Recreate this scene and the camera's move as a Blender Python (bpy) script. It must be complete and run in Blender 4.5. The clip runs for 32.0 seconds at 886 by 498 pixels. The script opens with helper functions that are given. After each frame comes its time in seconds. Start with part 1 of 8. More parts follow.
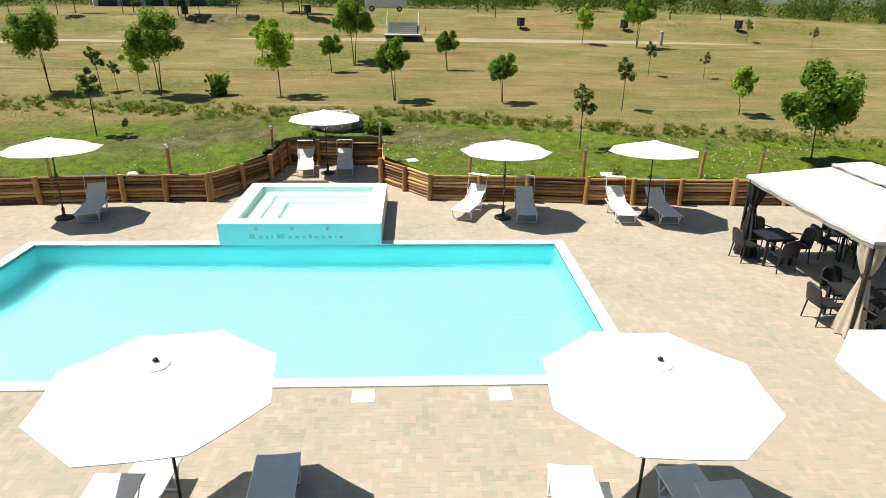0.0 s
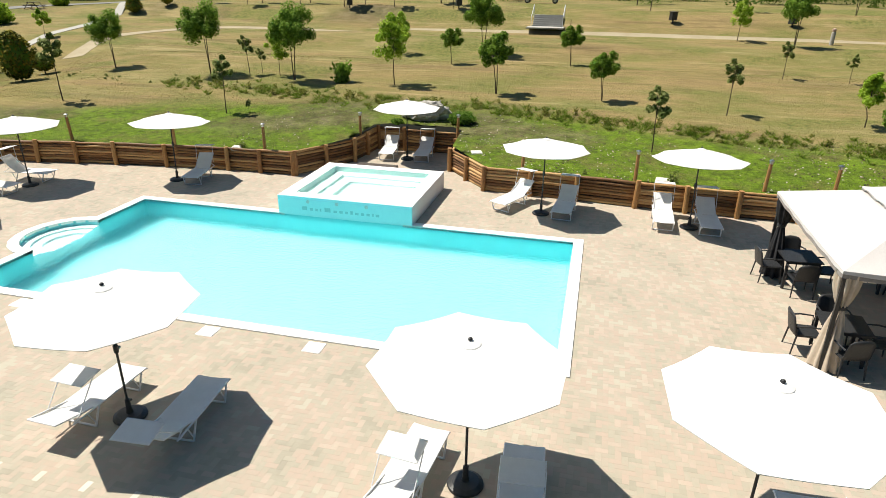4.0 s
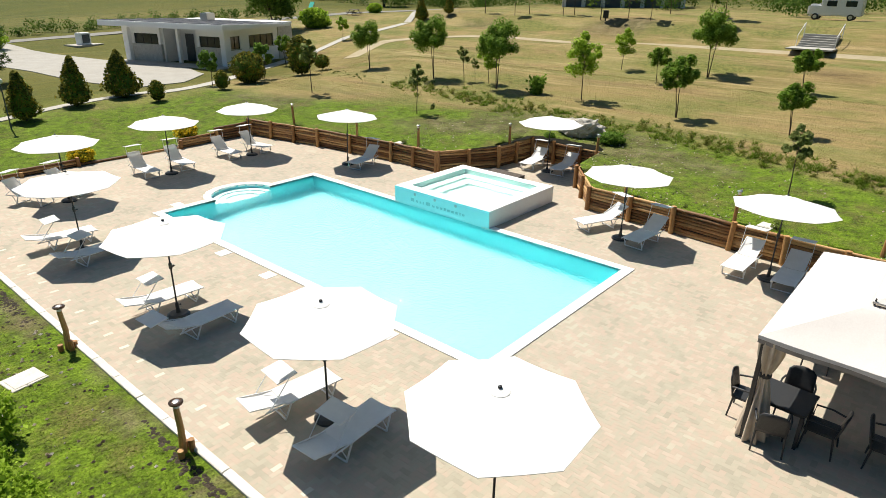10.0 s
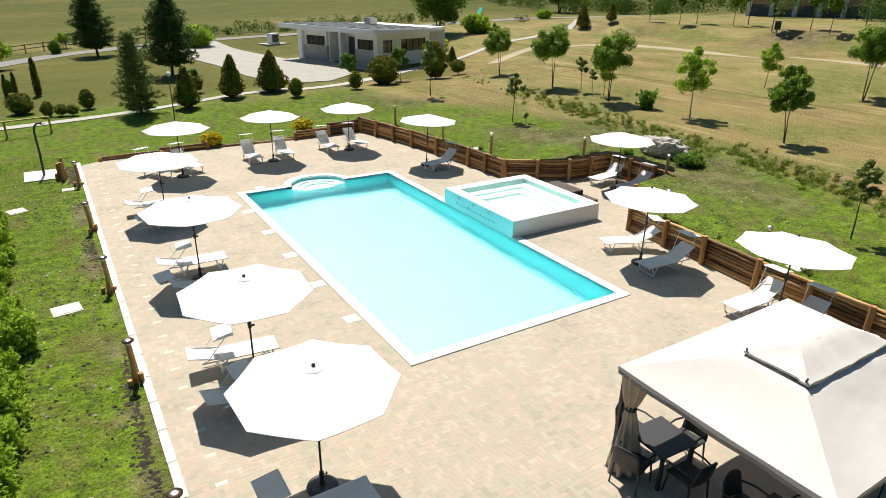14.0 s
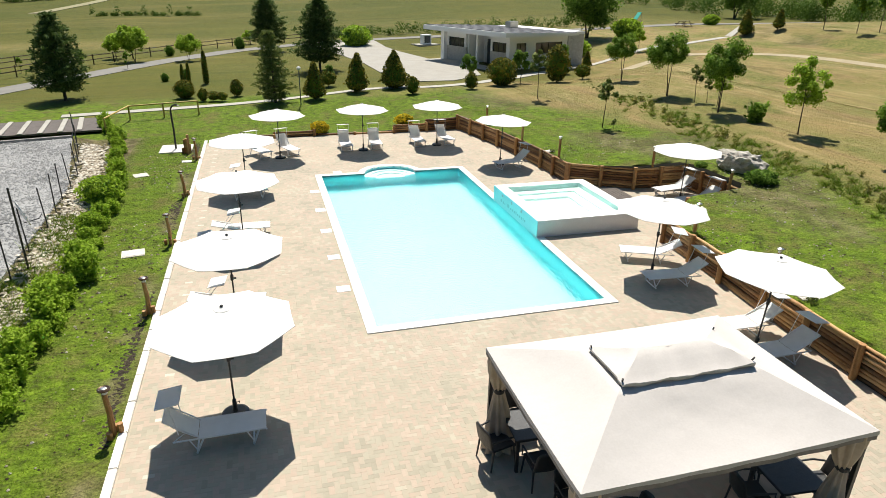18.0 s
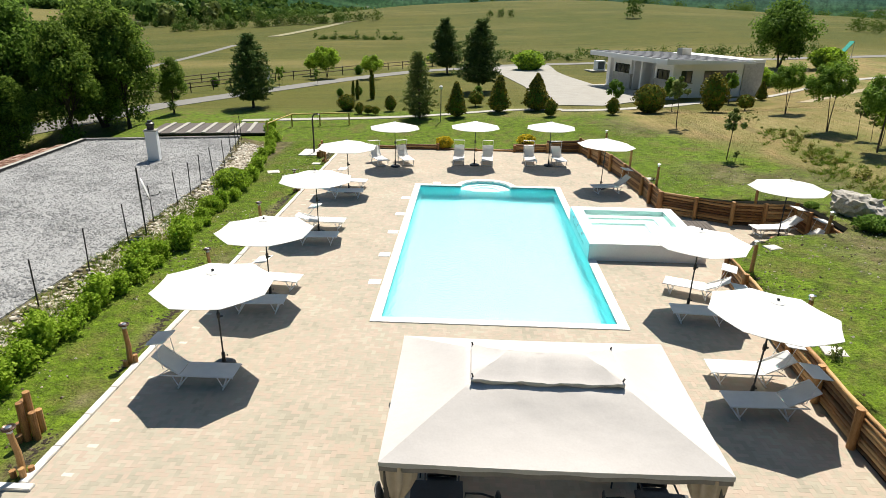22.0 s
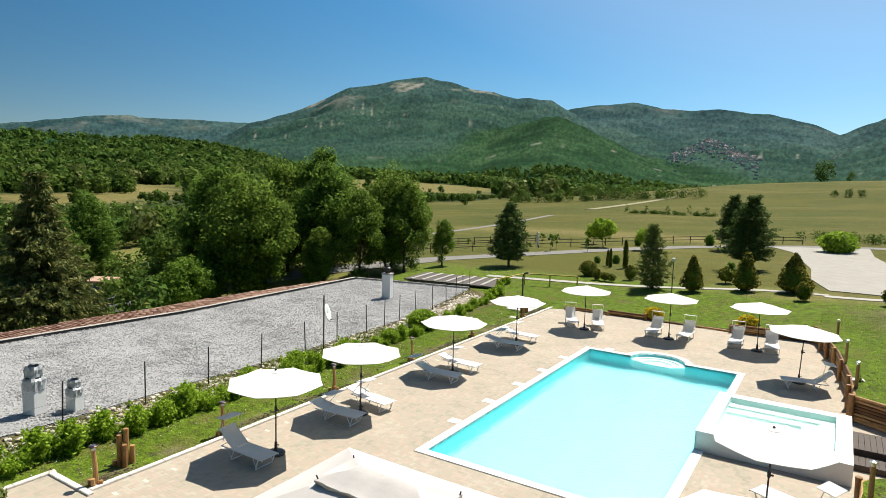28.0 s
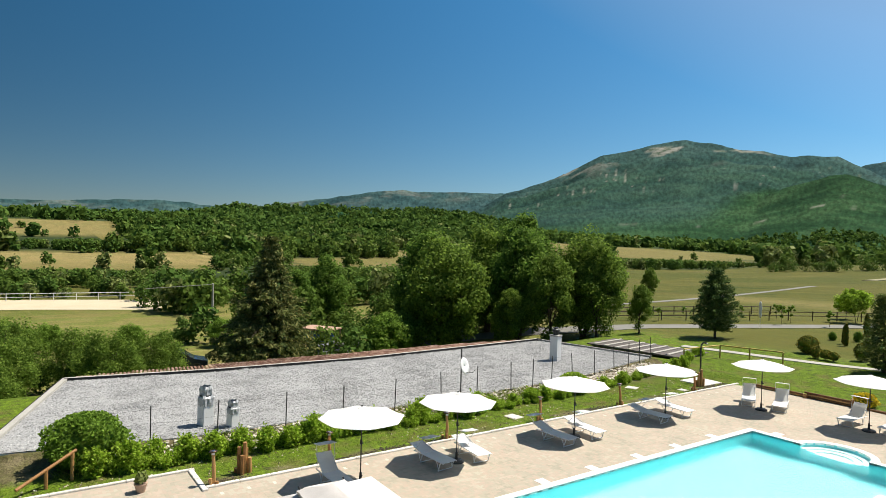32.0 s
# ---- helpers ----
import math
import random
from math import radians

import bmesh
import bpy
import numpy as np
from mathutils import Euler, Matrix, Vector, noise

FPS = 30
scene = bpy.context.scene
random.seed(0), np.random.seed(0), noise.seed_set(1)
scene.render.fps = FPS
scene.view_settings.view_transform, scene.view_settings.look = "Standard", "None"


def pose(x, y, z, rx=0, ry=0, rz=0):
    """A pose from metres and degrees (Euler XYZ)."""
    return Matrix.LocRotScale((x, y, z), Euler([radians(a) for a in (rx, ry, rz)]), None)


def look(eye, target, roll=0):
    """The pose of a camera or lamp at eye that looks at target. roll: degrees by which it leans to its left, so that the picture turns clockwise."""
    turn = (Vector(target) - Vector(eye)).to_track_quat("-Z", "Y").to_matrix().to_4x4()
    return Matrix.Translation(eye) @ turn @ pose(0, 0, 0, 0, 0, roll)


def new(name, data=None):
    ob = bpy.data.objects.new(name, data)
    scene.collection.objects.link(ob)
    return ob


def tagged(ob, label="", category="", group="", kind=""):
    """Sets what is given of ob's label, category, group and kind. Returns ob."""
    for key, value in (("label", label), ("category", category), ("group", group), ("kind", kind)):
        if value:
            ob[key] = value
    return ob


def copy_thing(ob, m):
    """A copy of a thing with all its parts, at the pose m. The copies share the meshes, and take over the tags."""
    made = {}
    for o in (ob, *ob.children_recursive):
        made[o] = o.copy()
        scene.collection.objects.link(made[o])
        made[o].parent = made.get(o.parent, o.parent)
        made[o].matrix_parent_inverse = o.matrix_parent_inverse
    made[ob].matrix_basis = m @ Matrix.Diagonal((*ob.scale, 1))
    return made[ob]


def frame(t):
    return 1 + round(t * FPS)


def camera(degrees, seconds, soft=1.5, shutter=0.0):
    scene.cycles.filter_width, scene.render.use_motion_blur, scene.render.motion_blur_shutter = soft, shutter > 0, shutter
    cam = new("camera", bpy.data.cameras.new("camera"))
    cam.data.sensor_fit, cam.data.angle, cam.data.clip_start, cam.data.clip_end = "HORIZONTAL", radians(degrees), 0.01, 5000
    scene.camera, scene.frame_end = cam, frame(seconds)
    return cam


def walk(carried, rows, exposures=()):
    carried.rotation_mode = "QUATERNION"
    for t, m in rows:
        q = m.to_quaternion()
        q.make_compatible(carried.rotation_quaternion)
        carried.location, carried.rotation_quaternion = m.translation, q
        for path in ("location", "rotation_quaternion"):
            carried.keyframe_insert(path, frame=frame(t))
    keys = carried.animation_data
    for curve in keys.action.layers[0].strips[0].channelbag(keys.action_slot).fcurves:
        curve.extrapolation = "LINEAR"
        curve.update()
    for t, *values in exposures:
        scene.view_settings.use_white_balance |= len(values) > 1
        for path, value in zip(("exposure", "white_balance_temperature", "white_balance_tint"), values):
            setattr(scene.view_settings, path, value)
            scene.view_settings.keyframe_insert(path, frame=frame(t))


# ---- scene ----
cam = camera(70.7, 32.0, 0.75)
PATH = [
    (0, (-9.139, 4.092, 6.215), (-7.284, 4.005, 5.473), 0.8),
    (0.5, (-9.259, 3.578, 6.259), (-7.406, 3.558, 5.508), 0.8),
    (1, (-9.342, 3.054, 6.299), (-7.493, 3.103, 5.538), 0.6),
    (1.5, (-9.444, 2.541, 6.354), (-7.602, 2.657, 5.582), 0.6),
    (2, (-9.566, 2.039, 6.426), (-7.733, 2.218, 5.647), 0.7),
    (2.5, (-9.697, 1.562, 6.496), (-7.871, 1.804, 5.716), 0.7),
    (3, (-9.803, 1.064, 6.561), (-7.987, 1.372, 5.781), 0.6),
    (3.5, (-9.9, 0.552, 6.608), (-8.095, 0.922, 5.828), 0.7),
    (5.5, (-10.132, -1.533, 6.85), (-8.403, -0.896, 6.071), 0.8),
    (6, (-10.071, -2.025, 6.895), (-8.372, -1.311, 6.118), 0.7),
    (6.5, (-9.98, -2.501, 6.945), (-8.316, -1.708, 6.169), 0.7),
    (7, (-9.889, -2.993, 6.985), (-8.263, -2.124, 6.21), 0.7),
    (7.5, (-9.83, -3.506, 7.038), (-8.24, -2.573, 6.263), 0.7),
    (8, (-9.743, -4.066, 7.098), (-8.188, -3.075, 6.322), 0.7),
    (8.5, (-9.619, -4.641, 7.156), (-8.1, -3.597, 6.381), 0.8),
    (9, (-9.462, -5.252, 7.25), (-7.979, -4.158, 6.474), 0.8),
    (9.5, (-9.221, -5.829, 7.314), (-7.777, -4.683, 6.539), 0.8),
    (10, (-8.924, -6.368, 7.387), (-7.522, -5.172, 6.612), 0.9),
    (10.5, (-8.625, -6.902, 7.481), (-7.267, -5.654, 6.707), 1.0),
    (11, (-8.246, -7.411, 7.552), (-6.94, -6.109, 6.777), 0.9),
    (11.5, (-7.881, -7.956, 7.613), (-6.629, -6.602, 6.839), 0.9),
    (12, (-7.521, -8.487, 7.672), (-6.321, -7.087, 6.897), 0.9),
    (12.5, (-7.127, -8.964, 7.713), (-5.978, -7.522, 6.937), 1.0),
    (13, (-6.703, -9.439, 7.767), (-5.607, -7.957, 6.99), 1.0),
    (13.5, (-6.243, -9.908, 7.803), (-5.203, -8.386, 7.027), 1.0),
    (14, (-5.763, -10.372, 7.843), (-4.779, -8.813, 7.068), 1.0),
    (14.5, (-5.304, -10.796, 7.85), (-4.374, -9.203, 7.075), 1.1),
    (16.5, (-3.477, -12.42, 7.937), (-2.773, -10.716, 7.163), 1.3),
    (17, (-2.978, -12.8, 7.958), (-2.332, -11.074, 7.183), 1.2),
    (17.5, (-2.502, -13.15, 7.964), (-1.916, -11.402, 7.188), 1.1),
    (18, (-1.99, -13.426, 7.984), (-1.476, -11.655, 7.209), 1.0),
    (18.5, (-1.451, -13.675, 7.993), (-1.015, -11.883, 7.218), 1.1),
    (19, (-0.887, -13.917, 7.987), (-0.529, -12.108, 7.213), 1.2),
    (19.5, (-0.349, -14.139, 8.002), (-0.071, -12.316, 7.227), 1.1),
    (20, (0.189, -14.338, 7.993), (0.385, -12.504, 7.219), 1.0),
    (20.5, (0.772, -14.534, 7.959), (0.898, -12.693, 7.188), 0.9),
    (21, (1.309, -14.719, 7.927), (1.371, -12.874, 7.156), 1.1),
    (21.5, (1.906, -14.888, 7.928), (1.902, -13.035, 7.174), 0.9),
    (22, (2.54, -15.007, 7.904), (2.468, -13.14, 7.191), 0.9),
    (22.5, (3.144, -15.063, 7.901), (3.001, -13.185, 7.228), 1.1),
    (23, (3.763, -15.111, 7.875), (3.542, -13.226, 7.245), 1.2),
    (23.5, (4.426, -15.086, 7.826), (4.125, -13.198, 7.239), 1.3),
    (24, (5.027, -15.059, 7.829), (4.645, -13.174, 7.283), 1.4),
    (24.5, (5.626, -14.953, 7.84), (5.161, -13.074, 7.336), 1.4),
    (26.5, (8.291, -14.634, 7.89), (7.474, -12.84, 7.552), 1.5),
    (27, (8.884, -14.481, 7.886), (7.98, -12.722, 7.589), 1.5),
    (27.5, (9.37, -14.387, 7.867), (8.384, -12.666, 7.614), 1.6),
    (28, (9.874, -14.282, 7.817), (8.809, -12.604, 7.599), 1.6),
    (28.5, (10.355, -14.1, 7.805), (9.212, -12.469, 7.617), 1.6),
    (29, (10.933, -13.803, 7.789), (9.702, -12.235, 7.634), 1.6),
    (29.5, (11.493, -13.426, 7.746), (10.176, -11.926, 7.625), 1.6),
    (30, (12.047, -13.039, 7.708), (10.652, -11.609, 7.62), 1.6),
    (30.5, (12.57, -12.72, 7.677), (11.107, -11.358, 7.616), 1.7),
    (31, (13.137, -12.345, 7.687), (11.614, -11.05, 7.638), 1.6),
    (31.5, (13.67, -11.927, 7.678), (12.087, -10.705, 7.641), 1.5),
    (32, (14.264, -11.501, 7.648), (12.619, -10.363, 7.622), 1.5),
]
walk(cam, [(t, look(e, g, r)) for t, e, g, r in PATH], [(0, 0.55, 6720, 9), (32, 0.55, 6720, 9)])

# ---- light ----
SUN_EL, SUN_AZ = radians(60.5), radians(10.0)
world = bpy.data.worlds.new("world")
scene.world = world
world.use_nodes = True
wn = world.node_tree.nodes
sky = wn.new("ShaderNodeTexSky")
sky.sky_type, sky.sun_disc = "NISHITA", False
sky.sun_elevation, sky.sun_rotation = SUN_EL, SUN_AZ
sky.altitude, sky.air_density, sky.dust_density, sky.ozone_density = 1200, 0.8, 0.7, 1.4
wn["Background"].inputs["Strength"].default_value = 0.03
vivid = wn.new("ShaderNodeHueSaturation")
vivid.inputs["Saturation"].default_value = 1.2
vivid.inputs["Hue"].default_value = 0.488
world.node_tree.links.new(sky.outputs[0], vivid.inputs["Color"])
# the sky brightens towards the sun
toward = (math.sin(SUN_AZ) * math.cos(SUN_EL), math.cos(SUN_AZ) * math.cos(SUN_EL), math.sin(SUN_EL))
heading, facing, glow, lit = wn.new("ShaderNodeTexCoord"), wn.new("ShaderNodeVectorMath"), wn.new("ShaderNodeMapRange"), wn.new("ShaderNodeVectorMath")
facing.operation, lit.operation = "DOT_PRODUCT", "SCALE"
facing.inputs[1].default_value = toward
glow.inputs["From Min"].default_value, glow.inputs["From Max"].default_value = -0.1, 0.65
curve, gain = wn.new("ShaderNodeMath"), wn.new("ShaderNodeMath")
curve.operation, gain.operation = "POWER", "MULTIPLY_ADD"
curve.inputs[1].default_value, gain.inputs[1].default_value, gain.inputs[2].default_value = 1.4, 2.4, 0.98
world.node_tree.links.new(glow.outputs[0], curve.inputs[0])
world.node_tree.links.new(curve.outputs[0], gain.inputs[0])
# and is whiter round it
aureole = wn.new("ShaderNodeMapRange")
aureole.inputs["From Min"].default_value, aureole.inputs["From Max"].default_value = 0.55, 1.0
aureole.inputs["To Min"].default_value, aureole.inputs["To Max"].default_value = 1.35, 0.4
world.node_tree.links.new(facing.outputs["Value"], aureole.inputs["Value"])
world.node_tree.links.new(aureole.outputs[0], vivid.inputs["Saturation"])
world.node_tree.links.new(heading.outputs["Generated"], facing.inputs[0])
world.node_tree.links.new(facing.outputs["Value"], glow.inputs["Value"])
world.node_tree.links.new(vivid.outputs[0], lit.inputs[0])
world.node_tree.links.new(gain.outputs[0], lit.inputs["Scale"])
world.node_tree.links.new(lit.outputs[0], wn["Background"].inputs["Color"])
sun = new("sun", bpy.data.lights.new("sun", "SUN"))
sun.data.energy, sun.data.angle, sun.data.color = 5.0, radians(0.55), (1.0, 0.955, 0.88)
to_sun = Vector((math.sin(SUN_AZ) * math.cos(SUN_EL), math.cos(SUN_AZ) * math.cos(SUN_EL), math.sin(SUN_EL)))
sun.matrix_world = look(to_sun * 60, (0, 0, 0))


# ---- materials ----
def mat(name, stops, scale=6.0, rough=0.8, bump=0.0, bump_scale=None, metal=0.0, spec=0.4, fine=None, island=0.0, per_object=0.0,
        stretch=(1, 1, 1), translucent=None, coat=0.0):
    """A surface with grain and stains: stops are colours along a coarse noise, fine a second noise's scale, island and per_object the piece-to-piece variation."""
    m = bpy.data.materials.new(name)
    m.use_nodes = True
    n, l = m.node_tree.nodes, m.node_tree.links
    b = n["Principled BSDF"]
    b.inputs["Roughness"].default_value = rough
    b.inputs["Metallic"].default_value = metal
    b.inputs["Specular IOR Level"].default_value = spec
    b.inputs["Coat Weight"].default_value = coat
    tc, mp = n.new("ShaderNodeTexCoord"), n.new("ShaderNodeMapping")
    mp.inputs["Scale"].default_value = stretch
    l.new(tc.outputs["Object"], mp.inputs[0])
    t = n.new("ShaderNodeTexNoise")
    t.inputs["Scale"].default_value, t.inputs["Detail"].default_value, t.inputs["Roughness"].default_value = scale, 6, 0.62
    l.new(mp.outputs[0], t.inputs[0])
    fac = t.outputs[0]
    if fine:
        t2 = n.new("ShaderNodeTexNoise")
        t2.inputs["Scale"].default_value, t2.inputs["Detail"].default_value = fine, 3
        l.new(mp.outputs[0], t2.inputs[0])
        mx = n.new("ShaderNodeMath")
        mx.operation = "MULTIPLY_ADD"
        mx.inputs[1].default_value, mx.inputs[2].default_value = 0.5, 0.0
        l.new(t2.outputs[0], mx.inputs[0])
        ad = n.new("ShaderNodeMath")
        ad.operation = "MULTIPLY_ADD"
        ad.inputs[1].default_value = 0.5
        l.new(fac, ad.inputs[0])
        l.new(mx.outputs[0], ad.inputs[2])
        fac = ad.outputs[0]
    for amount, node, socket in ((island, "ShaderNodeNewGeometry", "Random Per Island"), (per_object, "ShaderNodeObjectInfo", "Random")):
        if amount:
            g, a = n.new(node), n.new("ShaderNodeMath")
            a.operation = "MULTIPLY_ADD"
            a.inputs[1].default_value = amount
            l.new(g.outputs[socket], a.inputs[0])
            l.new(fac, a.inputs[2])
            s = n.new("ShaderNodeMath")
            s.operation = "SUBTRACT"
            s.inputs[1].default_value = amount / 2
            l.new(a.outputs[0], s.inputs[0])
            fac = s.outputs[0]
    r = n.new("ShaderNodeValToRGB")
    els = r.color_ramp.elements
    while len(els) < len(stops):
        els.new(0.5)
    for i, c in enumerate(stops):
        els[i].position = 0.28 + 0.44 * i / max(1, len(stops) - 1)
        els[i].color = (*c, 1)
    l.new(fac, r.inputs[0])
    l.new(r.outputs[0], b.inputs["Base Color"])
    if bump:
        t3 = n.new("ShaderNodeTexNoise")
        t3.inputs["Scale"].default_value, t3.inputs["Detail"].default_value = bump_scale or scale * 4, 5
        l.new(mp.outputs[0], t3.inputs[0])
        bp = n.new("ShaderNodeBump")
        bp.inputs["Strength"].default_value, bp.inputs["Distance"].default_value = min(1.0, bump), 0.02
        l.new(t3.outputs[0], bp.inputs["Height"])
        l.new(bp.outputs[0], b.inputs["Normal"])
    if translucent:
        tr, ms = n.new("ShaderNodeBsdfTranslucent"), n.new("ShaderNodeMixShader")
        ms.inputs[0].default_value = translucent
        l.new(r.outputs[0], tr.inputs[0])
        l.new(b.outputs[0], ms.inputs[1])
        l.new(tr.outputs[0], ms.inputs[2])
        l.new(ms.outputs[0], n["Material Output"].inputs[0])
    return m


M_paver = mat("paver_clay", [(0.31, 0.28, 0.215), (0.345, 0.315, 0.242), (0.405, 0.318, 0.25), (0.355, 0.325, 0.25), (0.425, 0.338, 0.268), (0.405, 0.37, 0.29)], 0.55, 0.85, 0.12, 60, island=0.32)
M_paver_piece = mat("paver_clay_piece", [(0.31, 0.28, 0.215), (0.345, 0.315, 0.242), (0.405, 0.318, 0.25), (0.355, 0.325, 0.25), (0.425, 0.338, 0.268), (0.405, 0.37, 0.29)], 0.55, 0.85, 0.12, 60, per_object=0.32)
M_sand = mat("joint_sand", [(0.33, 0.295, 0.22), (0.4, 0.36, 0.275)], 3, 0.95, 0.1, 80)
M_inlay = mat("pale_paver", [(0.46, 0.43, 0.35), (0.56, 0.53, 0.44)], 3, 0.85, 0.1, 60, island=0.4)
M_coping = mat("white_coping_stone", [(0.72, 0.71, 0.68), (0.8, 0.79, 0.76)], 3, 0.7, 0.15, 60, per_object=0.2)
M_white_wall = mat("white_render", [(0.66, 0.66, 0.65), (0.76, 0.76, 0.75)], 1.5, 0.8, 0.2, 40, fine=20)
M_liner = mat("pool_liner", [(0.155, 0.6, 0.625), (0.19, 0.645, 0.675)], 1.0, 0.5, 0.05, 20, fine=9)
M_spa_front = mat("pale_turquoise_mosaic", [(0.42, 0.72, 0.75), (0.5, 0.79, 0.81)], 4, 0.45, 0.15, 50, fine=30)
M_spa_in = mat("spa_liner", [(0.54, 0.73, 0.69), (0.6, 0.78, 0.74)], 2, 0.5, 0.05, 20)
M_canvas = mat("white_canvas", [(0.78, 0.77, 0.74), (0.84, 0.83, 0.8)], 2.0, 0.85, 0.1, 30, fine=60, translucent=0.2)
M_tent = mat("cream_canvas", [(0.54, 0.505, 0.475), (0.61, 0.575, 0.545)], 1.6, 0.85, 0.45, 3.0, fine=30, translucent=0.05, stretch=(1.0, 1.2, 1))
M_curtain_black = mat("black_curtain_cloth", [(0.012, 0.012, 0.013), (0.03, 0.03, 0.032)], 8, 0.9, 0.3, 60)
M_curtain = mat("beige_curtain", [(0.42, 0.34, 0.25), (0.56, 0.47, 0.37)], 4, 0.9, 0.2, 40)
M_sling = mat("white_mesh_sling", [(0.76, 0.76, 0.75), (0.83, 0.83, 0.82)], 4, 0.75, 0.1, 300, translucent=0.32)
M_alu = mat("white_lacquered_aluminium", [(0.68, 0.68, 0.68), (0.76, 0.76, 0.76)], 6, 0.35, 0.0, spec=0.5)
M_pole = mat("dark_lacquered_metal", [(0.012, 0.012, 0.013), (0.03, 0.03, 0.03)], 8, 0.42, 0.05, 60, spec=0.5)
M_black = mat("black_resin", [(0.012, 0.013, 0.015), (0.025, 0.026, 0.028)], 20, 0.5, 0.2, 160, spec=0.5)
M_log = mat("varnished_log", [(0.16, 0.075, 0.027), (0.34, 0.17, 0.06), (0.55, 0.33, 0.14)], 5, 0.6, 0.5, 30, fine=25, per_object=0.75, stretch=(1, 1, 3))
M_post = mat("honey_wood_post", [(0.2, 0.09, 0.03), (0.36, 0.18, 0.06), (0.48, 0.28, 0.11)], 6, 0.6, 0.35, 30, fine=30, per_object=0.35, stretch=(4, 4, 0.8))
M_steel = mat("brushed_steel", [(0.5, 0.48, 0.46), (0.62, 0.6, 0.58)], 20, 0.28, 0.05, 90, metal=1.0)
M_kerb = mat("pale_kerb_stone", [(0.52, 0.49, 0.43), (0.68, 0.65, 0.6)], 3, 0.85, 0.3, 50, fine=20, per_object=0.3)
M_concrete = mat("pale_concrete", [(0.3, 0.285, 0.25), (0.43, 0.41, 0.37)], 1.2, 0.9, 0.3, 40, fine=12)
M_asphalt = mat("grey_road", [(0.15, 0.145, 0.13), (0.22, 0.21, 0.19)], 0.8, 0.9, 0.2, 40, fine=10)
M_gravel = mat("pale_roof_gravel", [(0.23, 0.23, 0.226), (0.29, 0.29, 0.286), (0.35, 0.35, 0.345)], 0.6, 0.95, 1.0, 14, fine=22)
M_stone = mat("weathered_limestone", [(0.2, 0.18, 0.15), (0.4, 0.37, 0.32), (0.56, 0.53, 0.48)], 3.5, 0.9, 1.0, 7, fine=16)
M_pebble = mat("limestone_pebbles", [(0.32, 0.27, 0.2), (0.47, 0.41, 0.32), (0.64, 0.59, 0.5)], 3, 0.9, 0.5, 20, island=0.7)
M_bark = mat("brown_bark", [(0.055, 0.04, 0.028), (0.12, 0.09, 0.065)], 9, 0.95, 0.8, 30, stretch=(3, 3, 0.6))
M_leaf = mat("green_leaf", [(0.095, 0.17, 0.02), (0.155, 0.265, 0.03), (0.23, 0.355, 0.055)], 1.5, 0.6, 0, spec=0.08, island=0.6, translucent=0.48)
M_wood = mat("far_wood_leaf", [(0.05, 0.095, 0.017), (0.075, 0.14, 0.026), (0.105, 0.175, 0.036)], 0.02, 0.75, 0, spec=0.04, island=0.35, translucent=0.3)
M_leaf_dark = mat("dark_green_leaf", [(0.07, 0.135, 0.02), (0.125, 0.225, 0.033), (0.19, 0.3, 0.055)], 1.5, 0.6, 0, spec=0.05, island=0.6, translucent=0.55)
M_leaf_light = mat("light_green_leaf", [(0.17, 0.27, 0.022), (0.3, 0.45, 0.04), (0.42, 0.56, 0.08)], 1.5, 0.6, 0, spec=0.05, island=0.6, translucent=0.5)
M_leaf_olive = mat("olive_leaf", [(0.105, 0.135, 0.038), (0.165, 0.210, 0.053), (0.240, 0.270, 0.090)], 1.5, 0.65, 0, spec=0.08, island=0.5, translucent=0.3)
M_needle = mat("pine_needle", [(0.045, 0.08, 0.024), (0.09, 0.145, 0.04), (0.14, 0.2, 0.06)], 1.2, 0.65, 0, spec=0.08, island=0.5, translucent=0.25)
M_cedar = mat("cedar_needle", [(0.06, 0.09, 0.026), (0.13, 0.155, 0.042), (0.25, 0.24, 0.08)], 0.9, 0.65, 0, spec=0.08, island=0.5, translucent=0.2)
M_weed = mat("yellowing_weed_leaf", [(0.12, 0.14, 0.03), (0.22, 0.24, 0.05), (0.36, 0.31, 0.09)], 1.5, 0.65, 0, spec=0.05, island=0.6, translucent=0.35)
M_thuja = mat("thuja_spray", [(0.055, 0.07, 0.014), (0.14, 0.15, 0.025), (0.36, 0.3, 0.045)], 2.0, 0.7, 0, spec=0.08, island=0.5, translucent=0.15)
M_gold = mat("golden_leaf", [(0.4, 0.32, 0.02), (0.66, 0.5, 0.03), (0.8, 0.64, 0.06)], 5, 0.6, 0, spec=0.08, island=0.5, translucent=0.3)
M_bronze = mat("dark_bronze_cap", [(0.05, 0.03, 0.02), (0.12, 0.075, 0.05)], 9, 0.35, 0.05, 60, metal=0.6)
M_taupe = mat("taupe_trim", [(0.2, 0.175, 0.155), (0.3, 0.265, 0.24)], 5, 0.9, 0.2, 40)
M_dark_wood = mat("dark_stained_boards", [(0.05, 0.038, 0.03), (0.1, 0.078, 0.062)], 4, 0.7, 0.3, 30, stretch=(1, 6, 1))
M_white_paint = mat("bright_white_wall_paint", [(0.84, 0.84, 0.84), (0.9, 0.9, 0.9)], 0.8, 0.75, 0.1, 30, fine=12)
M_wood_mid = mat("far_thicket_leaf", [(0.07, 0.12, 0.02), (0.105, 0.17, 0.03), (0.15, 0.21, 0.045)], 0.05, 0.75, 0, spec=0.04, island=0.35, translucent=0.35)
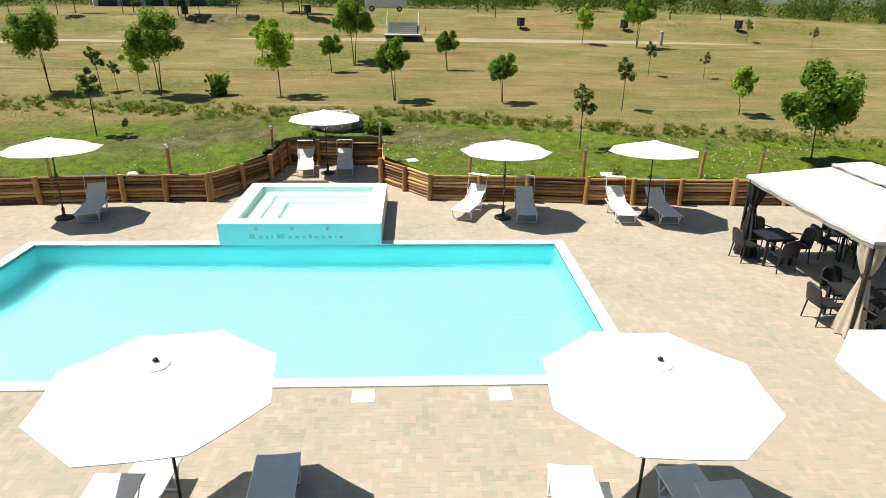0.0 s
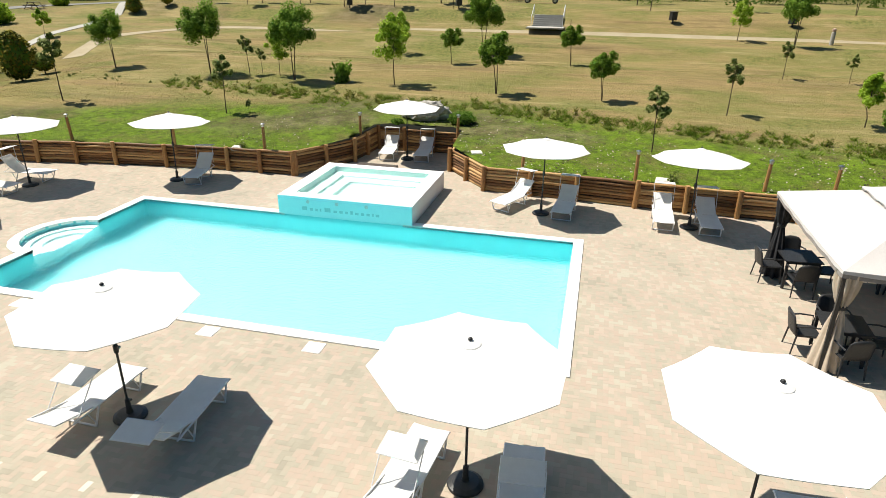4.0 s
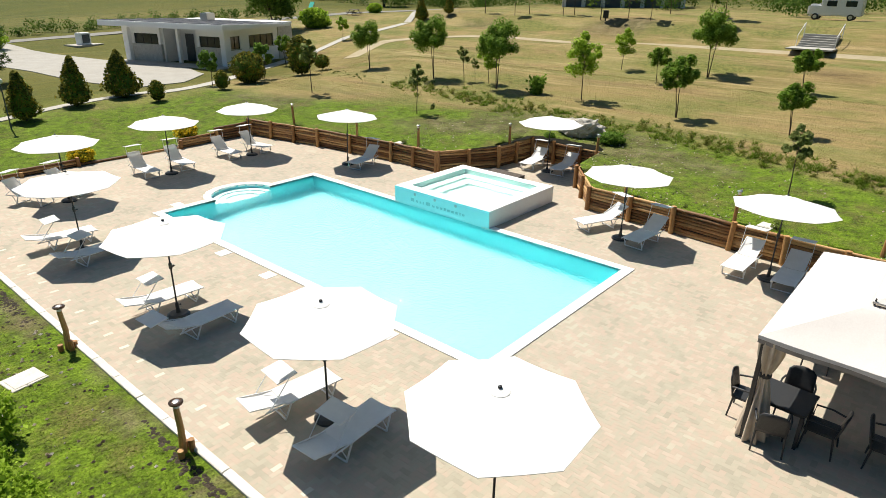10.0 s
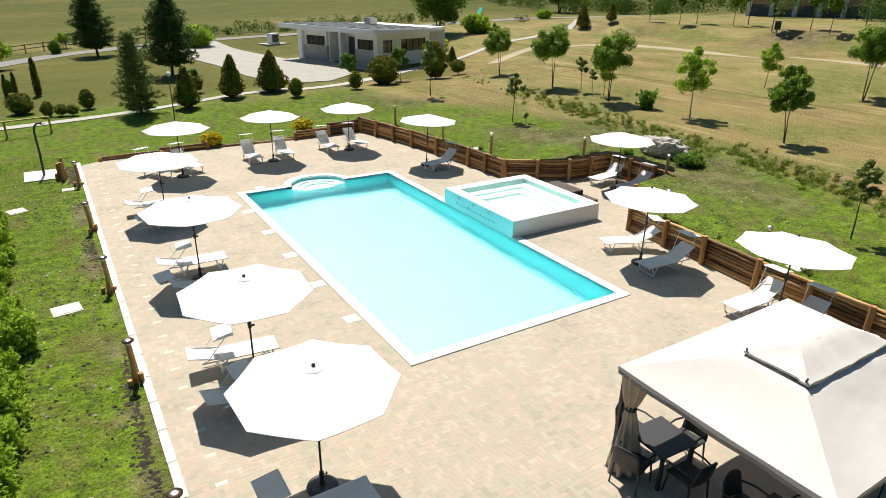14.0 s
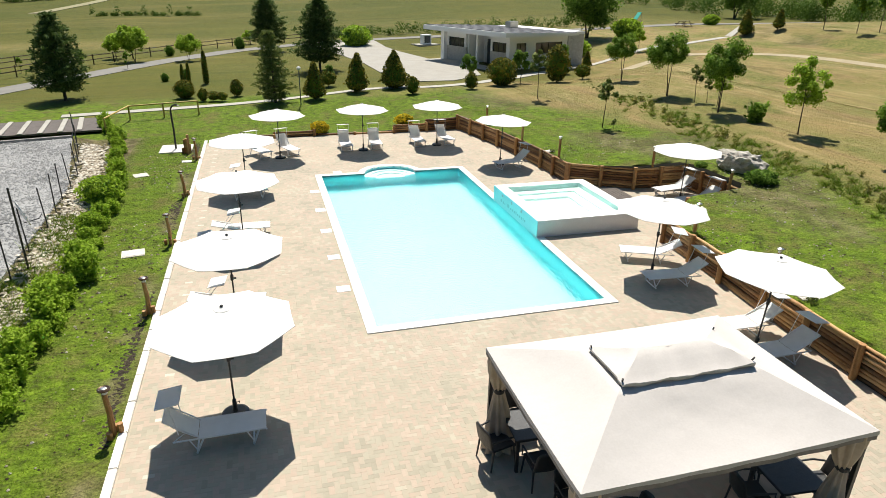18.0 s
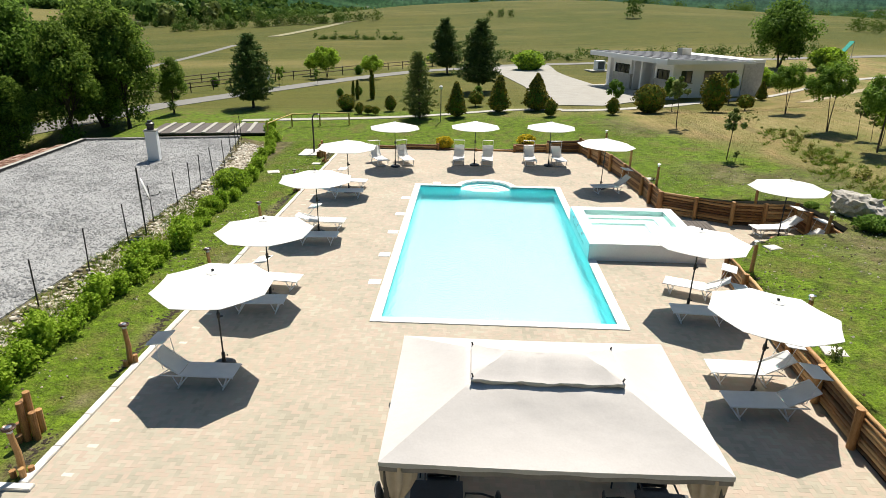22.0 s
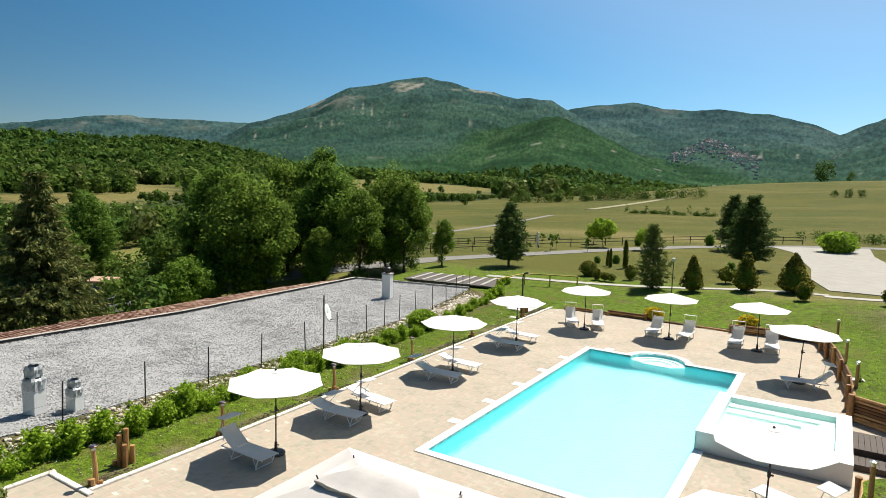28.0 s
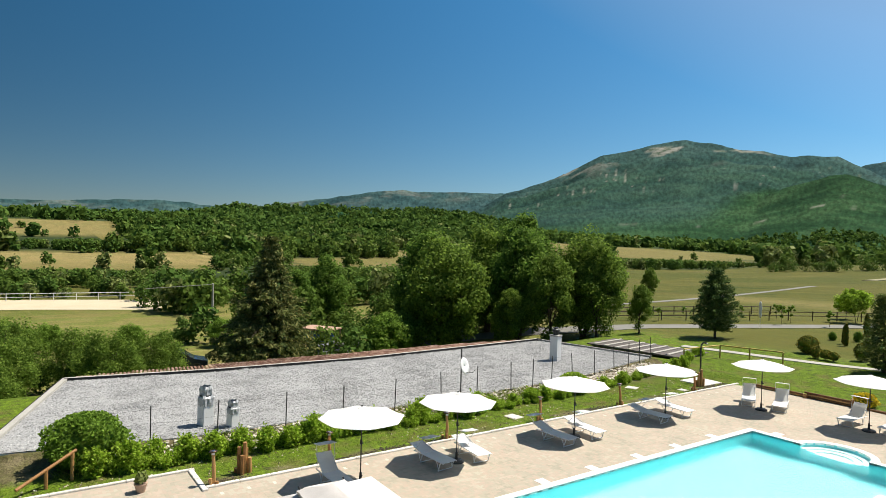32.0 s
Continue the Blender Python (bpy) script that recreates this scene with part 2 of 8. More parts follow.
M_leaf_mid = mat("mid_green_leaf", [(0.085, 0.145, 0.02), (0.145, 0.23, 0.034), (0.22, 0.315, 0.055)], 1.5, 0.6, 0, spec=0.05, island=0.65, translucent=0.55)
M_forecourt = mat("sunlit_concrete_slabs", [(0.25, 0.235, 0.205), (0.38, 0.36, 0.32)], 0.9, 0.9, 0.3, 40, fine=9)
M_glass_dark = mat("dark_window_glass", [(0.02, 0.024, 0.028), (0.035, 0.04, 0.045)], 3, 0.08, 0, spec=0.6)
M_tile = mat("terracotta_tile", [(0.2, 0.1, 0.065), (0.34, 0.19, 0.13), (0.45, 0.31, 0.23)], 4, 0.85, 0.4, 40, fine=20, island=0.6)
M_grey_roof = mat("grey_roof_sheet", [(0.07, 0.076, 0.085), (0.15, 0.155, 0.165)], 0.8, 0.75, 0.2, 30, fine=9)
M_black_edge = mat("black_bitumen_edge", [(0.015, 0.015, 0.016), (0.035, 0.035, 0.036)], 6, 0.7, 0.3, 40)
M_blue = mat("blue_paint", [(0.03, 0.1, 0.3), (0.05, 0.14, 0.36)], 3, 0.5, 0.05, 30)
M_foil = mat("grey_plastic_wrap", [(0.3, 0.31, 0.32), (0.5, 0.51, 0.52)], 7, 0.3, 0.8, 12)
M_pool_step = mat("pale_pool_step", [(0.6, 0.78, 0.78), (0.67, 0.83, 0.83)], 2, 0.5, 0.05, 20)
M_teal_letter = mat("teal_paint", [(0.26, 0.5, 0.52), (0.32, 0.58, 0.6)], 12, 0.6, 0)


def ground_material():
    m = bpy.data.materials.new("meadow_ground")
    m.use_nodes = True
    n, l = m.node_tree.nodes, m.node_tree.links
    b = n["Principled BSDF"]
    b.inputs["Roughness"].default_value, b.inputs["Specular IOR Level"].default_value = 0.95, 0.15
    tc = n.new("ShaderNodeTexCoord")

    def noise_ramp(scale, stops, lo=0.35, hi=0.65, stretch=None, detail=6):
        src = tc.outputs["Object"]
        if stretch:
            mp = n.new("ShaderNodeMapping")
            mp.inputs["Scale"].default_value = stretch
            l.new(src, mp.inputs[0])
            src = mp.outputs[0]
        t, r = n.new("ShaderNodeTexNoise"), n.new("ShaderNodeValToRGB")
        t.inputs["Scale"].default_value, t.inputs["Detail"].default_value, t.inputs["Roughness"].default_value = scale, detail, 0.65
        l.new(src, t.inputs[0])
        l.new(t.outputs[0], r.inputs[0])
        e = r.color_ramp.elements
        while len(e) < len(stops):
            e.new(0.5)
        for i, c in enumerate(stops):
            e[i].position, e[i].color = lo + (hi - lo) * i / (len(stops) - 1), (*c, 1)
        return r.outputs[0]

    def mix(fac, a, c, kind="MIX"):
        x = n.new("ShaderNodeMix")
        x.data_type, x.blend_type = "RGBA", kind
        if isinstance(fac, float):
            x.inputs[0].default_value = fac
        else:
            l.new(fac, x.inputs[0])
        l.new(a, x.inputs[6])
        l.new(c, x.inputs[7])
        return x.outputs[2]

    def attr(name):
        a = n.new("ShaderNodeAttribute")
        a.attribute_name = name
        return a.outputs["Fac"]

    green = noise_ramp(3.0, [(0.055, 0.075, 0.012), (0.095, 0.15, 0.011), (0.14, 0.21, 0.016)], stretch=(1, 1, 0.2))
    mown = noise_ramp(1.0, [(0.12, 0.09, 0.04), (0.29, 0.215, 0.095), (0.16, 0.15, 0.045), (0.36, 0.28, 0.14)], 0.36, 0.64, stretch=(1.1, 0.07, 0.2))
    weedy = noise_ramp(0.28, [(0, 0, 0), (0.8, 0.8, 0.8)], 0.47, 0.6, stretch=(1, 0.5, 0.2))
    dry = mix(0.55, noise_ramp(0.35, [(0.15, 0.105, 0.05), (0.28, 0.2, 0.09), (0.19, 0.175, 0.06), (0.36, 0.275, 0.14)], 0.34, 0.66, stretch=(0.8, 0.3, 0.2)), mown)
    dry = mix(weedy, dry, noise_ramp(4.0, [(0.065, 0.075, 0.018), (0.13, 0.15, 0.035), (0.2, 0.185, 0.06)], stretch=(1, 1, 0.2)))
    soil = noise_ramp(1.2, [(0.05, 0.036, 0.02), (0.11, 0.082, 0.05), (0.2, 0.155, 0.1)])
    field = noise_ramp(0.012, [(0.036, 0.06, 0.009), (0.08, 0.084, 0.015), (0.046, 0.068, 0.01), (0.11, 0.098, 0.022)], 0.33, 0.66, stretch=(1, 0.5, 0.2))
    tan = mix(0.35, noise_ramp(0.05, [(0.14, 0.115, 0.04), (0.27, 0.205, 0.08), (0.19, 0.165, 0.055), (0.34, 0.265, 0.115)], 0.35, 0.65, stretch=(0.3, 1, 0.2)), mown)
    field = mix(noise_ramp(0.03, [(0, 0, 0), (0.75, 0.75, 0.75)], 0.5, 0.62, stretch=(0.35, 1, 0.2)), field, noise_ramp(0.4, [(0.1, 0.09, 0.026), (0.17, 0.145, 0.05)], stretch=(0.2, 1, 0.2)))
    field = mix(0.4, field, noise_ramp(0.25, [(0.035, 0.047, 0.008), (0.135, 0.112, 0.02), (0.07, 0.08, 0.012), (0.21, 0.16, 0.042)], 0.34, 0.66, stretch=(0.12, 1.0, 0.2)))
    speck = noise_ramp(22, [(0.4, 0.4, 0.4), (1, 1, 1), (1.4, 1.4, 1.3)], 0.34, 0.66, detail=3)
    patch = noise_ramp(0.7, [(0, 0, 0), (1, 1, 1)], 0.5, 0.66)
    lawn = mix(patch, green, noise_ramp(2.2, [(0.085, 0.075, 0.025), (0.16, 0.16, 0.04)]))
    c = mix(attr("dry"), lawn, dry)
    c = mix(attr("soil"), c, soil)
    c = mix(attr("far"), c, field)
    c = mix(attr("straw"), c, tan)
    # ground under the far woods painted dark, as shade between the crowns
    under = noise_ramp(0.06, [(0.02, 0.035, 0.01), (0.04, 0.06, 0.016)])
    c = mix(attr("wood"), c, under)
    c = mix(0.75, c, speck, "MULTIPLY")
    l.new(c, b.inputs["Base Color"])
    t3, bp = n.new("ShaderNodeTexNoise"), n.new("ShaderNodeBump")
    t3.inputs["Scale"].default_value, t3.inputs["Detail"].default_value = 9, 8
    l.new(tc.outputs["Object"], t3.inputs[0])
    l.new(t3.outputs[0], bp.inputs["Height"])
    bp.inputs["Strength"].default_value, bp.inputs["Distance"].default_value = 0.8, 0.12
    l.new(bp.outputs[0], b.inputs["Normal"])
    return m


M_ground = ground_material()


def water_material():
    m = bpy.data.materials.new("clear_water")
    m.use_nodes = True
    n, l = m.node_tree.nodes, m.node_tree.links
    b = n["Principled BSDF"]
    b.inputs["Base Color"].default_value = (0.93, 0.99, 1, 1)
    b.inputs["Roughness"].default_value, b.inputs["IOR"].default_value, b.inputs["Transmission Weight"].default_value = 0.0, 1.33, 1.0
    tc, t, bp = n.new("ShaderNodeTexCoord"), n.new("ShaderNodeTexNoise"), n.new("ShaderNodeBump")
    t.inputs["Scale"].default_value, t.inputs["Detail"].default_value = 9, 5
    l.new(tc.outputs["Object"], t.inputs[0])
    l.new(t.outputs[0], bp.inputs["Height"])
    bp.inputs["Strength"].default_value, bp.inputs["Distance"].default_value = 0.85, 0.05
    l.new(bp.outputs[0], b.inputs["Normal"])
    return m


M_water = water_material()


# ---- building helpers ----
def part(name, bm, material, parent=None, label="", smooth=False):
    """Links a bmesh as one mesh object, under a thing or a part where one is given."""
    me = bpy.data.meshes.new(name)
    bm.to_mesh(me)
    bm.free()
    me.materials.append(material)
    if smooth:
        me.shade_smooth()
    ob = new(name, me)
    if parent:
        ob.parent = parent
    if label:
        ob["label"] = label
    return ob


def piece(name, me, m, parent):
    """One more object on a shared mesh."""
    ob = new(name, me)
    ob.parent = parent
    ob.matrix_basis = m
    return ob


def thing(name, label, category, group="", kind="", at=None):
    ob = new(name)
    ob.empty_display_size = 0.2
    if at is not None:
        ob.matrix_basis = at
    return tagged(ob, label, category, group, kind)


def raw(name, verts, faces, material, parent=None, label="", smooth=False):
    me = bpy.data.meshes.new(name)
    me.from_pydata(verts, [], faces)
    me.materials.append(material)
    if smooth:
        me.shade_smooth()
    ob = new(name, me)
    if parent:
        ob.parent = parent
    if label:
        ob["label"] = label
    return ob


def box(bm, x0, y0, z0, x1, y1, z1, bevel=0.0, m=None):
    r = bmesh.ops.create_cube(bm, size=1)
    v = r["verts"]
    bmesh.ops.scale(bm, vec=(x1 - x0, y1 - y0, z1 - z0), verts=v)
    bmesh.ops.translate(bm, vec=((x0 + x1) / 2, (y0 + y1) / 2, (z0 + z1) / 2), verts=v)
    if bevel:
        e = list({e for q in v for e in q.link_edges})
        v = bmesh.ops.bevel(bm, geom=e, offset=bevel, segments=2, affect="EDGES")["verts"]
    if m is not None:
        bmesh.ops.transform(bm, matrix=m, verts=list({q for q in v}))
    return bm


def tube(bm, pts, r, n=8, r_end=None, caps=True):
    """A round bar along the points, tapering to r_end."""
    pts = [Vector(p) for p in pts]
    rings = []
    for i, p in enumerate(pts):
        d = (pts[min(i + 1, len(pts) - 1)] - pts[max(i - 1, 0)]).normalized()
        side = d.cross(Vector((0, 0, 1)) if abs(d.z) < 0.95 else Vector((0, 1, 0))).normalized()
        up = side.cross(d)
        k = i / max(1, len(pts) - 1)
        q = r + ((r if r_end is None else r_end) - r) * k
        rings.append([bm.verts.new(p + (side * math.cos(a) + up * math.sin(a)) * q) for a in (2 * math.pi * j / n for j in range(n))])
    for a, c in zip(rings, rings[1:]):
        for j in range(n):
            bm.faces.new((a[j], a[(j + 1) % n], c[(j + 1) % n], c[j]))
    if caps:
        bm.faces.new(rings[0][::-1])
        bm.faces.new(rings[-1])
    return bm


def lathe(bm, profile, n=16, m=None):
    """A turned shape from (radius, height) pairs."""
    rings = []
    for r, z in profile:
        rings.append([bm.verts.new((r * math.cos(2 * math.pi * j / n), r * math.sin(2 * math.pi * j / n), z)) for j in range(n)])
    for a, c in zip(rings, rings[1:]):
        for j in range(n):
            bm.faces.new((a[j], a[(j + 1) % n], c[(j + 1) % n], c[j]))
    bm.faces.new(rings[0][::-1])
    bm.faces.new(rings[-1])
    if m is not None:
        bmesh.ops.transform(bm, matrix=m, verts=[v for g in rings for v in g])
    return bm


def smooth01(a, b, x):
    t = np.clip((x - a) / (b - a), 0, 1)
    return t * t * (3 - 2 * t)


def wobble(x, y, s, seed=0.0):
    """A cheap smooth random field from crossed sines, about -1 to 1."""
    v = 0
    for i in range(5):
        a = 1.3 + 2.4 * i + seed
        k = s * (0.6 + 0.45 * i)
        v = v + np.sin((x * math.cos(a) + y * math.sin(a)) * k + 7.1 * i + seed * 3) / (1 + 0.5 * i)
    return v / 2.6


def lattice(x, y, seed=0):
    """Smooth random values on a unit lattice, 0 to 1."""
    i, j = np.floor(x), np.floor(y)
    u, v = x - i, y - j
    u, v = u * u * (3 - 2 * u), v * v * (3 - 2 * v)

    def at(p, q):
        h = np.sin(p * 127.1 + q * 311.7 + seed * 74.7) * 43758.5453
        return h - np.floor(h)
    return (at(i, j) * (1 - u) + at(i + 1, j) * u) * (1 - v) + (at(i, j + 1) * (1 - u) + at(i + 1, j + 1) * u) * v


def layered(x, y, octaves=5, seed=0, ridged=False):
    """Several lattices, each twice as fine and half as strong; ridged: sharp crests."""
    total, weight, k = 0.0, 0.0, 1.0
    for o in range(octaves):
        n = lattice(x / k, y / k, seed + o)
        total, weight, k = total + (1 - np.abs(2 * n - 1) if ridged else n) * k, weight + k, k / 2
    return total / weight


# ---- ground ----
def valley(x, y):
    """The valley floor's rise towards the western hills."""
    r, deg = np.hypot(x - 14, y + 11), np.degrees(np.arctan2(x - 14, y + 11))
    side = np.interp(deg, [-125, -108, -55, -46, -30, -22], [0.2, 1, 1, 0.65, 0.3, 0])
    return side * np.interp(r, [0, 260, 330, 450, 600, 900, 1300, 6000], [0, 0, 1.5, 8, 19, 30, 30, 30])


def ground_z(x, y):
    x, y = np.asarray(x, float), np.asarray(y, float)
    edge = np.interp(x, [-30, -10, -5, 5, 9.3, 10.6, 15, 22, 57, 150, 400], [-0.1, -0.05, 0.0, 0.12, 0.78, 0.84, 1.1, 1.6, 3.5, 5.0, 5.0])
    north = np.interp(x, [-40, -25, -15, -5, 0, 5, 9, 16, 22, 57, 150, 400], [-0.6, 0.0, 0.2, 0.4, 0.55, 0.82, 1.0, 1.3, 1.6, 3.5, 5.0, 5.0])
    z = edge + (north - edge) * smooth01(22.5, 32, y)
    plateau = smooth01(19, 10, np.hypot((x - 19) * 1.0, (y - 50) * 0.8))
    z = z + (0.85 - z) * plateau
    ny = smooth01(18, 38, y)
    z = z - 2.8 * smooth01(-20.5, -23, x) * (1 - ny) - 1.2 * smooth01(-60, -200, x) - 2.0 * smooth01(-30, -90, x) * ny
    r = np.hypot(x, y)
    z = z + 11.5 * np.exp(-((x - 15) / 120) ** 2 - ((y - 290) / 120) ** 2) * smooth01(60, 130, y)
    z = z + 0.05 * wobble(x, y, 0.9) * smooth01(-13, -9.5, -np.abs(x - 20) + 8) * (x > 16)
    z = z + 0.9 * wobble(x, y, 0.02, 2.0) * smooth01(90, 200, r)
    z = z + valley(x, y)
    rim = x - np.interp(y, [-12.3, -6, 5, 14, 23.6], [-10.9, -9.55, -9.45, -9.85, -11.9])
    z = z + 0.27 * smooth01(1.15, 0.12, rim) * smooth01(-1.5, -0.5, rim) * smooth01(-12.6, -11.5, y) * smooth01(25, 23.4, y)
    z = z + 1.1 * smooth01(50.3, 53.2, x) * smooth01(-60, -30, y) * smooth01(64, 50, y) * smooth01(150, 100, x)
    banks = 0.35 * np.tanh(2.5 * np.sin((x - 24) * 2 * math.pi / 12.5)) * smooth01(24, 28, x) * smooth01(75, 55, x) * smooth01(34, 24, y)
    return z + banks * 0.85


def gz(x, y):
    return float(ground_z(x, y))


DECK = [(-5.2, -6.55), (-6.9, -6.55), (-6.9, -13.5), (10.25, -13.5), (10.3, -4.6), (10.45, -1.5), (10.65, 0.4), (10.85, 3.55), (12.95, 5.25), (15.6, 5.4), (15.55, 9.2),
        (13.2, 9.4), (10.75, 10.8), (10.7, 13.5), (10.45, 16), (10.2, 18.1), (9.35, 22.75), (-4.2, 22.5), (-5.2, 21.9)]
ROOF = [(-21.5, -9.3), (-10.95, -12.2), (-9.62, -6.0), (-9.52, 5.0), (-9.92, 14.0), (-11.95, 23.5), (-20.6, 21.5)]


def inside(px, py, poly):
    px, py = np.asarray(px), np.asarray(py)
    c = np.zeros(px.shape, bool)
    for (x0, y0), (x1, y1) in zip(poly, poly[1:] + poly[:1]):
        hit = ((y0 > py) != (y1 > py)) & (px < (x1 - x0) * (py - y0) / (y1 - y0 + 1e-12) + x0)
        c ^= hit
    return c


def nearest(px, py, poly):
    best, bx, by = np.full(px.shape, 1e9), px.copy(), py.copy()
    for (x0, y0), (x1, y1) in zip(poly, poly[1:] + poly[:1]):
        dx, dy = x1 - x0, y1 - y0
        t = np.clip(((px - x0) * dx + (py - y0) * dy) / (dx * dx + dy * dy), 0, 1)
        qx, qy = x0 + t * dx, y0 + t * dy
        d = np.hypot(px - qx, py - qy)
        k = d < best
        best, bx, by = np.where(k, d, best), np.where(k, qx, bx), np.where(k, qy, by)
    return best, bx, by


def spread(a, b, step, far, ratio):
    mid = list(np.arange(a, b + step / 2, step))
    lo, hi, s = [a], [b], step
    while lo[-1] > -far:
        s *= ratio
        lo.append(lo[-1] - s)
        hi.append(hi[-1] + s)
    return np.array(lo[:0:-1] + mid + hi[1:])


# openings in the woods to the west: bearing from, to, distance from, to, about the terrace's south end
CLEARINGS = [(-96, -81.5, 66, 112), (-97, -75.2, 205, 345), (-97, -83, 455, 640), (-78.5, -74, 372, 410), (-69, -60, 240, 322), (-62.5, -55.5, 262, 400),
             (-48, -28.5, 420, 620), (-41, -26, 62, 262), (-56, -41, 70, 215), (-100, -90, 20, 112)]


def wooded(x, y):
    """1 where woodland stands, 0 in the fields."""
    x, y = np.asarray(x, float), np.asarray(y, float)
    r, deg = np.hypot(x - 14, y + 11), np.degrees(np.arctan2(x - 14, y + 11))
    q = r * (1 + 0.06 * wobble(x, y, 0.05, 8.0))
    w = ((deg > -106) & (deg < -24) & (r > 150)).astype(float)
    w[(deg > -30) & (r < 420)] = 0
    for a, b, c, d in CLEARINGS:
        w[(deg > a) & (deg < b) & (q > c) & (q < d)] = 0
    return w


def bare_soil(x, y, lim):
    """Worn earth between the lawn and the meadow, 0 to 1."""
    w = wobble(x, y, 0.55, 1.0) + 0.4 * wobble(x, y, 1.9, 6.0)
    return smooth01(-0.25, 0.55, w) * smooth01(12.5, 15.5, x + 0.12 * (y - 5)) * smooth01(lim + 1.5, lim - 1.0, x) * 0.65


def build_ground():
    xs, ys = spread(-12, 26, 0.4, 4300, 1.09), spread(-15, 36, 0.4, 4300, 1.09)
    X, Y = np.meshgrid(xs, ys, indexing="ij")
    keep = np.ones((len(xs) - 1, len(ys) - 1), bool)
    cx, cy = (X[:-1, :-1] + X[1:, 1:]) / 2, (Y[:-1, :-1] + Y[1:, 1:]) / 2
    fixed = np.zeros(X.shape, bool)
    for poly in (DECK, ROOF):
        corner = inside(X, Y, poly)
        keep &= ~(corner[:-1, :-1] & corner[1:, :-1] & corner[:-1, 1:] & corner[1:, 1:])
        used = np.zeros(X.shape, bool)
        for i, j in ((0, 0), (1, 0), (0, 1), (1, 1)):
            used[i:i + keep.shape[0], j:j + keep.shape[1]] |= keep
        ins = inside(X, Y, poly)
        d, bx, by = nearest(X, Y, poly)
        move = (ins & used) | (~ins & (d < 0.16))
        X, Y = np.where(move, bx, X), np.where(move, by, Y)
        fixed |= move
    Z = ground_z(X, Y)
    idx = np.arange(X.size).reshape(X.shape)
    f = np.stack([idx[:-1, :-1], idx[1:, :-1], idx[1:, 1:], idx[:-1, 1:]], -1)[keep]
    ob = raw("ground", np.stack([X, Y, Z], -1).reshape(-1, 3).tolist(), f.tolist(), M_ground, smooth=True)
    x, y = X.ravel(), Y.ravel()
    lim = 18.3 + 0.25 * (y - 5) + wobble(x, y, 0.35) * 0.8
    lim = np.where(y > 10, 19.6 - 0.35 * (y - 10), lim)
    lim = np.where(y < -2, 16.5 + 0.1 * (y + 2), lim)
    dry = smooth01(lim - 0.9, lim + 0.9, x) * (x > 5)
    dry = np.maximum(dry, smooth01(29.5, 32, y + wobble(x, y, 0.5)) * smooth01(-2, 12, x) * 0.9)
    dry = np.maximum(dry, 0.35 * smooth01(33, 36, y))
    soil = bare_soil(x, y, lim)
    soil = np.maximum(soil, smooth01(0.5, 0.0, np.abs(x + 5.5) - 0.1) * 0.7 * (wobble(x, y, 2.5, 4.0) > 0.15) * (y < 22))
    soil = np.maximum(soil, smooth01(-8.2, -8.6, x) * (x > -12.5) * (y < 24) * 0.8)
    worn = smooth01(1.7, 0.5, np.abs((x - 16.5) * 0.55 - (y - 29.5) * 0.835 + 0.7 * wobble(x, y, 0.5, 2.0))) * smooth01(12, 16, x) * smooth01(35, 31, x)
    straw_path = 0.85 * worn
    soil = np.maximum(soil, 0.75 * smooth01(0.0, 0.5, wobble(x, y, 0.5, 7.0)) * smooth01(49.5, 51.5, x) * smooth01(58, 54, x) * smooth01(8, 14, y) * smooth01(52, 44, y))
    far = np.maximum(smooth01(70, 110, np.hypot(x - 5, y)), 0.9 * smooth01(33, 37, y) * smooth01(32, 24, x))
    dry = np.maximum(dry, 0.6 * smooth01(-22, -26, x))
    # straw-coloured fields beyond the road and to the west
    r, deg = np.hypot(x - 14, y + 11), np.degrees(np.arctan2(x - 14, y + 11))
    straw = smooth01(-74.5, -76, deg) * smooth01(205, 225, r) * smooth01(350, 335, r) * (0.6 + 0.4 * smooth01(235, 275, r + 9 * wobble(x, y, 0.03, 2.0)))
    straw = np.maximum(straw, 0.8 * smooth01(-82, -84, deg) * smooth01(440, 470, r) * smooth01(660, 620, r))
    straw = np.maximum(straw, 0.45 * smooth01(-24, -30, deg) * smooth01(-52, -47, deg) * smooth01(405, 430, r) * smooth01(640, 610, r))
    straw = np.maximum(straw, 0.5 * smooth01(-54, -57, deg) * smooth01(230, 245, r) * smooth01(420, 400, r))
    straw = np.maximum(straw, 0.5 * smooth01(8, 3, np.abs(y + 0.25 * x - 75 + 4 * wobble(x, y, 0.06, 1.0))) * smooth01(8, -6, x) * smooth01(-60, -45, x))
    straw = np.maximum(straw, straw_path)
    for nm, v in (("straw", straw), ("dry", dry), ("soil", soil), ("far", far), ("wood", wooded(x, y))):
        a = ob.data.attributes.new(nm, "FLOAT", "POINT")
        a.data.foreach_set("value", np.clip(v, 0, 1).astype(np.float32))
    return tagged(ob, "grassy ground, green lawn turning to dry mown meadow and fields", "ground", kind="structure")


build_ground()


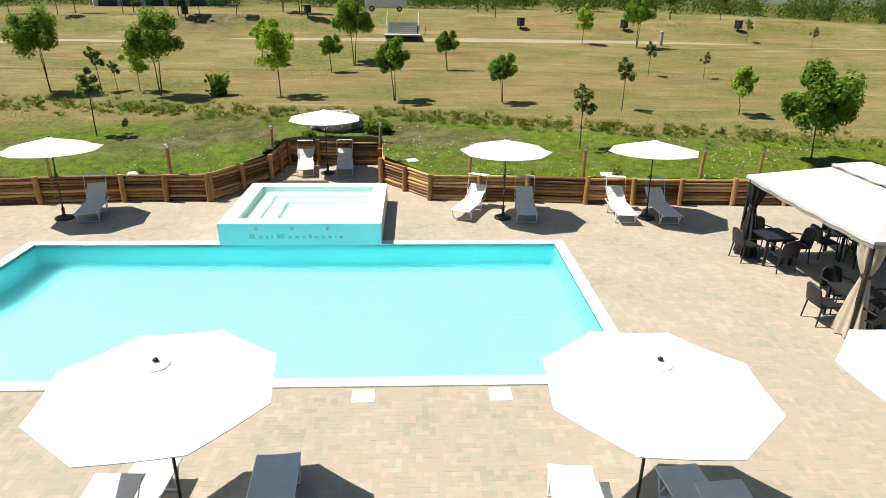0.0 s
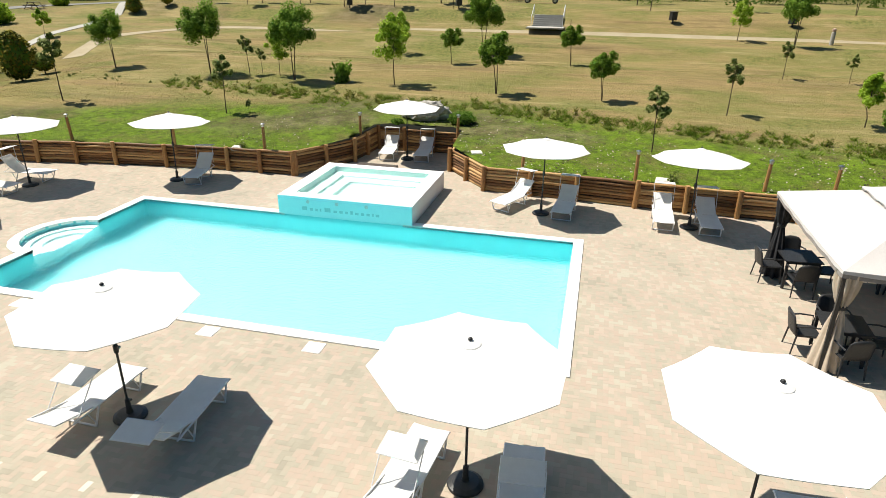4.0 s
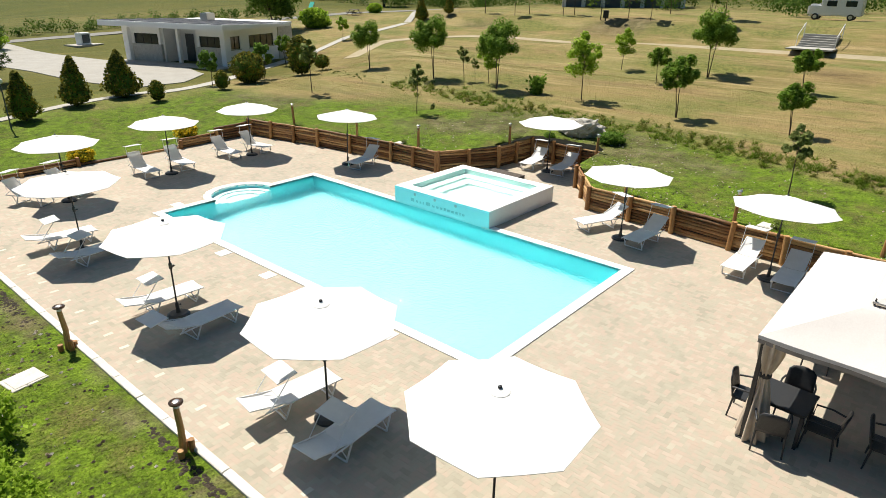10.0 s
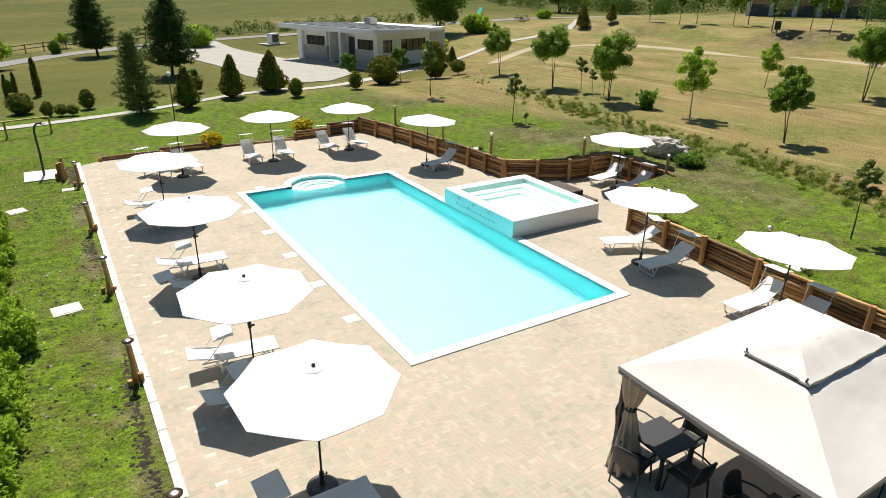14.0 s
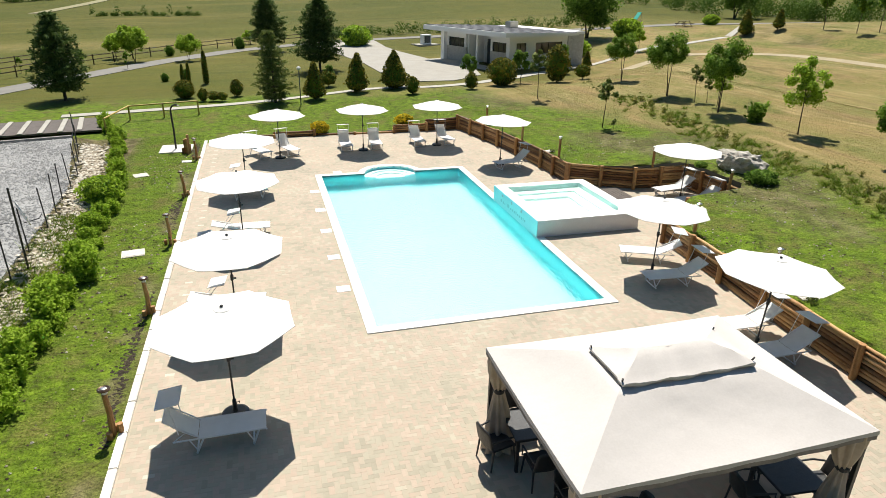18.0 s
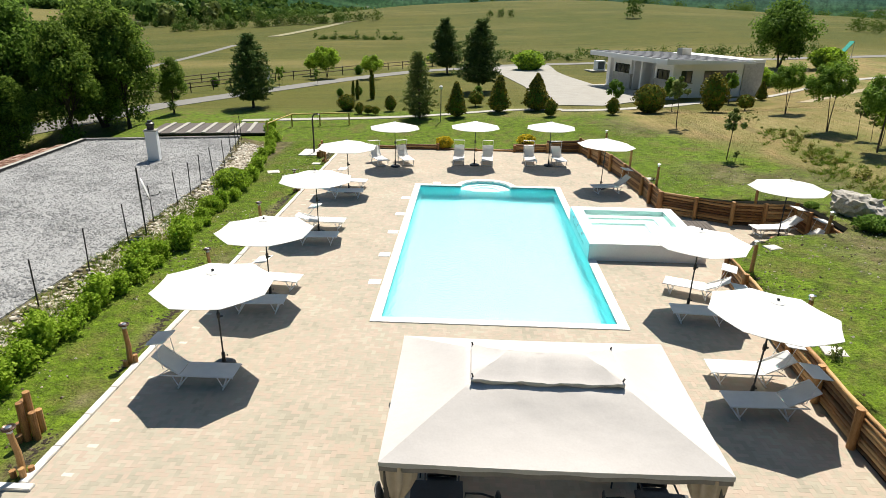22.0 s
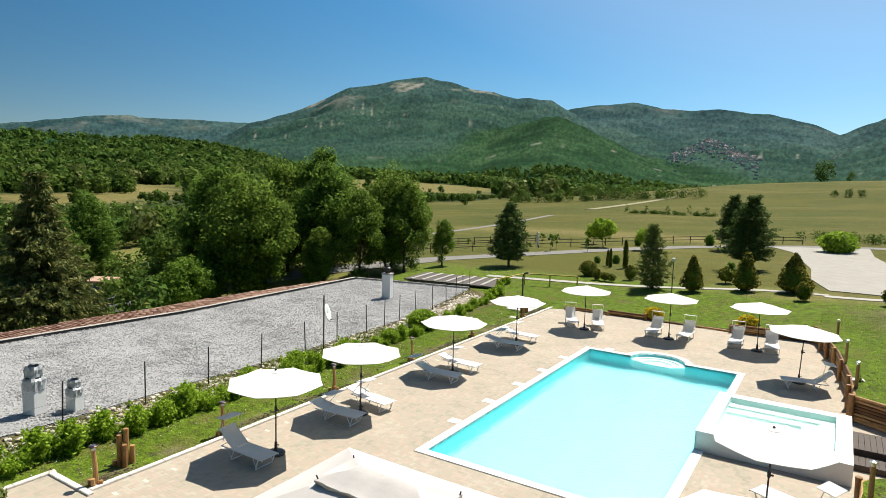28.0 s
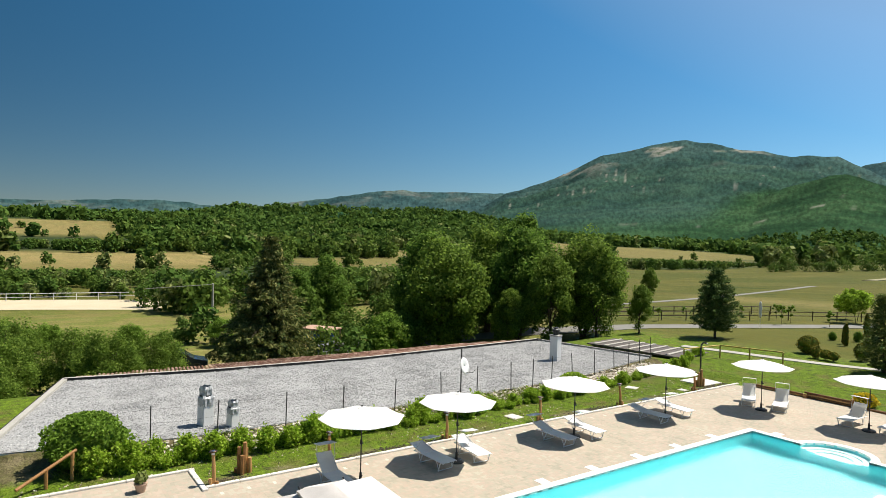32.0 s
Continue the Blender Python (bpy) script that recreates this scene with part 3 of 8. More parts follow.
# ---- mountains ----
# each range: distance of its crest and of its foot, then bearings and heights of its skyline in degrees, seen from the terrace's south end
EYE_X, EYE_Y = 12.0, -13.0
RANGES = {
    "far_west": (4000, 2500, [-125, -90, -85, -82.6, -80, -77.5, -76.6, -72, -70, -64.4, -62.2, -59.6, -57.7, -54.5, -51.6, -49.7, -46, -40],
                 [2.2, 2.4, 2.64, 2.79, 2.87, 2.78, 2.6, 2.4, 3.0, 3.9, 4.3, 4.62, 4.5, 4.6, 4.6, 4.5, 3.5, 2]),
    "main": (3100, 1150, [-62, -56, -51.6, -49.7, -46.6, -44.2, -42.4, -41.1, -39.3, -37, -34.5, -32.5, -31.4, -30, -28.4, -26.5, -24.9, -23.2, -21.8, -19, -15, -10],
             [0.3, 1.5, 3.4, 4.55, 5.55, 6.5, 7.5, 8.08, 8.33, 8.83, 9.22, 8.88, 8.67, 8.25, 8.1, 7.5, 7.65, 7.4, 6.7, 5, 3, 1]),
    "right": (3900, 1500, [-30, -25, -21.6, -19.6, -18, -16.2, -13.8, -11.6, -9.4, -6.8, -5.6, -4, -2.4, -0.5, 2, 6, 10],
              [3.5, 5.5, 6.6, 6.93, 7.0, 7.2, 6.7, 6.44, 6.63, 6.2, 6.1, 5.72, 5.25, 4.4, 3.5, 2.5, 1]),
    "east": (3500, 1600, [-6, -3, -0.5, 0.9, 2.2, 4, 7, 10, 20, 40, 80], [2, 3.4, 4.49, 5.09, 5.63, 6.4, 7.2, 7.3, 5.5, 3, 1.2]),
    "spur": (2050, 1050, [-48, -40, -36, -32.5, -29.7, -27.8, -26.7, -23.9, -22.6, -21.8, -19.2, -16.9, -15.4, -14.5, -11.7, -7],
             [0, 0.9, 1.6, 2.4, 3.65, 4.75, 5.1, 6.1, 6.2, 6.0, 4.8, 3.6, 2.8, 2.4, 1.4, 0]),
    "low": (1250, 440, [-125, -100, -85, -83.6, -81.9, -79, -76.1, -73.8, -71.7, -69.9, -67.4, -65.8, -63.6, -60.6, -56.8, -53.4, -49.9, -46, -42],
            [1.4, 1.6, 1.7, 1.8, 1.6, 1.8, 2.2, 2.8, 2.55, 2.95, 2.95, 3.25, 2.9, 2.8, 3.0, 2.7, 2.2, 1.2, 0.2]),
}


def range_z(which, A, R):
    """Height of one range, and how far up its slope the place lies."""
    crest, foot, bearing, height = RANGES[which]
    deg = np.degrees(A)
    t = np.clip((R - foot) / (crest - foot), 0, 2.2)
    rise = np.where(t < 1, t ** (1.25 if which != "low" else 1.05), np.clip(1 - 0.9 * (t - 1), 0, 1))
    top = np.tan(np.radians(np.interp(deg, bearing, height, 0, 0))) * crest + 7.8
    X, Y = EYE_X + R * np.sin(A), EYE_Y + R * np.cos(A)
    span = 210.0 if which == "low" else 620.0
    bend = layered(X / (span * 1.5) + 30, Y / (span * 1.5), 3, 11) * 0.9
    gully = layered(X / span + bend + 60, Y / span + bend + 20, 4, 5, True)
    slope = np.clip(np.minimum(t, 1.6 - t) * 2.6, 0, 1) * np.clip(np.abs(1 - t) * 3.5, 0.03, 1)
    Z = top * rise * (1 - (0.34 if which != "spur" else 0.2) * (0.72 - gully) * slope)
    return np.where(top > 8, Z, 0), t


def mountain_z(A, R):
    """Height of the hills and ranges at a bearing and a distance from the terrace's south end."""
    Z = np.zeros(np.shape(A))
    for which in RANGES:
        Z = np.maximum(Z, range_z(which, A, R)[0])
    X, Y = EYE_X + R * np.sin(A), EYE_Y + R * np.cos(A)
    rough = (layered(X / 60, Y / 60, 3, 21) - 0.5) * np.minimum(Z * 0.07, 13)
    return Z + rough - 7


def build_mountains():
    az = np.radians(np.concatenate([np.linspace(-125, -100, 60), np.linspace(-99.8, 12, 700), np.linspace(12.5, 80, 100)]))
    rr = np.concatenate([np.linspace(440, 1500, 46), np.linspace(1530, 4300, 84)])
    A, R = np.meshgrid(az, rr, indexing="ij")
    X, Y = EYE_X + R * np.sin(A), EYE_Y + R * np.cos(A)
    Z = mountain_z(A, R)
    idx = np.arange(X.size).reshape(X.shape)
    f = np.stack([idx[:-1, :-1], idx[:-1, 1:], idx[1:, 1:], idx[1:, :-1]], -1).reshape(-1, 4)
    m = bpy.data.materials.new("wooded_mountain")
    m.use_nodes = True
    n, l = m.node_tree.nodes, m.node_tree.links
    b = n["Principled BSDF"]
    b.inputs["Roughness"].default_value, b.inputs["Specular IOR Level"].default_value = 1.0, 0.02
    tc = n.new("ShaderNodeTexCoord")

    def spread_colour(scale, stops, lo, hi, detail=8):
        t, r = n.new("ShaderNodeTexNoise"), n.new("ShaderNodeValToRGB")
        t.inputs["Scale"].default_value, t.inputs["Detail"].default_value, t.inputs["Roughness"].default_value = scale, detail, 0.68
        l.new(tc.outputs["Object"], t.inputs[0])
        e = r.color_ramp.elements
        while len(e) < len(stops):
            e.new(0.5)
        for i, c in enumerate(stops):
            e[i].position, e[i].color = lo + (hi - lo) * i / (len(stops) - 1), (*c, 1)
        l.new(t.outputs[0], r.inputs[0])
        return r.outputs[0]

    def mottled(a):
        """Light crowns and shaded gaps painted into the colour as view-mapped noise."""
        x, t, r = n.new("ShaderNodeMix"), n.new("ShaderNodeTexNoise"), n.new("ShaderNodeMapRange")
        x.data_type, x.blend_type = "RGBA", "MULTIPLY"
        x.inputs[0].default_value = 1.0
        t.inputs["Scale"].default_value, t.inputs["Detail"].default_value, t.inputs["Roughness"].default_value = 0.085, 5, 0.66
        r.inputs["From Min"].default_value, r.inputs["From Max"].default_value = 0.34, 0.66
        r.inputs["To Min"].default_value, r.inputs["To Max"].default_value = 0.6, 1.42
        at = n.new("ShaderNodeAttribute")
        at.attribute_name = "sight_angles"
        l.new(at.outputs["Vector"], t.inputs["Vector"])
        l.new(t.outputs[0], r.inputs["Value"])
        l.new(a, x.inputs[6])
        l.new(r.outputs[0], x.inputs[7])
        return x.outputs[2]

    def mix(fac, a, c):
        x = n.new("ShaderNodeMix")
        x.data_type = "RGBA"
        at = n.new("ShaderNodeAttribute")
        at.attribute_name = fac
        l.new(at.outputs["Fac"], x.inputs[0])
        l.new(a, x.inputs[6])
        l.new(c, x.inputs[7])
        return x.outputs[2]
    wood = spread_colour(0.006, [(0.0085, 0.029, 0.012), (0.018, 0.049, 0.02), (0.034, 0.074, 0.031)], 0.37, 0.63)
    # bluish tone that paints the haze of distance into the far slopes' colour
    haze_tint = spread_colour(0.0035, [(0.018, 0.045, 0.05), (0.03, 0.064, 0.066), (0.05, 0.09, 0.085)], 0.36, 0.64)
    rock = spread_colour(0.02, [(0.09, 0.11, 0.07), (0.25, 0.24, 0.2), (0.34, 0.32, 0.28)], 0.4, 0.6)
    l.new(mix("bare", mottled(mix("haze_tint", wood, haze_tint)), rock), b.inputs["Base Color"])
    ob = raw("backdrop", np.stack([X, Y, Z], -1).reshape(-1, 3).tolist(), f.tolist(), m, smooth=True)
    deg = np.degrees(A)
    main, t_main = range_z("main", A, R)
    spur, low = range_z("spur", A, R)[0], range_z("low", A, R)[0]
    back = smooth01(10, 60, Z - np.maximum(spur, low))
    grain = layered(X / 170, Y / 170, 5, 31)
    crest = smooth01(0.7, 0.98, t_main) * (R < 3500) * smooth01(-47, -43, deg) * smooth01(-26, -31, deg)
    streak = layered(deg * 3.1 + 0.3 * layered(X / 90, Y / 90, 2, 7), R / 420, 4, 41, True)
    bare = smooth01(0.6, 0.68, grain + 0.12 * crest * smooth01(-34, -40, deg) + 0.03 * crest) * crest * 0.8
    bare = np.maximum(bare, smooth01(0.86, 0.9, streak) * smooth01(0.45, 0.62, t_main) * smooth01(1.0, 0.85, t_main) * smooth01(0.5, 0.6, grain) * back * 0.6)
    bare = np.maximum(bare, smooth01(0.76, 0.8, layered(X / 75, Y / 75, 3, 51)) * (1 - back) * smooth01(1450, 1600, R) * 0.6)
    bare = np.maximum(bare, 0.25 * smooth01(0.55, 0.68, grain) * smooth01(3600, 3900, R) * back)
    # share of the painted haze, growing with distance behind the near hills
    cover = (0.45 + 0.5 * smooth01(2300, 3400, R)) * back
    for nm, v in (("bare", bare), ("haze_tint", cover)):
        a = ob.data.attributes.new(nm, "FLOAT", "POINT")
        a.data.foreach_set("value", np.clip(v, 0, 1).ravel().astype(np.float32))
    # mottling coordinates by bearing and elevation, fitted to the camera's view
    a = ob.data.attributes.new("sight_angles", "FLOAT_VECTOR", "POINT")
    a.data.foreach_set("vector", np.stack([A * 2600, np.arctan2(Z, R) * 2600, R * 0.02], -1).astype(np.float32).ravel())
    tagged(ob, "wooded green mountain range with bare rocky summits", "mountain", kind="structure")


build_mountains()

# ---- terrace, pool and spa ----
POOL_W, POOL_L, COPE = 7.0, 14.48, 0.28
BULGE_X, BULGE_A, BULGE_B = 3.42, 1.2, 1.12
SPA = (6.74, 5.02, 10.7, 9.36)


def bulge(a, b, n=14, y0=POOL_L - COPE):
    return [(BULGE_X + a * math.cos(t), y0 + b * math.sin(t)) for t in (math.pi * i / n for i in range(n + 1))]


def deck_slab():
    bm = bmesh.new()
    outer = [(0.02, 0.02), (POOL_W - 0.02, 0.02), (POOL_W - 0.02, POOL_L - 0.02)] + bulge(1.46, 1.36) + [(0.02, POOL_L - 0.02)]
    edges = []
    for loop in (DECK, outer):
        vs = [bm.verts.new((x, y, -0.0014)) for x, y in loop]
        edges += [bm.edges.new((a, b)) for a, b in zip(vs, vs[1:] + vs[:1])]
    bmesh.ops.triangle_fill(bm, use_beauty=True, use_dissolve=False, edges=edges)
    bmesh.ops.recalc_face_normals(bm, faces=bm.faces)
    if sum(f.normal.z for f in bm.faces) < 0:
        bmesh.ops.reverse_faces(bm, faces=bm.faces)
    ob = part("pavement", bm, M_sand)
    return tagged(ob, "sun-bleached beige and pink clay brick paving round the pool", "paving", kind="structure")


pavement = deck_slab()

swimming_pool = thing("swimming_pool", "rectangular swimming pool with white coping, turquoise liner and round steps", "swimming pool")


def pool_shell():
    z1 = -1.35
    ring = [(COPE, COPE), (POOL_W - COPE, COPE), (POOL_W - COPE, POOL_L - COPE)] + bulge(BULGE_A, BULGE_B) + [(COPE, POOL_L - COPE)]
    bm = bmesh.new()
    top = [bm.verts.new((x, y, 0.0)) for x, y in ring]
    low = [bm.verts.new((x, y, z1)) for x, y in ring]
    k = len(ring)
    for i in range(k):
        bm.faces.new((top[i], top[(i + 1) % k], low[(i + 1) % k], low[i]))
    part("pool_wall", bm, M_liner, swimming_pool, "pale turquoise pool wall")
    bm = bmesh.new()
    bm.faces.new([bm.verts.new((x, y, z1)) for x, y in ring])
    part("pool_floor", bm, M_liner, swimming_pool)
    for s0, s, ztop in ((1.0, 0.8, -0.16), (0.8, 0.56, -0.29), (0.56, 0.02, -0.44)):
        bm = bmesh.new()
        o, q = bulge(BULGE_A * s0, BULGE_B * s0), bulge(BULGE_A * s, BULGE_B * s)
        to, ti = [bm.verts.new((x, y, ztop)) for x, y in o], [bm.verts.new((x, y, ztop)) for x, y in q]
        li = [bm.verts.new((x, y, z1)) for x, y in q]
        for i in range(len(o) - 1):
            bm.faces.new((to[i], to[i + 1], ti[i + 1], ti[i]))
            bm.faces.new((ti[i], ti[i + 1], li[i + 1], li[i]))
        for k in (0, -1):
            foot = bm.verts.new((*o[k], z1))
            bm.faces.new((to[k], ti[k], li[k], foot))
        bmesh.ops.recalc_face_normals(bm, faces=bm.faces)
        part("step", bm, M_pool_step, swimming_pool, "pale curved pool step")
    bm = bmesh.new()
    bm.faces.new([bm.verts.new((x, y, -0.13)) for x, y in ring])
    w = part("water", bm, M_water, swimming_pool, "clear still water")
    w.visible_shadow = False


pool_shell()


def coping():
    def stone(w, d):
        bm = bmesh.new()
        box(bm, 0.001, 0, -0.05, w - 0.001, d, 0.028, 0.004)
        me = bpy.data.meshes.new("coping_stone")
        bm.to_mesh(me)
        bm.free()
        me.materials.append(M_coping)
        return me
    n = 30
    w = POOL_L / n
    me = stone(w, COPE)
    for i in range(n):
        piece("coping_stone", me, pose(COPE, i * w, 0, 0, 0, 90), swimming_pool)
        if not SPA[1] + 0.26 < (i + 0.5) * w < SPA[3] - 0.26:
            piece("coping_stone", me, pose(POOL_W, i * w, 0, 0, 0, 90), swimming_pool)
    n = 13
    w = (POOL_W - 2 * COPE) / n
    me = stone(w, COPE)
    for i in range(n):
        piece("coping_stone", me, pose(COPE + i * w, 0, 0), swimming_pool)
        if abs(COPE + (i + 0.5) * w - BULGE_X) > 1.3:
            piece("coping_stone", me, pose(COPE + i * w, POOL_L - COPE, 0), swimming_pool)
    o, q = bulge(BULGE_A + COPE, BULGE_B + COPE, 10), bulge(BULGE_A, BULGE_B, 10)
    for i in range(10):
        bm = bmesh.new()
        lo = [bm.verts.new((*p, -0.05)) for p in (q[i], o[i], o[i + 1], q[i + 1])]
        hi = [bm.verts.new((*p, 0.03)) for p in (q[i], o[i], o[i + 1], q[i + 1])]
        bm.faces.new(hi)
        for a in range(4):
            bm.faces.new((lo[a], lo[(a + 1) % 4], hi[(a + 1) % 4], hi[a]))
        bmesh.ops.recalc_face_normals(bm, faces=bm.faces)
        part("coping_stone", bm, M_coping, swimming_pool)


coping()

for sx, sy in ((-0.25, 2.66), (-0.25, 4.98), (-0.24, 7.35), (-0.22, 9.62), (-0.22, 12.03), (1.05, 14.75)):
    bm = bmesh.new()
    box(bm, -0.19, -0.19, -0.02, 0.19, 0.19, 0.012, 0.006)
    ob = part("skimmer_lid", bm, M_coping)
    ob.matrix_basis = pose(sx, sy, 0)
    tagged(ob, "square white skimmer lid set in the brick paving", "skimmer lid", "skimmer lids by the pool")


def build_spa():
    x0, y0, x1, y1 = SPA
    h, rim = 0.61, 0.42
    spa = thing("spa_tub", "raised square spa pool with white walls and stepped seats", "spa pool")
    bm = bmesh.new()
    o = [(x0, y0), (x1, y0), (x1, y1), (x0, y1)]
    q = [(x0 + rim, y0 + rim), (x1 - rim, y0 + rim), (x1 - rim, y1 - rim), (x0 + rim, y1 - rim)]
    to, ti = [bm.verts.new((*p, h)) for p in o], [bm.verts.new((*p, h)) for p in q]
    lo = [bm.verts.new((*p, 0.0)) for p in o]
    for i in range(4):
        j = (i + 1) % 4
        bm.faces.new((to[i], to[j], ti[j], ti[i]))
        if i != 3:
            bm.faces.new((lo[i], lo[j], to[j], to[i]))
    part("rim", bm, M_white_wall, spa, "white rendered rim and sides")
    bm = bmesh.new()
    box(bm, x0 - 0.012, y0, -0.3, x0 + 0.02, y1, h - 0.004)
    front = part("front_panel", bm, M_spa_front, spa, "pale turquoise front panel")
    bm = bmesh.new()
    t2, l2 = [bm.verts.new((*p, h)) for p in q], [bm.verts.new((*p, 0.0)) for p in q]
    for i in range(4):
        j = (i + 1) % 4
        bm.faces.new((t2[j], t2[i], l2[i], l2[j]))
    bm.faces.new(l2)
    part("basin", bm, M_spa_in, spa, "pale aqua basin")
    for k, zt in ((0.9, 0.2), (0.45, 0.36)):
        bm = bmesh.new()
        xa, ya, xb, yb = x0 + rim, y0 + rim, x1 - rim, y1 - rim
        box(bm, xa, yb - k, 0.003, xb, yb + 0.003, zt, 0.02)
        part("seat", bm, M_spa_in, spa)
        bm = bmesh.new()
        box(bm, xb - k, ya, 0.003, xb + 0.003, yb - k, zt - 0.002, 0.02)
        part("seat", bm, M_spa_in, spa)
    bm = bmesh.new()
    bm.faces.new([bm.verts.new((*p, 0.47)) for p in q])
    w = part("water", bm, M_water, spa, "clear water")
    w.visible_shadow = False
    for yy in (8.35, 7.4, 6.45):
        bm = bmesh.new()
        lathe(bm, [(0.055, 0), (0.055, 0.015), (0.03, 0.03), (0.022, 0.012)], 14, pose(x0 - 0.012, yy, 0.47, 0, -90, 0))
        part("water_jet", bm, M_steel, spa, "round steel water jet")
    steps = thing("spa_steps", "dark stained wooden steps beside the raised spa pool", "steps", at=pose(x1 + 0.02, 6.3, 0))
    for y_a, y_b, z_a, wd in ((0.8, 2.35, 0.36, 1.2), (0, 0.78, 0.18, 1.25)):
        nb = 8
        for k in range(nb):
            bm = bmesh.new()
            box(bm, wd * k / nb + 0.004, y_a, z_a - 0.035, wd * (k + 1) / nb - 0.004, y_b, z_a, 0.004)
            part("board", bm, M_dark_wood, steps)
        for y_f in (y_a, y_b - 0.03):
            bm = bmesh.new()
            box(bm, 0.01, y_f, 0, wd - 0.01, y_f + 0.03, z_a - 0.036)
            part("riser", bm, M_dark_wood, steps)
    # the painted name is drawn as plain bars
    y = 8.55
    for k, (w, hh) in enumerate(((0.2, 0.2), (0.13, 0.14), (0.1, 0.13), (0.06, 0.16), (0.0, 0.0), (0.24, 0.22), (0.14, 0.12), (0.14, 0.13), (0.12, 0.13),
                                 (0.1, 0.18), (0.14, 0.12), (0.13, 0.13), (0.13, 0.13), (0.06, 0.16), (0.14, 0.13))):
        if w:
            bm = bmesh.new()
            box(bm, x0 - 0.018, y - w * 0.8, 0.19, x0 - 0.0125, y, 0.19 + hh * 0.6, 0)
            part("painted_stroke", bm, M_teal_letter, front, "teal painted mark")
        y -= w + 0.05
    return spa


build_spa()


def build_kerb():
    kerb = thing("kerb", "pale stone kerb edging the brick terrace", "kerb", kind="structure")
    bm = bmesh.new()
    box(bm, 0.004, -0.16, -0.15, 0.996, 0, 0.055, 0.012)
    me = bpy.data.meshes.new("kerb_stone")
    bm.to_mesh(me)
    bm.free()
    me.materials.append(M_kerb)
    for x in (-6.9, -5.9):
        piece("kerb_stone", me, pose(x + 0.02, -6.55, 0), kerb)
    for i in range(7):
        piece("kerb_stone", me, pose(-6.9, -13.5 + i, 0, 0, 0, 90), kerb)
    for i in range(29):
        piece("kerb_stone", me, pose(-5.2, -6.55 + i, random.uniform(-0.006, 0.006), 0, 0, 90 + random.uniform(-0.3, 0.3)), kerb)


build_kerb()


# ---- parasols ----
def make_parasol():
    u = thing("parasol", "white octagonal canvas parasol on a dark pole", "parasol", "parasols round the pool")
    R, z0, z1 = 1.36, 2.4, 2.09
    bm = bmesh.new()
    nr, na = 7, 4
    hub = bm.verts.new((0, 0, z0))
    rings = []
    for i in range(1, nr + 1):
        s = i / nr
        ring = []
        for k in range(8):
            a0, a1 = math.radians(22.5 + 45 * k), math.radians(67.5 + 45 * k)
            for j in range(na):
                f = j / na
                x = R * s * (math.cos(a0) * (1 - f) + math.cos(a1) * f)
                y = R * s * (math.sin(a0) * (1 - f) + math.sin(a1) * f)
                dip = math.sin(math.pi * f)
                k2 = 1 - 0.006 * dip * s * s
                ring.append(bm.verts.new((x * k2, y * k2, z0 + (z1 - z0) * (0.82 * s + 0.18 * s * s) - 0.02 * dip * s)))
        rings.append(ring)
    n = 8 * na
    for j in range(n):
        bm.faces.new((hub, rings[0][j], rings[0][(j + 1) % n]))
    for a, c in zip(rings, rings[1:]):
        for j in range(n):
            bm.faces.new((a[j], c[j], c[(j + 1) % n], a[(j + 1) % n]))
    hem = [bm.verts.new(v.co + Vector((0, 0, -0.01))) for v in rings[-1]]
    for j in range(n):
        bm.faces.new((rings[-1][j], hem[j], hem[(j + 1) % n], rings[-1][(j + 1) % n]))
    c = part("canopy", bm, M_canvas, u, "white canvas canopy")
    s = c.modifiers.new("thickness", "SOLIDIFY")
    s.thickness = 0.006
    bm = bmesh.new()
    lathe(bm, [(0.15, z0 - 0.03), (0.145, z0 - 0.022), (0.08, z0 + 0.004), (0.03, z0 + 0.022)], 16)
    part("vent_cap", bm, M_canvas, u)
    bm = bmesh.new()
    lathe(bm, [(0.026, z0 + 0.02), (0.034, z0 + 0.04), (0.024, z0 + 0.06), (0.006, z0 + 0.07)], 12)
    part("finial", bm, M_pole, u, "dark plastic finial")
    for k in range(8):
        a = math.radians(22.5 + 45 * k)
        bm = bmesh.new()
        tube(bm, [(0.02 * math.cos(a), 0.02 * math.sin(a), z0 - 0.03), (R * 0.55 * math.cos(a), R * 0.55 * math.sin(a), z0 - 0.21), (R * 0.985 * math.cos(a), R * 0.985 * math.sin(a), z1 - 0.012)], 0.009, 5)
        part("rib", bm, M_pole, u)
    bm = bmesh.new()
    tube(bm, [(0, 0, 0.06), (0, 0, 1.2), (0, 0, z0)], 0.02, 10)
    part("pole", bm, M_pole, u, "dark metal pole")
    bm = bmesh.new()
    lathe(bm, [(0.022, 1.22), (0.04, 1.25), (0.042, 1.36), (0.024, 1.4)], 10)
    box(bm, 0.03, -0.02, 1.27, 0.1, 0.02, 1.31, 0.006)
    part("crank_box", bm, M_pole, u)
    bm = bmesh.new()
    lathe(bm, [(0.26, 0.0), (0.27, 0.02), (0.26, 0.05), (0.2, 0.085), (0.06, 0.1), (0.045, 0.16), (0.04, 0.34), (0.023, 0.36)], 24)
    b = part("base", bm, M_pole, u, "round black resin base", smooth=False)
    bm = bmesh.new()
    tube(bm, [(0.035, 0, 0.27), (0.09, 0, 0.27)], 0.008, 6)
    lathe(bm, [(0.02, -0.01), (0.024, 0.0), (0.02, 0.012)], 8, pose(0.09, 0, 0.27, 0, 90, 0))
    part("knob", bm, M_pole, b)
    return u


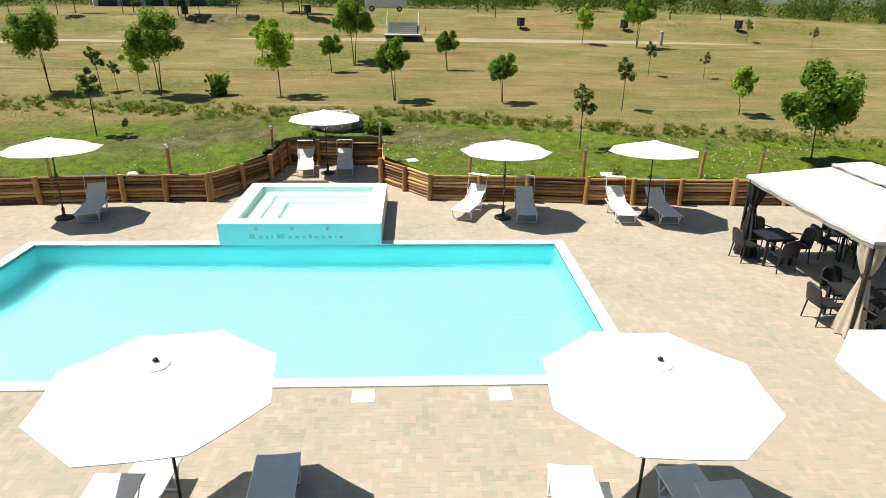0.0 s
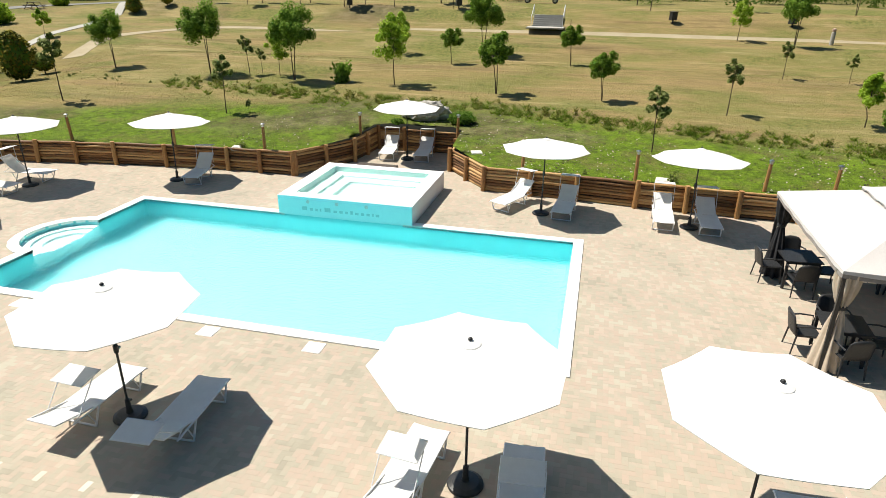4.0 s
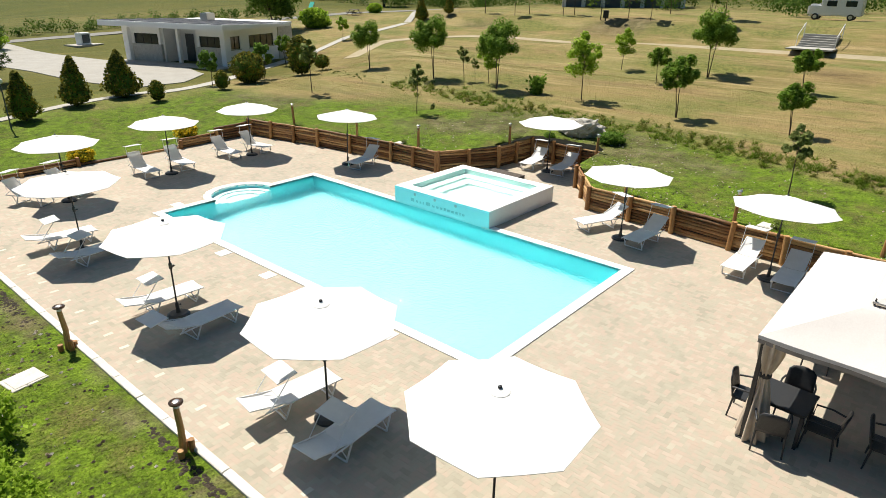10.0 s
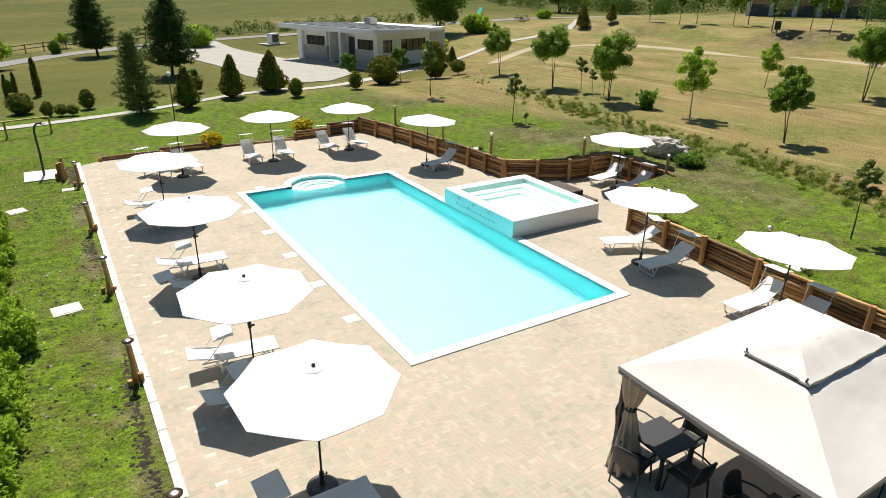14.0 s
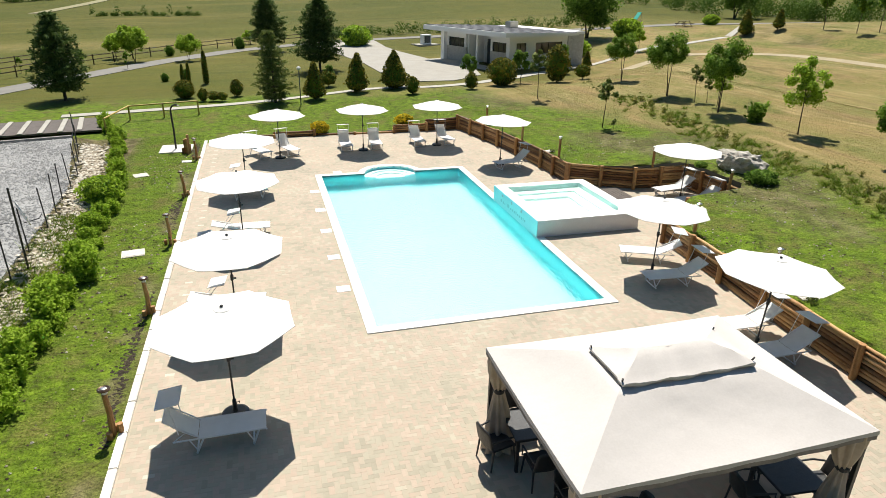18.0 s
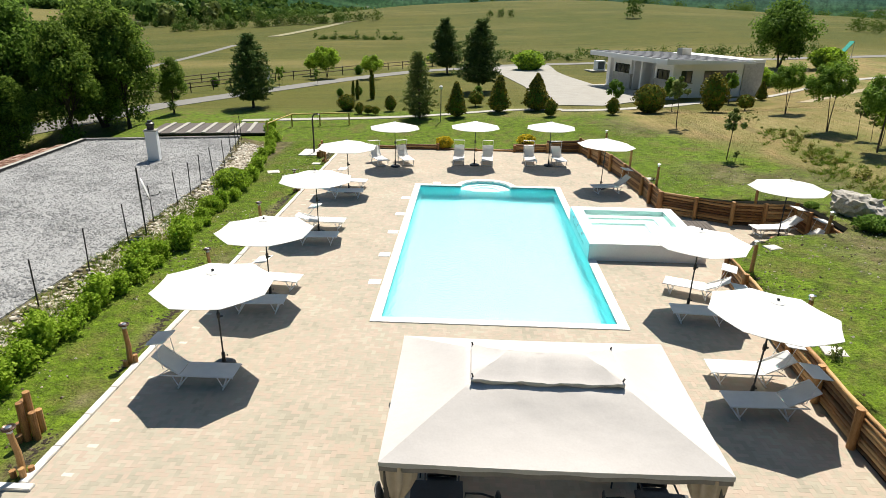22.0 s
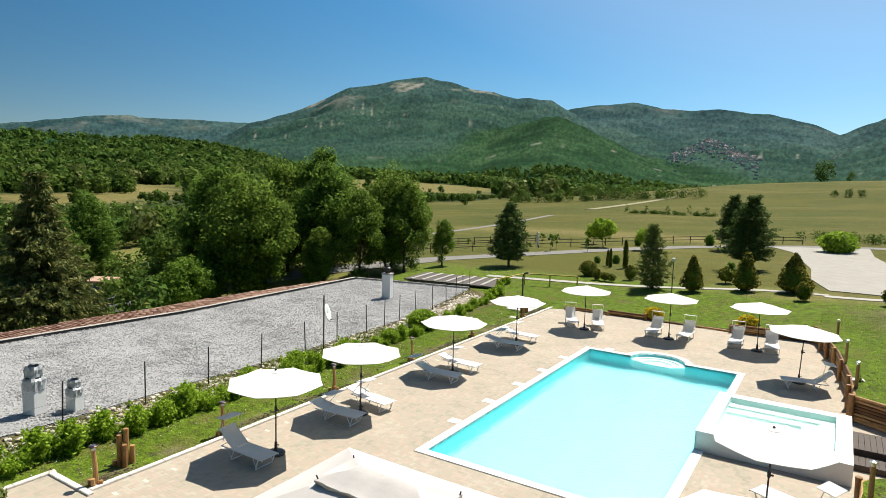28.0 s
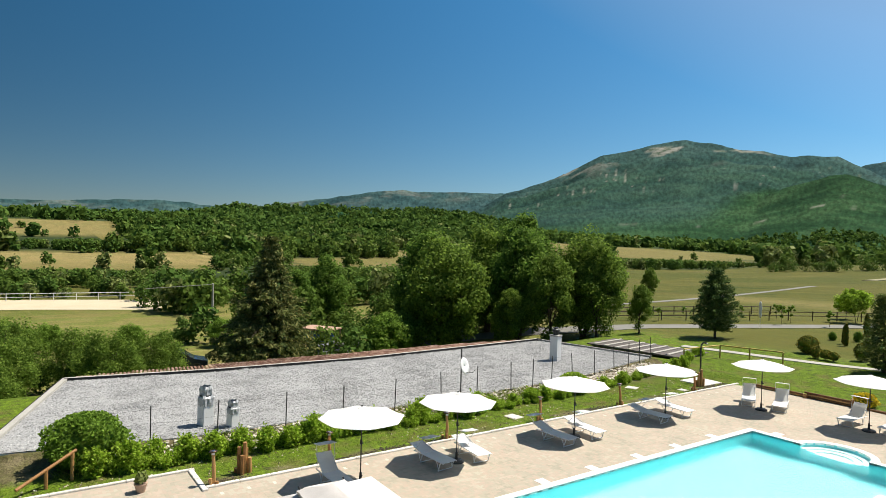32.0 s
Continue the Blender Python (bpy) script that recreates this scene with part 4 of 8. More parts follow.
PARASOLS = [(-3.07, -2.42, 3, 0), (-3.1, 1.31, -4, 0), (-3.0, 7.0, 8, 0), (-2.93, 12.75, 2, 0), (-1.37, 17.95, 11, 0), (2.89, 18.68, 4, 0),
            (6.96, 19.0, -6, 0), (8.95, 14.55, 9, 2), (14.15, 7.42, 5, 0), (8.94, 1.42, 14, 1), (8.9, -3.03, 20, 3)]
parasol = make_parasol()
for i, (x, y, r, tilt) in enumerate(PARASOLS):
    m = pose(x, y, 0, 0, tilt, 0) @ pose(0, 0, 0, 0, 0, r)
    if i == 0:
        parasol.matrix_basis = m
    else:
        copy_thing(parasol, m)


# ---- sun loungers ----
def make_lounger(back, shade):
    """A sling lounger, foot at the origin, head along x; back: degrees of the backrest, shade: degrees of the sunshade's arms."""
    lo = thing("sun_lounger", "white aluminium sun lounger with mesh sling and sunshade", "sun lounger", "sun loungers round the pool")
    z, w, ls, lb = 0.33, 0.29, 1.22, 0.7
    cb, sb = math.cos(math.radians(back)), math.sin(math.radians(back))
    hx, hz = ls + lb * cb, z + lb * sb
    for s in (-1, 1):
        bm = bmesh.new()
        tube(bm, [(0.0, s * w, z - 0.02), (0.03, s * w, z), (ls, s * w, z), (ls + 0.42, s * w, z)], 0.016, 8)
        part("side_rail", bm, M_alu, lo)
        bm = bmesh.new()
        tube(bm, [(ls - 0.02, s * (w - 0.03), z + 0.01), (hx, s * (w - 0.03), hz)], 0.014, 8)
        part("back_rail", bm, M_alu, lo)
    bm = bmesh.new()
    n = 10
    rows = []
    for i in range(n + 1):
        x = 0.01 + (ls - 0.02) * i / n
        rows.append([bm.verts.new((x, -w + 2 * w * j / 6, z + 0.012 - 0.018 * math.sin(math.pi * j / 6))) for j in range(7)])
    for a, c in zip(rows, rows[1:]):
        for j in range(6):
            bm.faces.new((a[j], c[j], c[j + 1], a[j + 1]))
    ob = part("seat_sling", bm, M_sling, lo, "white mesh sling")
    ob.modifiers.new("thickness", "SOLIDIFY").thickness = 0.008
    bm = bmesh.new()
    rows = []
    for i in range(7):
        f = i / 6
        sag = 0.03 * math.sin(math.pi * f)
        rows.append([bm.verts.new((ls + lb * f * cb + sb * sag, (-w + 0.03) + 2 * (w - 0.03) * j / 6, z + 0.014 + lb * f * sb - cb * sag - 0.014 * math.sin(math.pi * j / 6))) for j in range(7)])
    for a, c in zip(rows, rows[1:]):
        for j in range(6):
            bm.faces.new((a[j], c[j], c[j + 1], a[j + 1]))
    ob = part("backrest", bm, M_sling, lo, "white mesh backrest")
    ob.modifiers.new("thickness", "SOLIDIFY").thickness = 0.008
    bm = bmesh.new()
    tube(bm, [(hx, -w + 0.03, hz), (hx, w - 0.03, hz)], 0.014, 8)
    part("top_rail", bm, M_alu, lo)
    for lx, lean in ((0.16, 0.1), (ls - 0.08, 0.12)):
        for s in (-1, 1):
            bm = bmesh.new()
            tube(bm, [(lx - lean * 0.2, s * w, z), (lx + lean, s * w, 0.012)], 0.018, 8)
            tube(bm, [(lx + lean + 0.1, s * w, z), (lx + lean * 0.9, s * w, 0.09)], 0.012, 6)
            part("leg", bm, M_alu, lo)
        bm = bmesh.new()
        tube(bm, [(lx + lean, -w, 0.018), (lx + lean, w, 0.018)], 0.017, 8)
        part("foot_bar", bm, M_alu, lo)
    for s in (-1, 1):
        bm = bmesh.new()
        tube(bm, [(ls + 0.42, s * w, z), (ls + 0.3 * lb, s * (w - 0.03), z + 0.3 * lb * sb)], 0.009, 6)
        part("backrest_strut", bm, M_alu, lo)
    ca, sa = math.cos(math.radians(shade)), math.sin(math.radians(shade))
    px, pz = ls + 0.3, z + 0.25 * sb
    tip = (px + 0.62 * ca, pz + 0.62 * sa)
    for s in (-1, 1):
        bm = bmesh.new()
        tube(bm, [(px, s * (w + 0.012), pz), (tip[0], s * (w + 0.012), tip[1])], 0.009, 6)
        part("shade_arm", bm, M_alu, lo)
    bm = bmesh.new()
    box(bm, -0.2, -w, -0.006, 0.2, w, 0.006, 0.004, pose(tip[0] + 0.03, 0, tip[1], 0, 8, 0))
    sh = part("sunshade", bm, M_sling, lo, "small white sunshade panel")
    bm = bmesh.new()
    c = [Vector((x, y, 0.0)) for x, y in ((-0.205, -w - 0.008), (0.205, -w - 0.008), (0.205, w + 0.008), (-0.205, w + 0.008), (-0.205, -w - 0.008))]
    mm = pose(tip[0] + 0.03, 0, tip[1], 0, 8, 0)
    tube(bm, [mm @ p for p in c], 0.009, 6)
    part("sunshade_frame", bm, M_alu, sh)
    return lo


LOUNGERS = [("mid", -2.46, -3.17, 180), ("low", -2.38, 2.0, 174), ("low", -2.42, 0.55, 184), ("low", -2.1, 7.6, 178), ("folded", -2.05, 6.0, 184), ("low", -2.2, 13.6, 176),
            ("low", -2.1, 11.9, 186), ("high", -1.95, 17.85, 118), ("high", -0.62, 18.1, 112), ("high", 2.02, 18.35, 90), ("high", 3.58, 18.42, 88), ("high", 5.98, 18.6, 91),
            ("high", 7.66, 18.65, 97), ("mid", 8.36, 13.62, 12), ("rest", 13.5, 8.15, 8), ("rest", 13.6, 6.72, 5), ("rest", 8.62, 2.78, -24), ("rest", 8.25, 0.78, -5),
            ("rest", 8.2, -2.22, -2), ("rest", 8.1, -3.55, 1)]
protos = {"low": make_lounger(14, 130), "folded": make_lounger(18, 38), "mid": make_lounger(40, 82), "rest": make_lounger(31, 72), "high": make_lounger(46, 84)}
used = set()
for kind, x, y, r in LOUNGERS:
    if kind in used:
        copy_thing(protos[kind], pose(x, y, 0, 0, 0, r))
    else:
        protos[kind].matrix_basis = pose(x, y, 0, 0, 0, r)
        used.add(kind)


# ---- gazebo ----
def crease(me, side=24):
    """Smooth canvas with crisp hips at the four corners."""
    me.shade_smooth()
    a = me.attributes.new("sharp_edge", "BOOLEAN", "EDGE")
    for e in me.edges:
        p, q = e.vertices
        if p % (4 * side) % side == 0 and q % (4 * side) % side == 0 or max(p, q) < 4 * side:
            a.data[e.index].value = True


def build_gazebo():
    x0, y0, x1, y1 = 1.43, -8.08, 6.26, -4.5
    g = thing("gazebo", "large cream canvas gazebo with vented roof and tied curtains", "gazebo", at=pose((x0 + x1) / 2, (y0 + y1) / 2, 0))
    hx, hy = (x1 - x0) / 2, (y1 - y0) / 2
    ze, zv = 2.1, 2.64
    vx, vy = 1.12, 0.46
    off = 0.03
    bm = bmesh.new()

    def ring(ax, ay, z, n=24):
        pts = []
        for (sx, sy), (ex, ey) in (((-1, -1), (1, -1)), ((1, -1), (1, 1)), ((1, 1), (-1, 1)), ((-1, 1), (-1, -1))):
            for i in range(n):
                f = i / n
                pts.append((ax * (sx + (ex - sx) * f), ay * (sy + (ey - sy) * f), z, math.sin(math.pi * f)))
        return pts
    rows = []
    for k in range(9):
        s = k / 8
        ax, ay, z = hx + (vx - hx) * s, hy + (vy - hy) * s, ze + (zv - ze) * s
        rows.append([bm.verts.new((x, y, zz - 0.07 * d * math.sin(math.pi * min(1, s * 1.15)) - 0.025 * d * (1 - s)))
                     for x, y, zz, d in ring(ax, ay, z)])
    n = len(rows[0])
    edge = [(v.co.x, v.co.y, v.co.z) for v in rows[0]]
    for a, c in zip(rows, rows[1:]):
        for j in range(n):
            bm.faces.new((a[j], a[(j + 1) % n], c[(j + 1) % n], c[j]))
    roof = part("roof_canopy", bm, M_tent, g, "cream canvas roof")
    for v in roof.data.vertices:
        k = max(0.0, 1 - ((v.co.x + 0.2) / 1.5) ** 2) * max(0.0, 1 - ((v.co.y + 0.75) / 0.5) ** 2)
        v.co.z += 0.012 * k * math.sin(6 * v.co.x + 13 * v.co.y) - 0.02 * k
    roof.data.shade_smooth()
    crease(roof.data)
    roof.modifiers.new("thickness", "SOLIDIFY").thickness = 0.006
    for nm, material, z_hi, z_lo, grow, lab in (("hem", M_tent, 0.0, 0.07, 1.002, "cream folded hem"), ("valance", M_taupe, 0.05, 0.15, 0.998, "taupe canvas valance")):
        bm = bmesh.new()
        hi = [bm.verts.new((x * grow, y * grow, z - z_hi)) for x, y, z in edge]
        lo = [bm.verts.new((x * (grow + 0.002), y * (grow + 0.002), z - z_lo - 0.012 * math.sin(7 * x + 5 * y))) for x, y, z in edge]
        for j in range(n):
            bm.faces.new((lo[j], lo[(j + 1) % n], hi[(j + 1) % n], hi[j]))
        part(nm, bm, material, g, lab).modifiers.new("thickness", "SOLIDIFY").thickness = 0.004
    bm = bmesh.new()
    rr = []
    for k in range(5):
        s = k / 4
        ax, ay, z = 1.16 + (0.62 - 1.16) * s, 0.5 * (1 - s) + 0.02, 2.71 + 0.18 * s
        rr.append([bm.verts.new((x, y - off, zz - 0.05 * d * (1 - s) * (0.3 + s))) for x, y, zz, d in ring(ax, ay, z)])
    hem = [bm.verts.new(v.co + Vector((0, 0, -0.05 + 0.02 * math.sin(9 * v.co.x)))) for v in rr[0]]
    for a, c in zip([hem] + rr, rr):
        for j in range(n):
            bm.faces.new((a[j], a[(j + 1) % n], c[(j + 1) % n], c[j]))
    bm.faces.new(rr[-1])
    for v in bm.verts:
        if v.co.z < 2.9:
            v.co.z += 0.01 * math.sin(9 * v.co.x + 3 * v.co.y) + 0.006 * math.sin(21 * v.co.x - 7 * v.co.y) - 0.03 * (v.co.y < -0.4)
    cap = part("vent_canopy", bm, M_tent, g, "raised cream vent canopy")
    crease(cap.data)
    cap.modifiers.new("thickness", "SOLIDIFY").thickness = 0.006
    for sx in (-1, 1):
        for sy in (-1, 1):
            bm = bmesh.new()
            tube(bm, [(sx * vx, sy * vy, zv - 0.02), (sx * 1.15, sy * 0.48 - off, 2.76)], 0.015, 6)
            part("vent_strut", bm, M_pole, g)
            bm = bmesh.new()
            box(bm, sx * (hx - 0.09) - 0.035, sy * (hy - 0.09) - 0.035, 0, sx * (hx - 0.09) + 0.035, sy * (hy - 0.09) + 0.035, ze - 0.02, 0.004)
            box(bm, sx * (hx - 0.09) - 0.09, sy * (hy - 0.09) - 0.09, 0, sx * (hx - 0.09) + 0.09, sy * (hy - 0.09) + 0.09, 0.015, 0.003)
            part("post", bm, M_pole, g, "dark metal corner post")
            bm = bmesh.new()
            cx, cy = sx * (hx - 0.21), sy * (hy - 0.2)
            prof = [(0.22, 2.02), (0.24, 1.9), (0.215, 1.68), (0.15, 1.46), (0.082, 1.3), (0.11, 1.15), (0.17, 0.85), (0.22, 0.5), (0.27, 0.22), (0.3, 0.02)]
            rg = []
            for r, z in prof:
                rg.append([bm.verts.new((cx + r * (1 + 0.22 * math.sin(9 * a + z)) * math.cos(a) - sx * (r - 0.08) * 0.3, cy + r * 0.8 * (1 + 0.22 * math.sin(9 * a + z)) * math.sin(a), z))
                           for a in (2 * math.pi * j / 54 for j in range(54))])
            for a, c in zip(rg, rg[1:]):
                for j in range(54):
                    bm.faces.new((a[j], a[(j + 1) % 54], c[(j + 1) % 54], c[j]))
            bm.faces.new(rg[0])
            # the north-east curtain is near black, the others beige
            dark = sx > 0 and sy > 0
            cu = part("curtain", bm, M_curtain_black if dark else M_curtain, g, "gathered black curtain" if dark else "gathered beige curtain", smooth=True)
            bm = bmesh.new()
            lathe(bm, [(0.095, 1.26), (0.108, 1.285), (0.108, 1.33), (0.095, 1.355)], 14, pose(cx, cy, 0))
            part("tie_band", bm, M_black, cu, "dark curtain tie")
    for a, c in (((-hx + 0.09, -hy + 0.09), (hx - 0.09, -hy + 0.09)), ((hx - 0.09, -hy + 0.09), (hx - 0.09, hy - 0.09)), ((hx - 0.09, hy - 0.09), (-hx + 0.09, hy - 0.09)), ((-hx + 0.09, hy - 0.09), (-hx + 0.09, -hy + 0.09))):
        bm = bmesh.new()
        tube(bm, [(*a, ze - 0.06), (*c, ze - 0.06)], 0.028, 6)
        part("beam", bm, M_pole, g)
    for sx in (-1, 1):
        for sy in (-1, 1):
            bm = bmesh.new()
            tube(bm, [(sx * (hx - 0.09), sy * (hy - 0.09), ze - 0.05), (sx * vx, sy * vy, zv - 0.03)], 0.022, 6)
            part("rafter", bm, M_pole, g)
    return g


build_gazebo()


def make_table():
    t = thing("dining_table", "square black resin dining table under the gazebo", "table", "tables under the gazebo")
    bm = bmesh.new()
    box(bm, -0.42, -0.42, 0.705, 0.42, 0.42, 0.74, 0.01)
    box(bm, -0.37, -0.37, 0.65, 0.37, 0.37, 0.705)
    part("tabletop", bm, M_black, t)
    for sx in (-1, 1):
        for sy in (-1, 1):
            bm = bmesh.new()
            box(bm, sx * 0.36 - 0.03, sy * 0.36 - 0.03, 0, sx * 0.36 + 0.03, sy * 0.36 + 0.03, 0.66, 0.006)
            part("leg", bm, M_black, t)
    return t


def make_chair():
    c = thing("garden_chair", "black woven resin armchair beside the table", "chair", "chairs under the gazebo")
    bm = bmesh.new()
    box(bm, -0.25, -0.25, 0.41, 0.25, 0.24, 0.45, 0.015)
    part("seat", bm, M_black, c)
    bm = bmesh.new()
    rows = []
    for i in range(7):
        z = 0.44 + 0.42 * i / 6
        hw = 0.25 - 0.02 * (i / 6) - (0.06 if i == 6 else 0)
        rows.append([bm.verts.new((-hw + 2 * hw * j / 8, 0.22 + 0.09 * i / 6 + 0.03 * math.sin(math.pi * j / 8), z + (0.03 * math.sin(math.pi * j / 8) if i == 6 else 0))) for j in range(9)])
    for a, q in zip(rows, rows[1:]):
        for j in range(8):
            bm.faces.new((a[j], a[j + 1], q[j + 1], q[j]))
    b = part("backrest", bm, M_black, c, "woven black backrest", smooth=True)
    b.modifiers.new("thickness", "SOLIDIFY").thickness = 0.022
    for s in (-1, 1):
        bm = bmesh.new()
        tube(bm, [(s * 0.27, -0.22, 0.44), (s * 0.28, -0.2, 0.65), (s * 0.28, 0.05, 0.665), (s * 0.25, 0.26, 0.64)], 0.018, 8)
        part("armrest", bm, M_black, c)
        for sy in (-1, 1):
            bm = bmesh.new()
            tube(bm, [(s * 0.23, sy * 0.21, 0.43), (s * 0.25, sy * 0.26, 0.0)], 0.02, 8, 0.015)
            part("leg", bm, M_black, c)
    return c


table, chair = make_table(), make_chair()
TABLES = [(5.55, -5.1, 4), (2.15, -5.05, -3), (2.2, -7.25, 2), (5.75, -7.3, -5)]
first = True
for i, (x, y, r) in enumerate(TABLES):
    if i == 0:
        table.matrix_basis = pose(x, y, 0, 0, 0, r)
    else:
        copy_thing(table, pose(x, y, 0, 0, 0, r))
    for k, (dx, dy, a) in enumerate(((-0.62, 0.05, 90), (0.64, -0.04, -90), (0.06, 0.62, 0), (-0.05, -0.64, 180))):
        m = pose(x + dx, y + dy, 0, 0, 0, a + random.uniform(-14, 14))
        if first:
            chair.matrix_basis, first = m, False
        else:
            copy_thing(chair, m)


# ---- log retaining fence ----
def log_mesh(length, r, bend, seed):
    rnd = random.Random(seed)
    bm = bmesh.new()
    pts = [(length * i / 4, bend * math.sin(math.pi * i / 4) * (1 if seed % 2 else -1), 0.012 * math.sin(seed + i * 1.7)) for i in range(5)]
    tube(bm, pts, r * rnd.uniform(0.92, 1.08), 9, r * rnd.uniform(0.85, 1.0))
    me = bpy.data.meshes.new("log")
    bm.to_mesh(me)
    bm.free()
    me.materials.append(M_log)
    me.shade_smooth()
    return me


LOG_MESHES = [log_mesh(1.0, 0.075, 0.012, s) for s in range(7)]
bm = bmesh.new()
tube(bm, [(0, 0, -0.1), (0.006, 0, 0.5), (0, 0, 1.0)], 0.085, 10, 0.08)
POST_MESH = bpy.data.meshes.new("post")
bm.to_mesh(POST_MESH)
bm.free()
POST_MESH.materials.append(M_post)


def log_fence(pts, heights, posts, label):
    """Stacked logs between posts along a polyline on the terrace side; heights at the points, posts every so many metres."""
    f = thing("log_fence", label, "fence")
    k = 0
    for (a, b), (h0, h1) in zip(zip(pts, pts[1:]), zip(heights, heights[1:])):
        a, b = Vector((*a, 0)), Vector((*b, 0))
        n = max(1, round((b - a).length / posts))
        for i in range(n):
            p, q = a.lerp(b, i / n), a.lerp(b, (i + 1) / n)
            h = h0 + (h1 - h0) * (i + 0.5) / n
            d = q - p
            ang = math.degrees(math.atan2(d.y, d.x))
            side = Vector((d.y, -d.x, 0)).normalized()
            rows = max(1, round(h / 0.112))
            for j in range(rows):
                k += 1
                c = p + side * random.uniform(0.0, 0.03)
                z = 0.058 + j * h / rows
                piece("log", LOG_MESHES[(k * 5 + j) % 7], pose(c.x, c.y, z, random.uniform(0, 360), 0, ang) @ Matrix.Diagonal(((d.length + 0.06), random.uniform(0.66, 0.8), random.uniform(0.64, 0.76), 1)), f)
            # dark backing added behind the logs so their gaps read as shade
            bm = bmesh.new()
            box(bm, 0, -0.16, -0.1, d.length, -0.12, h - 0.04, 0, pose(p.x, p.y, 0, 0, 0, ang))
            part("gap_backing", bm, M_dark_wood, f, "dark backing added behind the log gaps")
            ph = h + random.uniform(0.02, 0.09)
            c = p - side * 0.1
            piece("post", POST_MESH, pose(c.x, c.y, 0, random.uniform(-2, 2), random.uniform(-2, 2), random.uniform(0, 360)) @ Matrix.Diagonal((1, 1, ph, 1)), f)
    e = Vector((*pts[-1], 0)) - side * 0.1
    piece("post", POST_MESH, pose(e.x, e.y, 0) @ Matrix.Diagonal((1, 1, heights[-1] + 0.05, 1)), f)
    return f


log_fence([(10.25, -13.4), (10.3, -4.6), (10.45, -1.5), (10.65, 0.4), (10.85, 3.55), (12.95, 5.25)], [0.86] * 6, 1.75, "low retaining fence of stacked brown logs between wooden posts")
log_fence([(12.95, 5.25), (15.6, 5.4), (15.55, 9.2), (13.2, 9.4), (10.75, 10.8)], [0.86, 0.92, 0.98, 0.92, 0.9], 1.5, "log fence closing the lounger alcove")
log_fence([(10.75, 10.8), (10.7, 13.5), (10.45, 16), (10.2, 18.1), (9.35, 22.75)], [0.9, 0.88, 0.86, 0.84, 0.84], 1.7, "long retaining fence of stacked brown logs")
log_fence([(9.35, 22.75), (7.3, 22.62), (5.3, 22.5)], [0.84, 0.6, 0.36], 1.9, "log fence stepping down towards the lawn")
log_fence([(5.3, 22.5), (0.7, 22.6)], [0.14, 0.14], 2.3, "single log edging beside the lawn")
log_fence([(0.7, 22.6), (-1.5, 22.55), (-4.2, 22.5)], [0.4, 0.26, 0.12], 2.2, "low log edging tapering to the ground")


def make_lamp_post():
    p = thing("post_lamp", "tall wooden lamp post with a small dark spotlight", "lamp", "lamp posts along the log fence")
    bm = bmesh.new()
    tube(bm, [(0, 0, 0), (0.02, 0, 0.9), (0, 0, 1.72)], 0.065, 9, 0.055)
    part("post", bm, M_post, p)
    bm = bmesh.new()
    lathe(bm, [(0.055, 1.72), (0.06, 1.78), (0.085, 1.8), (0.085, 1.83), (0.02, 1.86)], 12)
    part("lamp_head", bm, M_steel, p, "round metal lamp head")
    return p


lamp_post = make_lamp_post()
for i, (x, y) in enumerate(((10.62, -1.44), (10.55, -5.3), (10.5, -7.2), (10.85, 12.0), (10.55, 15.6), (10.2, 20.0), (14.7, 5.45), (14.0, 9.38), (10.95, 2.3))):
    m = pose(x, y, 0, 0, random.uniform(-2, 2), random.uniform(0, 360))
    if i == 0:
        lamp_post.matrix_basis = m
    else:
        copy_thing(lamp_post, m)


def make_bollard():
    b = thing("bollard_lamp", "rough log bollard lamp with a steel cap on the kerb", "bollard lamp", "bollard lamps along the kerb")
    bm = bmesh.new()
    tube(bm, [(0, 0, 0), (0.022, 0.014, 0.45), (-0.012, 0, 0.92)], 0.066, 10, 0.05)
    part("log", bm, M_post, b)
    bm = bmesh.new()
    lathe(bm, [(0.045, 0.92), (0.052, 0.93), (0.052, 1.0), (0.045, 1.01)], 12)
    part("lamp_glass", bm, M_white_wall, b, "frosted lamp glass")
    bm = bmesh.new()
    lathe(bm, [(0.06, 1.0), (0.115, 1.005), (0.12, 1.03), (0.1, 1.045), (0.07, 1.03)], 16)
    c = part("cap", bm, M_bronze, b, "dark bronze lamp cap")
    bm = bmesh.new()
    lathe(bm, [(0.06, 1.03), (0.055, 1.045), (0.035, 1.05)], 14)
    part("cap_ring", bm, M_steel, c, "bright steel ring")
    for dx, dy, h in ((0.12, -0.08, 0.24), (-0.1, -0.1, 0.15), (0.1, 0.1, 0.13)):
        bm = bmesh.new()
        tube(bm, [(dx, dy, 0), (dx, dy, h)], 0.055, 9)
        part("short_log", bm, M_post, b)
    return b


bollard = make_bollard()
for i, (x, y) in enumerate(((-5.33, 2.44), (-5.33, 7.37), (-5.33, 12.6), (-5.33, 18.6), (-5.3, -2.5), (-5.28, -6.3))):
    m = pose(x, y, 0, random.uniform(-2, 2), random.uniform(-3, 3), random.uniform(0, 360))
    if i == 0:
        bollard.matrix_basis = m
    else:
        copy_thing(bollard, m)


